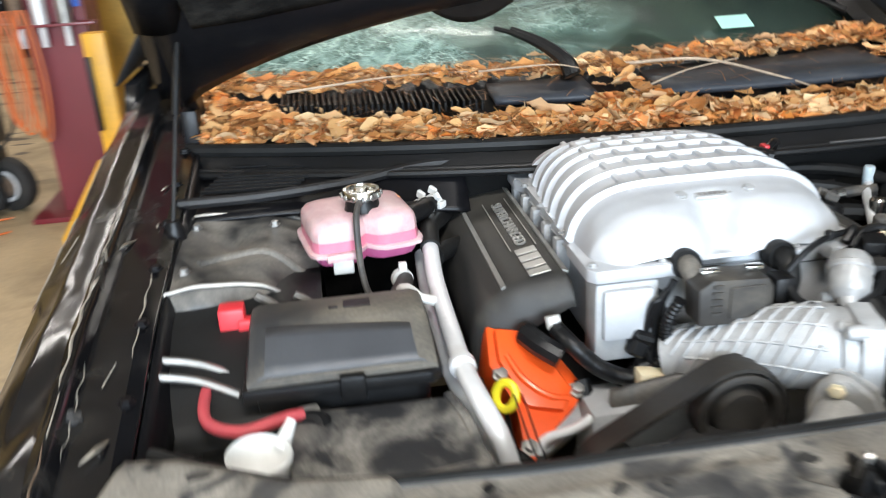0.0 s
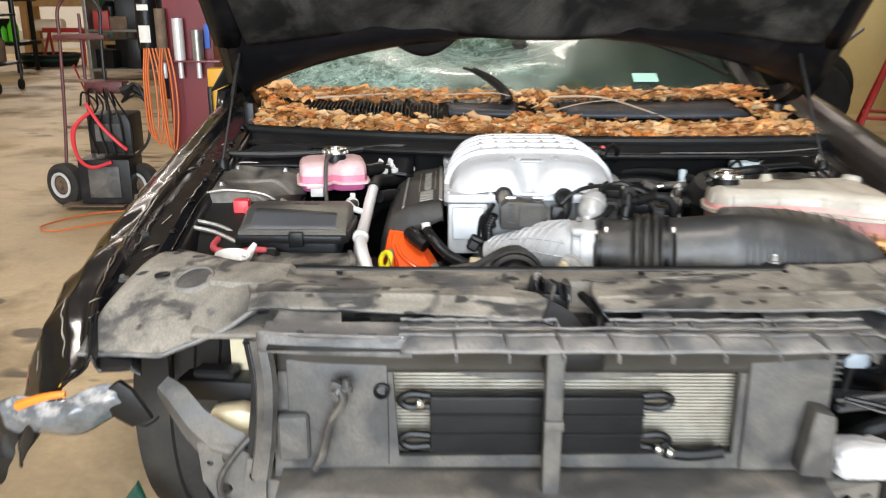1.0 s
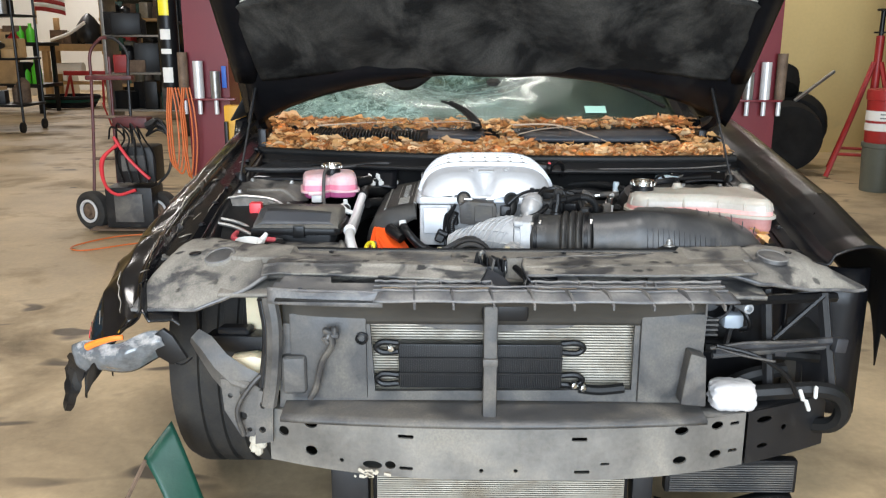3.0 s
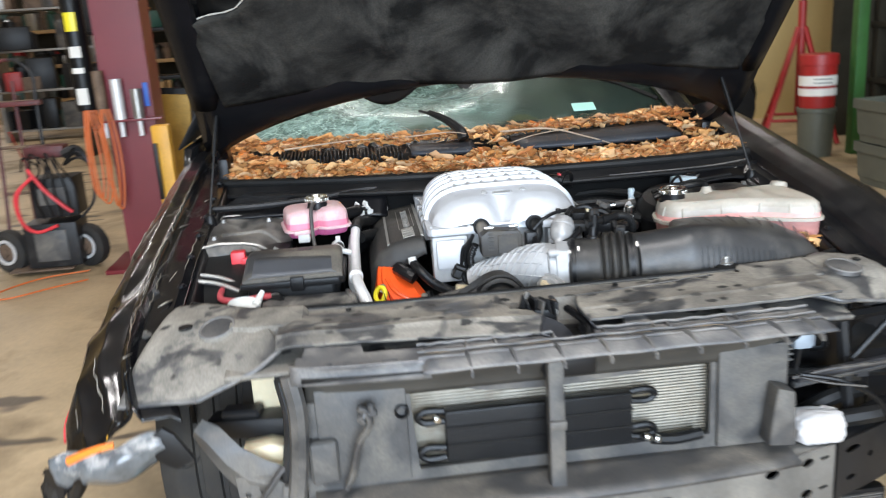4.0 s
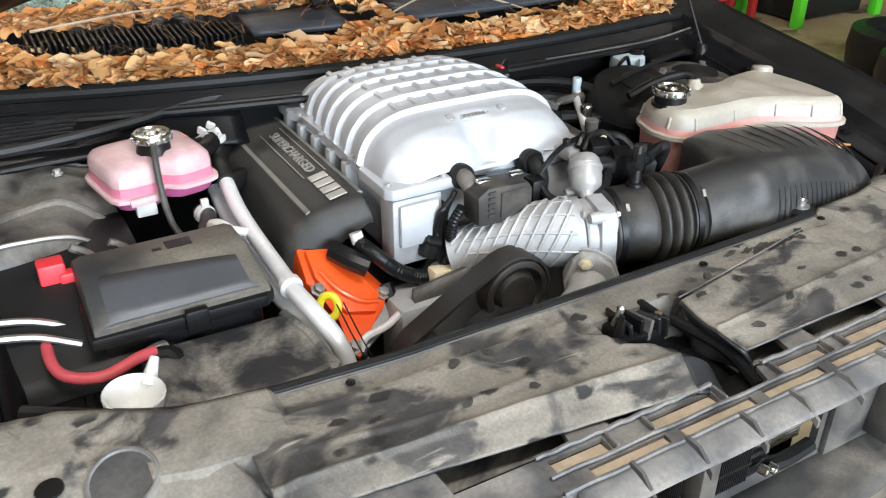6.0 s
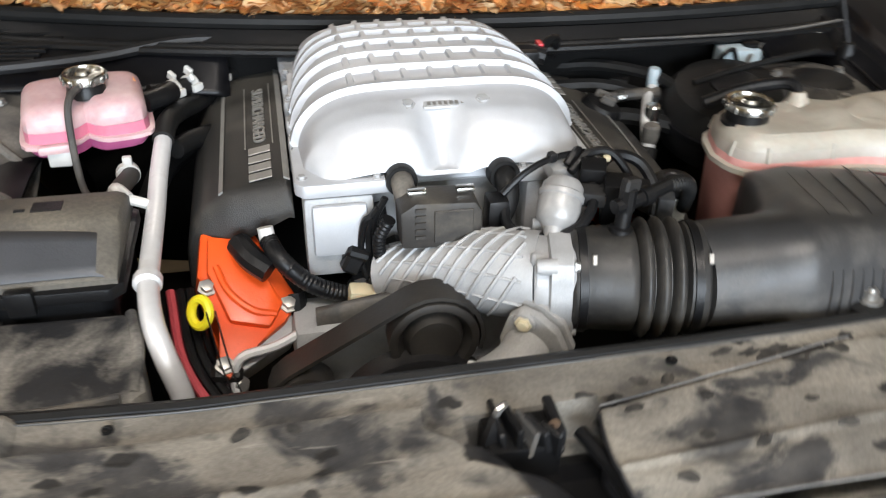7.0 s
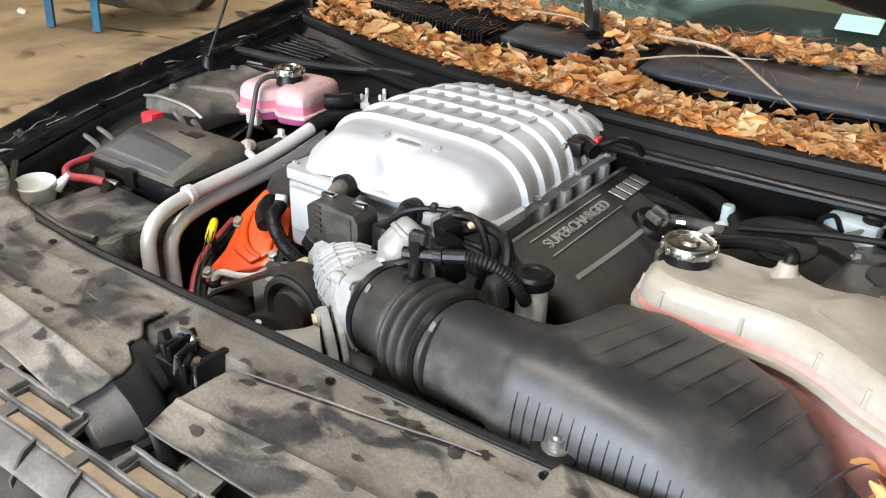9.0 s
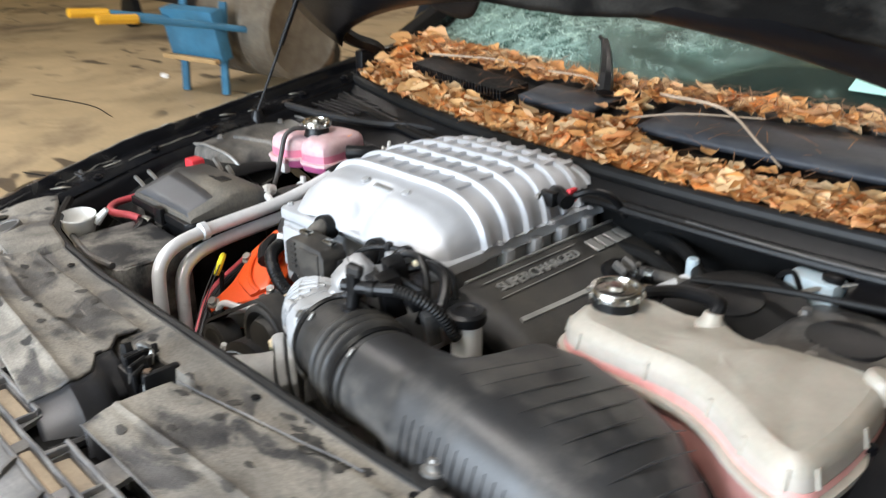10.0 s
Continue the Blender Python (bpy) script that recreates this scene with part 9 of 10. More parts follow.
def clutter(name, label, category, seed, x0, x1, y0, y1, z, n, size, mats):
    random.seed(seed)
    for k in range(n):
        s = [random.uniform(0.5, 1.3) * size for _ in range(3)]
        x, y = random.uniform(x0, x1), random.uniform(y0, y1)
        mt = random.choice(mats)
        bm = B()
        if random.random() < 0.4:
            lathe(bm, (0, 0, 0), (0, 0, 1), ((s[0] * 0.4, 0), (s[0] * 0.42, 0.02), (s[0] * 0.42, s[2] * 0.8), (s[0] * 0.2, s[2] * 0.95), (s[0] * 0.18, s[2])), 14)
        else:
            box(bm, (0, 0, s[2] / 2), s, size * 0.05)
        bm.transform(pose(x, y, z, 0, 0, random.uniform(-20, 20)))
        tagged(link_mesh(name, bm, mt), label, category, name + "s")


CLUT = (M_BLACKCLEAN, M_RUST, M_BLACKP, M_STEEL, M_RUST, M_REDPAINT, M_DKGREEN, M_GREYP, M_BLACKP, M_WOOD, M_BLACKCLEAN)
for z in (0.365, 0.965, 1.515):
    clutter("shop_part", "assorted workshop part on a rack shelf", "part", int(z * 100), -6.75, -5.85, 9.25, 9.75, z, 12, 0.26, CLUT)
for bx, by, w in ((-5.6, 14.6, 2.2), (-3.2, 13.4, 1.8)):
    bn = thing("workbench", "timber workbench loaded with tools", "workbench", "workbenches")
    for z in (0.95, 0.35, 1.55):
        bm = B()
        box(bm, (bx, by, z), (w, 0.7, 0.06), 0.006)
        part("shelf", bm, M_WOOD, bn)
    for dx in (-w / 2 + 0.06, w / 2 - 0.06):
        for dy in (-0.3, 0.3):
            bm = B()
            box(bm, (bx + dx, by + dy, 1.2), (0.09, 0.09, 2.4), 0.004)
            part("post", bm, M_WOOD, bn)
    bm = B()
    box(bm, (bx, by + 0.36, 1.25), (w, 0.02, 2.4), 0.004)
    part("back_board", bm, M_WALLDARK, bn)
    for z in (0.98, 0.38, 1.58):
        clutter("bench_item", "assorted tools and cans on a bench", "tool", int(bx * 31 + z * 77) % 997, bx - w / 2 + 0.15, bx + w / 2 - 0.15, by - 0.28, by + 0.22, z, 26, 0.25, CLUT + (M_DKGREEN, M_BINGREY, M_RUST))
# open timber frame bench with a paper roll under it
fbn = thing("frame_bench", "open bare timber bench with an upright post", "workbench")
for c, sz in (((-7.75, 16.0, 1.03), (1.75, 0.62, 0.14)), ((-8.48, 15.76, 0.50), (0.12, 0.12, 1.0)), ((-8.48, 16.24, 0.50), (0.12, 0.12, 1.0)), ((-7.0, 15.76, 0.50), (0.12, 0.12, 1.0)), ((-7.0, 16.24, 0.50), (0.12, 0.12, 1.0)),
              ((-7.32, 16.25, 1.75), (0.20, 0.10, 1.35)), ((-8.42, 16.25, 1.35), (0.10, 0.08, 0.55)), ((-7.75, 16.1, 0.30), (1.6, 0.5, 0.05))):
    bm = B()
    box(bm, c, sz, 0.006)
    part("timber", bm, M_WOOD, fbn)
bm = B()
cyl(bm, (-8.35, 15.75, 0.60), (-7.72, 15.75, 0.62), 0.11, seg=24)
tagged(link_mesh("paper_roll", bm, M_PAPER), "thick roll of pale paper under the bench", "paper roll")
clutter("bench_item", "assorted tools and cans on a bench", "tool", 61, -8.3, -7.0, 15.8, 16.1, 1.10, 9, 0.22, (M_BLACKCLEAN, M_RUST, M_PAPER, M_BLACKP, M_STEEL))
bm = B()
tube(bm, [(-8.3, 15.7, 1.18), (-7.9, 15.6, 1.30), (-7.55, 15.6, 1.52)], 0.035, 8)
tagged(link_mesh("white_pipe", bm, M_PAPER), "white pipe lying across the bench", "pipe")
bm = B()
lathe(bm, (-7.62, 15.95, 1.11), (0, 0, 1), ((0.20, 0), (0.26, 0.12), (0.24, 0.34), (0.12, 0.52), (0.03, 0.60)), 18)
tagged(link_mesh("covered_tool", bm, M_BLACKP), "dark rounded covered tool on the bench", "tool")
# red saw horse in front of it
shr_ = thing("saw_horse", "low red steel saw horse", "saw horse")
bm = B()
box(bm, (-6.75, 13.6, 0.60), (0.80, 0.10, 0.08), 0.01)
part("beam", bm, M_REDPAINT, shr_)
for x, y in ((-7.12, 13.35), (-7.12, 13.85), (-6.38, 13.35), (-6.38, 13.85)):
    bm = B()
    cyl(bm, (x, y, 0.0), (-6.75 + (x + 6.75) * 0.8, 13.6, 0.58), 0.022, seg=8)
    part("leg", bm, M_REDPAINT, shr_)
# dark table with green bottles beside the rack
dtb = thing("dark_table", "dark steel table with a shelf", "table")
for z in (1.12, 0.45):
    bm = B()
    box(bm, (-7.55, 12.4, z), (1.5, 0.7, 0.06), 0.006)
    part("top", bm, M_BLACKCLEAN, dtb)
for x in (-8.2, -6.9):
    for y in (12.1, 12.7):
        bm = B()
        box(bm, (x, y, 0.55), (0.06, 0.06, 1.1), 0.004)
        part("leg", bm, M_BLACKCLEAN, dtb)
for k, (x, z, r, h) in enumerate(((-7.05, 1.15, 0.07, 0.30), (-7.22, 1.15, 0.06, 0.26), (-7.02, 0.48, 0.08, 0.40), (-7.2, 0.48, 0.07, 0.30))):
    bm = B()
    lathe(bm, (x, 12.3, z), (0, 0, 1), ((r, 0), (r, h * 0.6), (r * 0.4, h * 0.8), (r * 0.4, h)), 16)
    tagged(link_mesh("green_bottle", bm, M_GREEN), "green plastic bottle on the dark table", "bottle", "green bottles")
clutter("table_item", "dark part lying on the steel table", "part", 77, -8.1, -7.3, 12.2, 12.6, 1.15, 9, 0.24, (M_BLACKCLEAN, M_RUST, M_BLACKP, M_WOOD))
clutter("table_item", "dark part lying on the steel table", "part", 78, -8.1, -7.3, 12.2, 12.6, 0.48, 7, 0.34, (M_BLACKCLEAN, M_RUST, M_BLACKP, M_WOOD))
bm = B()
box(bm, (-9.05, 16.9, 0.24), (1.15, 0.6, 0.48), 0.03)
tagged(link_mesh("storage_box", bm, M_WHITEP), "long white storage box on the floor", "box")
cbl = thing("hose_coil", "dark coiled air hose on the floor", "hose")
for k in range(4):
    bm = B()
    tube(bm, [(-7.0 + (0.42 + 0.03 * k) * math.cos(a * 0.7), 13.4 + (0.36 + 0.03 * k) * math.sin(a * 0.7), 0.04 + 0.05 * k) for a in range(10)], 0.035, 6, 3)
    part("coil", bm, M_DKGREEN if k == 2 else M_RUBBER, cbl)
flag = thing("flag", "small red and white striped flag on the far wall", "flag")
for k in range(7):
    bm = B()
    sheet(bm, lambda u, v: (-8.72 + 0.62 * u, 16.0 + 0.06 * math.sin(u * 9), 2.36 - 0.085 * k - 0.085 * v - 0.10 * u * u), 10, 1)
    part("stripe", bm, M_REDPAINT if k % 2 == 0 else M_PAPER, flag, "", 0.004)
bm = B()
cyl(bm, (-8.74, 16.05, 1.5), (-8.72, 16.05, 2.45), 0.016, seg=8)
part("staff", bm, M_WOOD, flag)
stl = thing("storage_shelf", "grey steel shelf with dark boxes", "shelf")
for dx in (-0.7, 0.7):
    bm = B()
    box(bm, (-4.6 + dx, 11.2, 1.1), (0.05, 0.5, 2.2), 0.004)
    part("upright", bm, M_STEEL, stl)
for z in (0.15, 0.7, 1.25, 1.8):
    bm = B()
    box(bm, (-4.6, 11.2, z), (1.4, 0.5, 0.03), 0.004)
    part("board", bm, M_STEEL, stl)
    clutter("stored_box", "dark stored box or can on steel shelf", "box", int(z * 61), -5.2, -4.0, 11.05, 11.3, z + 0.015, 8, 0.34, CLUT)
# shelving seen past the post, straight ahead
st2 = thing("storage_shelf", "dark steel shelf with red and brown stock", "shelf")
for dx in (-0.9, 0.9):
    bm = B()
    box(bm, (-2.6 + dx, 9.0, 1.1), (0.06, 0.5, 2.2), 0.004)
    part("upright", bm, M_BLACKCLEAN, st2)
for z in (0.3, 0.85, 1.4, 1.95):
    bm = B()
    box(bm, (-2.6, 9.0, z), (1.8, 0.5, 0.04), 0.004)
    part("board", bm, M_BLACKCLEAN, st2)
    clutter("stored_box", "dark stored box or can on steel shelf", "box", int(z * 83), -3.35, -1.85, 8.85, 9.1, z + 0.02, 9, 0.34, CLUT)

# ---- right of the car ----
js = thing("support_stand", "tall red tripod underhoist support stand", "support stand")
jc = Vector((3.68, 5.8, 0))
bm = B()
cyl(bm, jc + Vector((0, 0, 0.25)), jc + Vector((0, 0, 1.25)), 0.035, seg=14)
part("post", bm, M_REDPAINT, js)
bm = B()
cyl(bm, jc + Vector((0, 0, 1.2)), jc + Vector((0, 0, 1.47)), 0.02, seg=12)
lathe(bm, jc + Vector((0, 0, 1.46)), (0, 0, 1), ((0.05, 0), (0.055, 0.012), (0.05, 0.02)), 16)
lathe(bm, jc + Vector((0, 0, 1.27)), (0, 0, 1), ((0.06, 0), (0.06, 0.015)), 12)
part("screw", bm, M_BLACKCLEAN, js)
for k, an in enumerate((200, 290, 20, 110)):
    d = Vector((math.cos(radians(an)), math.sin(radians(an)), 0))
    bm = B()
    tube(bm, [jc + d * 0.44 + Vector((0, 0, 0.02)), jc + d * 0.24 + Vector((0, 0, 0.5)), jc + d * 0.04 + Vector((0, 0, 1.02))], 0.022, 6)
    part("leg", bm, M_REDPAINT, js)
    d2 = Vector((math.cos(radians(an + 90)), math.sin(radians(an + 90)), 0))
    bm = B()
    cyl(bm, jc + d * 0.35 + Vector((0, 0, 0.22)), jc + d2 * 0.35 + Vector((0, 0, 0.22)), 0.014, seg=8)
    part("brace", bm, M_REDPAINT, js)
for (x, y, z, ax_) in ((2.95, 6.3, 0.34, (0.3, 1, 0.1)), (3.0, 6.0, 0.34, (0.2, 1, 0.25)), (2.7, 6.6, 0.33, (1, 0.3, 0)), (2.9, 6.4, 0.80, (0.1, 0.5, 1)), (3.25, 6.5, 0.40, (0.5, 1, 0.4))):
    bm = B()
    lathe(bm, (x, y, z), ax_, ((0.19, -0.09), (0.25, -0.11), (0.32, -0.09), (0.33, 0.0), (0.32, 0.09), (0.25, 0.11), (0.19, 0.09), (0.17, 0.0)), 32)
    tagged(link_mesh("tyre", bm, M_OLDTYRE), "worn black tyre stacked against the wall", "tyre", "stacked tyres")
bm = B()
box(bm, (3.25, 6.05, 0.80), (0.50, 0.03, 0.03), 0.006, 1, (0, -32, 20))
tagged(link_mesh("pry_bar", bm, M_STEEL), "steel bar lying on the tyres", "bar")
x, y, r = 3.43, 5.05, 0.150
lower_pail = thing("pail", "cloudy grey plastic pail on the floor", "pail", "stacked pails")
bm = B()
lathe(bm, (x, y, 0), (0, 0, 1), ((r * 0.86, 0), (r * 0.88, 0.015), (r * 0.97, 0.36), (r * 1.03, 0.365), (r * 1.03, 0.395), (r, 0.40), (r * 0.9, 0.40)), 32)
part("tub", bm, M_BINGREY, lower_pail)
upper_pail = thing("pail", "red pail with white printed bands on a grey pail", "pail", "stacked pails")
bm = B()
lathe(bm, (x, y, 0.40), (0, 0, 1), ((r * 0.90, 0), (r * 0.92, 0.012), (r * 0.97, 0.34), (r * 1.04, 0.345), (r * 1.04, 0.40), (r * 1.02, 0.425), (r * 0.90, 0.43)), 32)
part("tub", bm, M_REDPAINT, upper_pail)
for z0, z1 in ((0.50, 0.56), (0.58, 0.66)):
    bm = B()
    sheet(bm, lambda u, v: (x + (r * 0.985) * math.cos(lerp(2.8, 5.8, u)), y + (r * 0.985) * math.sin(lerp(2.8, 5.8, u)), lerp(z0, z1, v)), 20, 1)
    part("label", bm, M_PAPER, upper_pail, "white label band")
bm = B()
for k in range(2):
    sheet(bm, lambda u, v: (x + (r * 0.995) * math.cos(lerp(4.0, 5.0, u)), y + (r * 0.995) * math.sin(lerp(4.0, 5.0, u)), 0.60 + 0.03 * k + 0.008 * v), 8, 1)
part("print_bar", bm, M_GREYP, upper_pail)
bm = B()
box(bm, (3.74, 5.0, 1.6), (0.09, 0.09, 3.2), 0.006)
tagged(link_mesh("steel_post", bm, M_POSTGREEN), "green painted steel post", "post")
for k, (z, x, y, s, mt) in enumerate(((0.0, 3.38, 3.72, 1.0, M_BINGREY), (0.30, 3.35, 3.68, 1.04, M_BINGREY), (0.0, 4.02, 3.84, 1.0, M_BINGREY))):
    bn = thing("storage_bin", "grey rectangular plastic bin", "bin", "grey bins")
    rings = [[(x + s * sx_ * w, y + s * sy_ * w * 0.72, z + h) for sx_, sy_ in ((-1, -1), (1, -1), (1, 1), (-1, 1))] for w, h in ((0.25, 0.0), (0.275, 0.22), (0.275, 0.225), (0.295, 0.225), (0.295, 0.29), (0.28, 0.29), (0.265, 0.05))]
    bm = B()
    loft(bm, rings)
    part("tub", bm, mt, bn)
    bm = B()
    box(bm, (x, y - s * 0.215, z + 0.26), (s * 0.56, 0.012, 0.02), 0.003)
    part("rim_lip", bm, mt, bn)
ct = thing("tool_cart", "open red steel tool cart", "cart")
for dx, dy in ((0.22, 0), (0.58, 0.02), (0.22, 0.18), (0.58, 0.20)):
    bm = B()
    box(bm, (3.15 + dx, 3.0 + dy, 0.35), (0.045, 0.045, 0.70), 0.006)
    part("leg", bm, M_REDPAINT, ct)
for z in (0.20, 0.64):
    bm = B()
    box(bm, (3.55, 3.10, z), (0.40, 0.23, 0.10), 0.008, 2, (0, 0, 2))
    part("tray", bm, M_REDPAINT, ct)
bm = B()
box(bm, (3.56, 3.10, 0.697), (0.30, 0.18, 0.012), 0.003, 1, (0, 0, 8))
tagged(link_mesh("paper_sheets", bm, M_PAPER), "white papers on the red cart", "paper")
gc = thing("tool_chest", "bright green tool chest with drawers", "tool chest")
bm = B()
box(bm, (4.17, 2.94, 0.62), (0.80, 0.50, 0.64), 0.012)
part("cabinet", bm, M_GREEN, gc)
for k in range(4):
    bm = B()
    box(bm, (4.17, 2.68, 0.385 + 0.155 * k), (0.74, 0.02, 0.14), 0.006)
    dw = part("drawer", bm, M_GREEN, gc)
    bm = B()
    box(bm, (4.17, 2.664, 0.435 + 0.155 * k), (0.66, 0.015, 0.014), 0.003)
    part("handle", bm, M_STEEL, dw)
for dx, dy in ((-0.37, -0.22), (0.37, -0.22), (-0.37, 0.22), (0.37, 0.22)):
    bm = B()
    box(bm, (4.17 + dx, 2.94 + dy, 0.15), (0.06, 0.06, 0.30), 0.006)
    part("leg", bm, M_GREEN, gc)
bm = B()
box(bm, (4.20, 3.0, 0.12), (0.62, 0.40, 0.22), 0.02)
tagged(link_mesh("parts_case", bm, M_BLACKP), "black parts case under the green chest", "case")
# flat tyres added to make the floor beyond the right fender dark
for x, y, z, ax_ in ((3.62, 1.85, 0.11, (0, 0, 1)), (3.3, 1.45, 0.11, (0, 0, 1))):
    bm = B()
    lathe(bm, (x, y, z), ax_, ((0.19, -0.09), (0.25, -0.11), (0.31, -0.09), (0.32, 0.0), (0.31, 0.09), (0.25, 0.11), (0.19, 0.09), (0.17, 0.0)), 32)
    tagged(link_mesh("tyre", bm, M_RUBBER), "black tyre laid flat beside the car to darken the floor", "tyre", "flat tyres")
ds = thing("parts_shelf", "dark shelf crowded with brown parts", "shelf")
for z in (0.5, 1.0, 1.5, 2.0):
    bm = B()
    box(bm, (4.9, 4.9, z), (1.0, 2.0, 0.05), 0.006)
    part("board", bm, M_WALLDARK, ds)
for dy in (-0.95, 0.0, 0.95):
    for dx in (-0.45, 0.45):
        bm = B()
        box(bm, (4.9 + dx, 4.9 + dy, 1.1), (0.06, 0.06, 2.2), 0.005)
        part("upright", bm, M_WALLDARK, ds)
bm = B()
box(bm, (5.42, 4.9, 1.1), (0.03, 2.1, 2.2))
part("back", bm, M_WALLDARK, ds)
# dark panel added to cover the pale wall and block the strip light
bm = B()
box(bm, (4.74, 5.96, 1.2), (1.36, 0.03, 2.4), 0.004)
part("dark_screen", bm, M_WALLDARK, ds)
for z in (0.525, 1.025, 1.525):
    clutter("stored_part", "brown and dark stored part on shelf", "part", int(z * 200), 4.6, 5.1, 4.1, 5.7, z, 7, 0.32, (M_RUST, M_WALLDARK, M_WOOD, M_BLACKCLEAN, M_RUST))

# ---- left of the car ----
wbw = thing("wheelbarrow", "old blue legged wheelbarrow with brown stained drum", "wheelbarrow")
bm = B()
lathe(bm, (-4.35, 3.0, 0.42), (1, 0.15, 0), ((0.32, -0.38), (0.35, -0.36), (0.35, -0.13), (0.358, -0.12), (0.35, -0.11), (0.35, 0.11), (0.358, 0.12), (0.35, 0.13), (0.35, 0.36), (0.32, 0.38), (0.27, 0.35)), 40)
part("drum", bm, mat("brown_stained_steel", (0.17, 0.145, 0.11), 0.55, 0.4, var=0.45, scale=5, dust=(0.09, 0.065, 0.04), dust_amount=(0.45, 0.75), dust_scale=6), wbw)
for x, y in ((-4.56, 2.44), (-4.22, 2.55)):
    bm = B()
    tube(bm, [(x, y, 0.01), (x - 0.01, y + 0.02, 0.3), (x - 0.03, y + 0.06, 0.62)], 0.028, 6)
    part("leg", bm, M_BLUE, wbw)
bm = B()
box(bm, (-4.38, 2.46, 0.42), (0.50, 0.10, 0.34), 0.01, 2, (12, 0, 12))
part("apron", bm, M_BLUE, wbw, "dented blue steel apron")
bm = B()
box(bm, (-4.38, 2.40, 0.255), (0.52, 0.05, 0.03), 0.005, 2, (0, 0, 12))
part("ledge", bm, M_WOOD, wbw)
for x in (-4.56, -4.15):
    bm = B()
    tube(bm, [(x, 1.95, 0.58), (x + 0.02, 2.5, 0.48), (x + 0.06, 3.2, 0.34)], 0.022, 8)
    part("rail", bm, M_BLUE, wbw)
    bm = B()
    tube(bm, [(x, 1.7, 0.60), (x, 1.95, 0.58)], 0.03, 8)
    part("grip", bm, M_YELPAINT, wbw, "yellow hand grip")
bm = B()
lathe(bm, (-4.30, 3.45, 0.16), (1, 0.1, 0), ((0.07, -0.04), (0.14, -0.045), (0.16, 0.0), (0.14, 0.045), (0.07, 0.04)), 28)
wh = part("wheel", bm, M_TYRE, wbw)
bm = B()
lathe(bm, (-4.30, 3.45, 0.16), (1, 0.1, 0), ((0.075, -0.03), (0.075, 0.043), (0.02, 0.05)), 20)
part("rim", bm, M_RUST, wh)
random.seed(17)
for (x, y) in ((-5.1, 2.55),):
    bm = B()
    box(bm, (x, y, 0.015), (0.06, 0.04, 0.03), 0.01, 2, (10, 20, 40))
    tagged(link_mesh("paper_scrap", bm, M_PAPER), "crumpled pale scrap on the floor", "scrap")
for pts in (((-3.4, 0.9, 0.003), (-3.0, 1.05, 0.003), (-2.55, 1.02, 0.003), (-2.1, 1.2, 0.003)), ((-5.2, 1.6, 0.003), (-4.6, 1.75, 0.003), (-4.2, 1.72, 0.003))):
    bm = B()
    tube(bm, list(pts), 0.004, 4)
    tagged(link_mesh("floor_crack", bm, M_RUBBER), "dark crack in the concrete floor", "crack", kind="structure")
dk = thing("parked_cart", "dark low cart standing in the shadow", "cart")
bm = B()
box(bm, (-7.2, 4.2, 0.55), (1.6, 1.2, 0.5), 0.05)
part("body", bm, M_BLACKP, dk)
for dx in (-0.6, 0.6):
    bm = B()
    lathe(bm, (-7.2 + dx, 3.6, 0.16), (0, 1, 0), ((0.1, -0.05), (0.16, -0.04), (0.16, 0.04), (0.1, 0.05)), 20)
    part("wheel", bm, M_RUBBER, dk)
grn = thing("green_board", "dark green steel ramp beside the tyre", "ramp")
bm = B()
sheet(bm, lambda u, v: (lerp(-0.845, -0.790, u) + 0.135 * v, lerp(-0.01, 0.05, u) - 0.10 * v, (lerp(0.200, 0.272, u)) * (1 - v) + 0.012 + 0.006 * math.sin(v * 5)), 8, 8)
part("ramp", bm, M_DKGREEN, grn, "", 0.012)
bm = B()
cyl(bm, (-0.840, -0.01, 0.208), (-0.945, -0.02, 0.004), 0.006, seg=6)
part("leg", bm, M_RUST, grn)
random.seed(23)
for k in range(14):
    bm = B()
    x, y = random.uniform(-0.75, -0.2), random.uniform(-0.35, 0.15)
    box(bm, (x, y, 0.006), (random.uniform(0.01, 0.04), random.uniform(0.01, 0.03), 0.012), 0.003, 1, (random.uniform(0, 30), random.uniform(0, 30), random.uniform(0, 180)))
    tagged(link_mesh("debris_piece", bm, random.choice((M_BLACKCLEAN, M_RUST, M_PAPER))), "small broken debris on the floor", "debris", "debris pieces")

# ---- twigs and dry leaves on the cowl ----
for pts, r in (([(0.10, 0.99, 0.945), (0.25, 0.95, 0.95), (0.36, 0.87, 0.925), (0.42, 0.83, 0.905)], 0.0032), ([(0.08, 0.86, 0.915), (0.20, 0.90, 0.94), (0.33, 0.95, 0.945)], 0.002), ([(-0.18, 1.0, 0.95), (-0.05, 0.96, 0.96), (0.0, 0.93, 0.955)], 0.002),
               ([(-0.55, 1.0, 0.94), (-0.35, 1.02, 0.95), (-0.2, 1.01, 0.95)], 0.0025)):
    bm = B()
    tube(bm, [Vector(p) + Vector((0, 0, -0.012)) for p in pts], lambda t: r * (1.15 - 0.6 * t), 6, 4)
    tagged(link_mesh("twig", bm, M_TWIG), "bare dry twig lying on the leaves", "twig", "twigs")


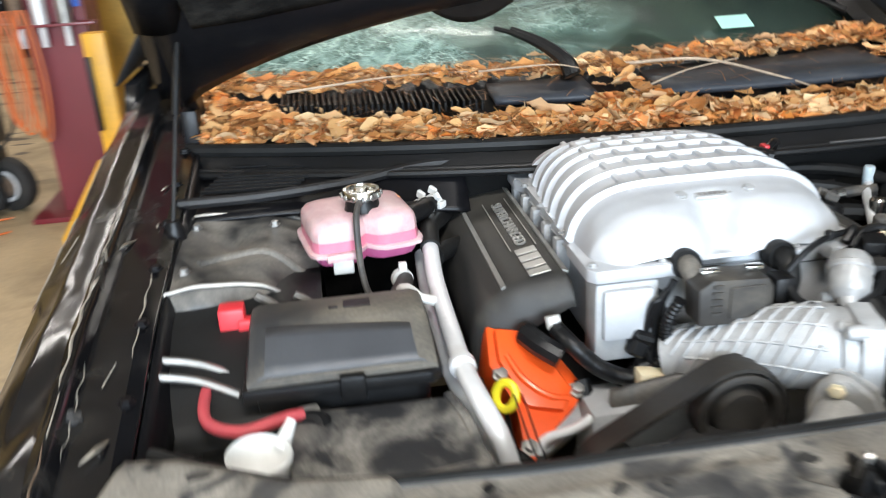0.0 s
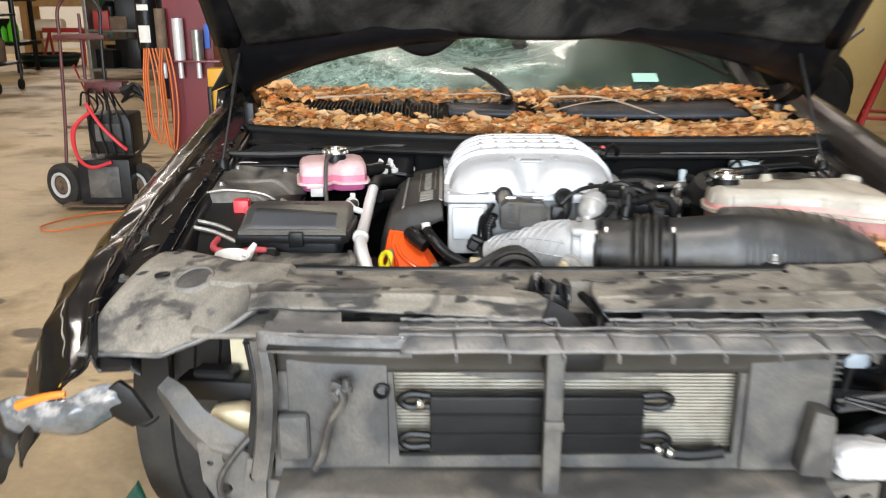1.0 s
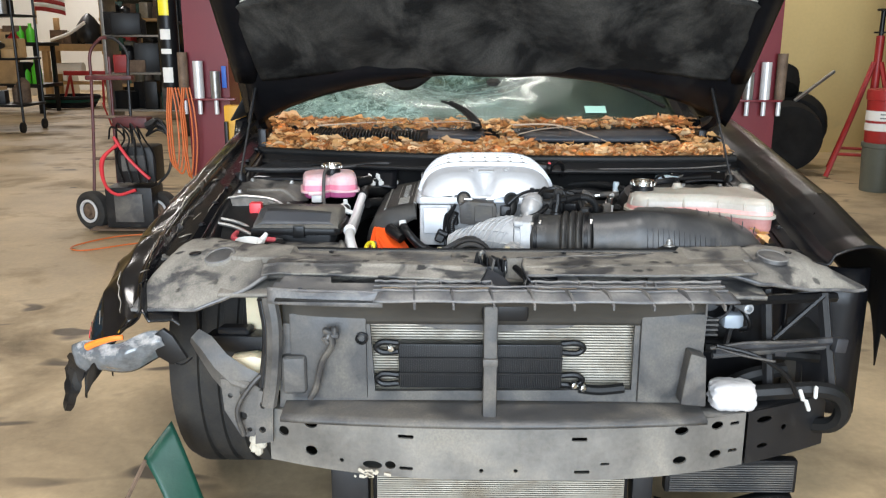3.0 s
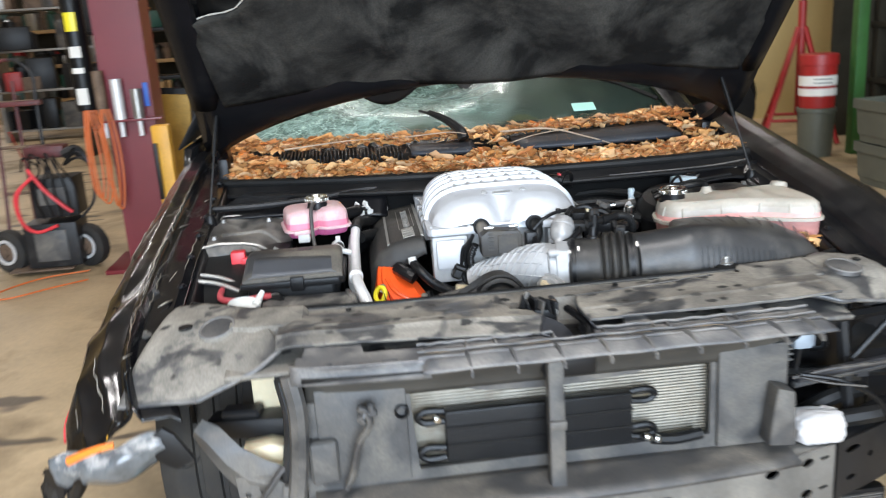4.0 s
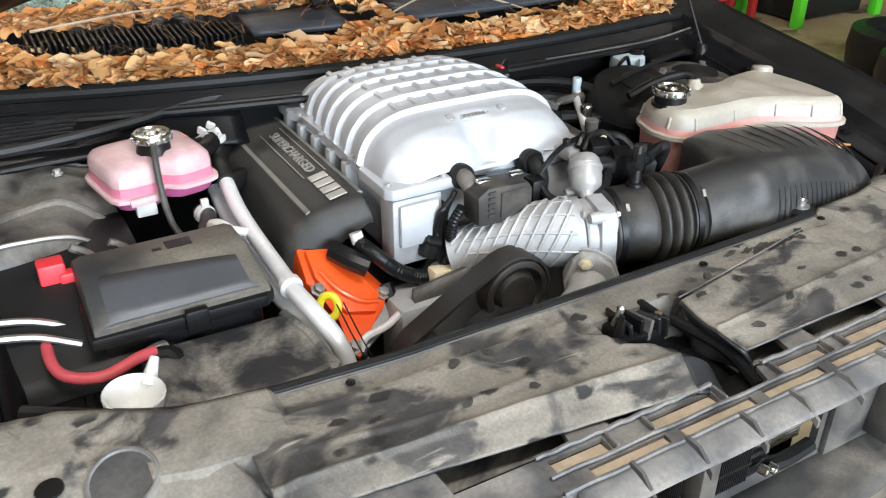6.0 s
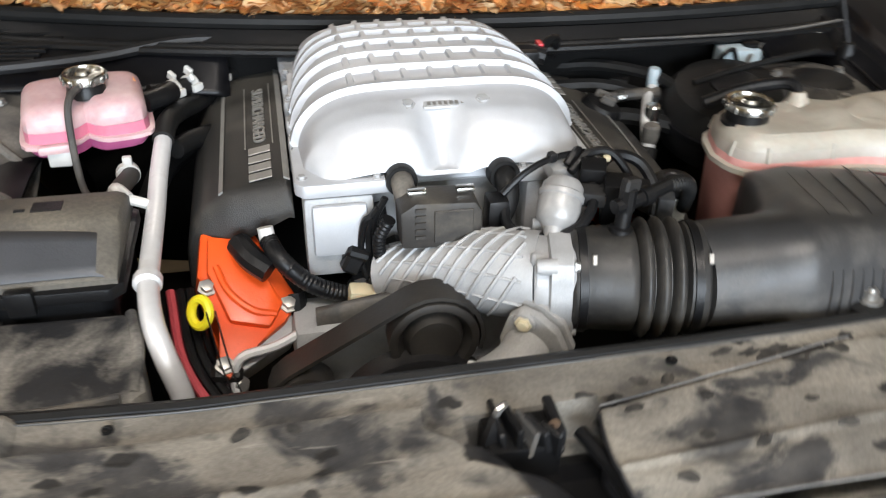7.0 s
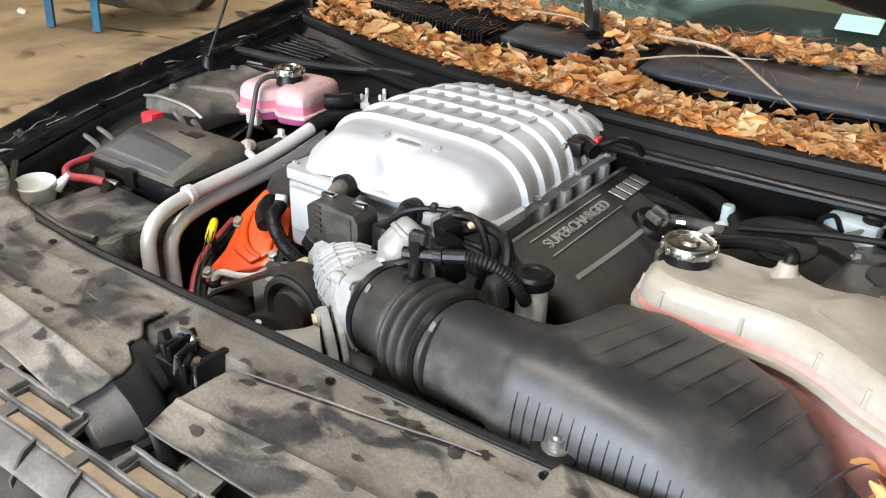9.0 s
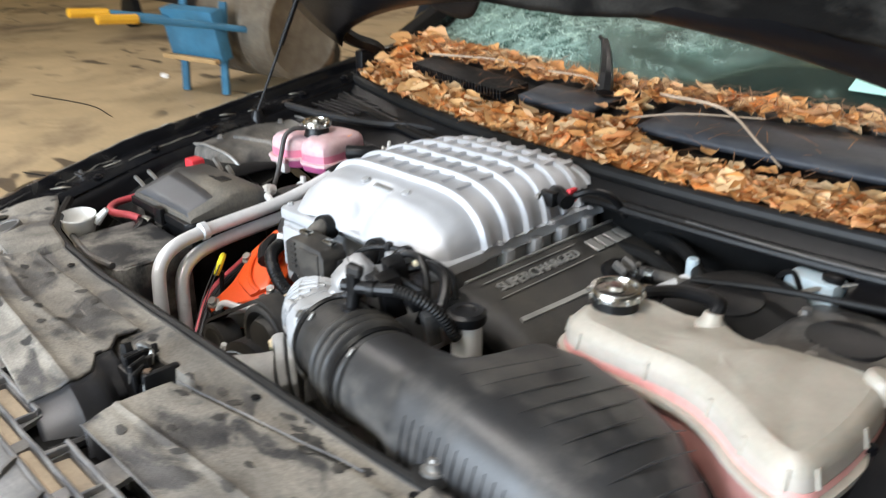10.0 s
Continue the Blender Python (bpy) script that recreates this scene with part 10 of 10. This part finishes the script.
def leaf_mesh(k):
    rnd = random.Random(100 + k)
    bm = bmesh.new()
    n, L, W = 7, 1.0, rnd.uniform(0.26, 0.40)
    bend, curl, twist = rnd.uniform(-0.4, 0.5), rnd.uniform(0.05, 0.55), rnd.uniform(-0.5, 0.5)
    rows = []
    for i in range(n):
        t = i / (n - 1)
        w = W * math.sin(math.pi * min(0.985, t * 0.93 + 0.05)) ** 0.8 * (1 + 0.15 * math.sin(i * 2.7 + k))
        zc = bend * (t - 0.5) ** 2
        row = []
        for s in (-1, -0.5, 0, 0.5, 1):
            row.append(bm.verts.new((s * w, t - 0.5, zc + curl * w * abs(s) ** 1.5 + twist * s * w * (t - 0.5) + 0.04 * math.sin(i * 1.9 + s * 3 + k))))
        rows.append(row)
    for a, b in zip(rows, rows[1:]):
        for j in range(4):
            bm.faces.new((a[j], a[j + 1], b[j + 1], b[j]))
    st = [bm.verts.new((x, y, z)) for x, y, z in ((-0.012, -0.48, bend * 0.25), (0.012, -0.48, bend * 0.25), (0.02, -0.75, bend * 0.3 + 0.05))]
    bm.faces.new(st)
    for f in bm.faces:
        f.smooth = True
    me = bpy.data.meshes.new("leaf")
    bm.to_mesh(me)
    bm.free()
    me.materials.append(M_LEAF)
    return me


LEAVES = [leaf_mesh(k) for k in range(10)]
litter = thing("dry_leaves", "drift of orange and brown dry leaves on the cowl", "leaves")


def leaf_spot(rnd):
    """A place in the drift: a thick band behind the seal and a thin one below the glass."""
    while True:
        x = rnd.uniform(-0.72, 0.78)
        s, b = seal_y(x), base_y(x)
        r = rnd.random()
        if r < 0.62:
            v = rnd.random() ** 1.25
            y = s + 0.010 + v * (0.100 + 0.03 * math.sin(x * 7))
            top = 0.016 * (1 - v * 0.6)
        elif r < 0.84:
            y = b - 0.038 + rnd.random() * 0.05
            top = 0.008
            if rnd.random() < 0.45 and x < 0.5:
                continue
        else:
            y = rnd.uniform(s + 0.02, b)
            top = 0.02
            if -0.60 < x < 0.02 and s + 0.05 < y < b - 0.03:
                continue
            if 0.12 < x < 0.64 and s + 0.07 < y < b - 0.03:
                continue
        w = (y - s) / (b - s)
        if r < 0.62 and y > s + 0.07 and (-0.58 < x < 0.02 or 0.16 < x < 0.62) and rnd.random() < 0.9:
            continue
        if x > 0.55 and rnd.random() < 0.3:
            top *= 1.6
        return x, y, 0.856 + 0.072 * w + rnd.random() * top


rnd = random.Random(7)
for k in range(300):
    x, y, z = leaf_spot(rnd)
    z += 0.009
    s = rnd.uniform(0.044, 0.072) * (1.35 if k % 23 == 0 else 1)
    ob = new("leaf", LEAVES[k % 10])
    ob.parent = litter
    ob.matrix_basis = pose(x, y, z, rnd.gauss(0, 15), rnd.gauss(0, 15), rnd.uniform(0, 360)) @ Matrix.Diagonal((s, s, s, 1))
verts, faces, off = [], [], 0
for k in range(1900):
    me = LEAVES[k % 10]
    x, y, z = leaf_spot(rnd)
    s = rnd.uniform(0.032, 0.058)
    m = pose(x, y, z, rnd.gauss(0, 15), rnd.gauss(0, 15), rnd.uniform(0, 360)) @ Matrix.Diagonal((s, s, s, 1))
    verts += [tuple(m @ v.co) for v in me.vertices]
    faces += [tuple(i + off for i in p.vertices) for p in me.polygons]
    off += len(me.vertices)
me = bpy.data.meshes.new("leaf_drift")
me.from_pydata(verts, [], faces)
me.materials.append(M_LEAF)
for p in me.polygons:
    p.use_smooth = True
drift = new("leaf_drift", me)
drift.parent = litter
tagged(drift, "packed smaller dry leaves", kind="stuff")

# pine needles strewn between the leaves
verts, faces, off = [], [], 0
for k in range(900):
    x = rnd.uniform(-0.70, 0.74)
    s, b = seal_y(x), base_y(x)
    y = b - 0.045 + rnd.random() * 0.06 if rnd.random() < 0.75 else rnd.uniform(s + 0.02, b)
    z = 0.858 + 0.072 * (y - s) / (b - s) + rnd.uniform(0.006, 0.026)
    an, L, w = rnd.uniform(0, math.pi), rnd.uniform(0.02, 0.05), rnd.uniform(0.0006, 0.0011)
    d, n = Vector((math.cos(an), math.sin(an), rnd.uniform(-0.15, 0.15))) * L, Vector((-math.sin(an), math.cos(an), 0)) * w
    c = Vector((x, y, z))
    verts += [tuple(p) for p in (c - d - n, c - d + n, c + Vector((0, 0, 0.003)) + n, c + Vector((0, 0, 0.003)) - n, c + d)]
    faces += [(off, off + 1, off + 2, off + 3), (off + 3, off + 2, off + 4)]
    off += 5
me = bpy.data.meshes.new("needle_litter")
me.from_pydata(verts, [], faces)
me.materials.append(M_NEEDLE)
needles = new("needle_litter", me)
needles.parent = litter
tagged(needles, "thin brown pine needles", kind="stuff")
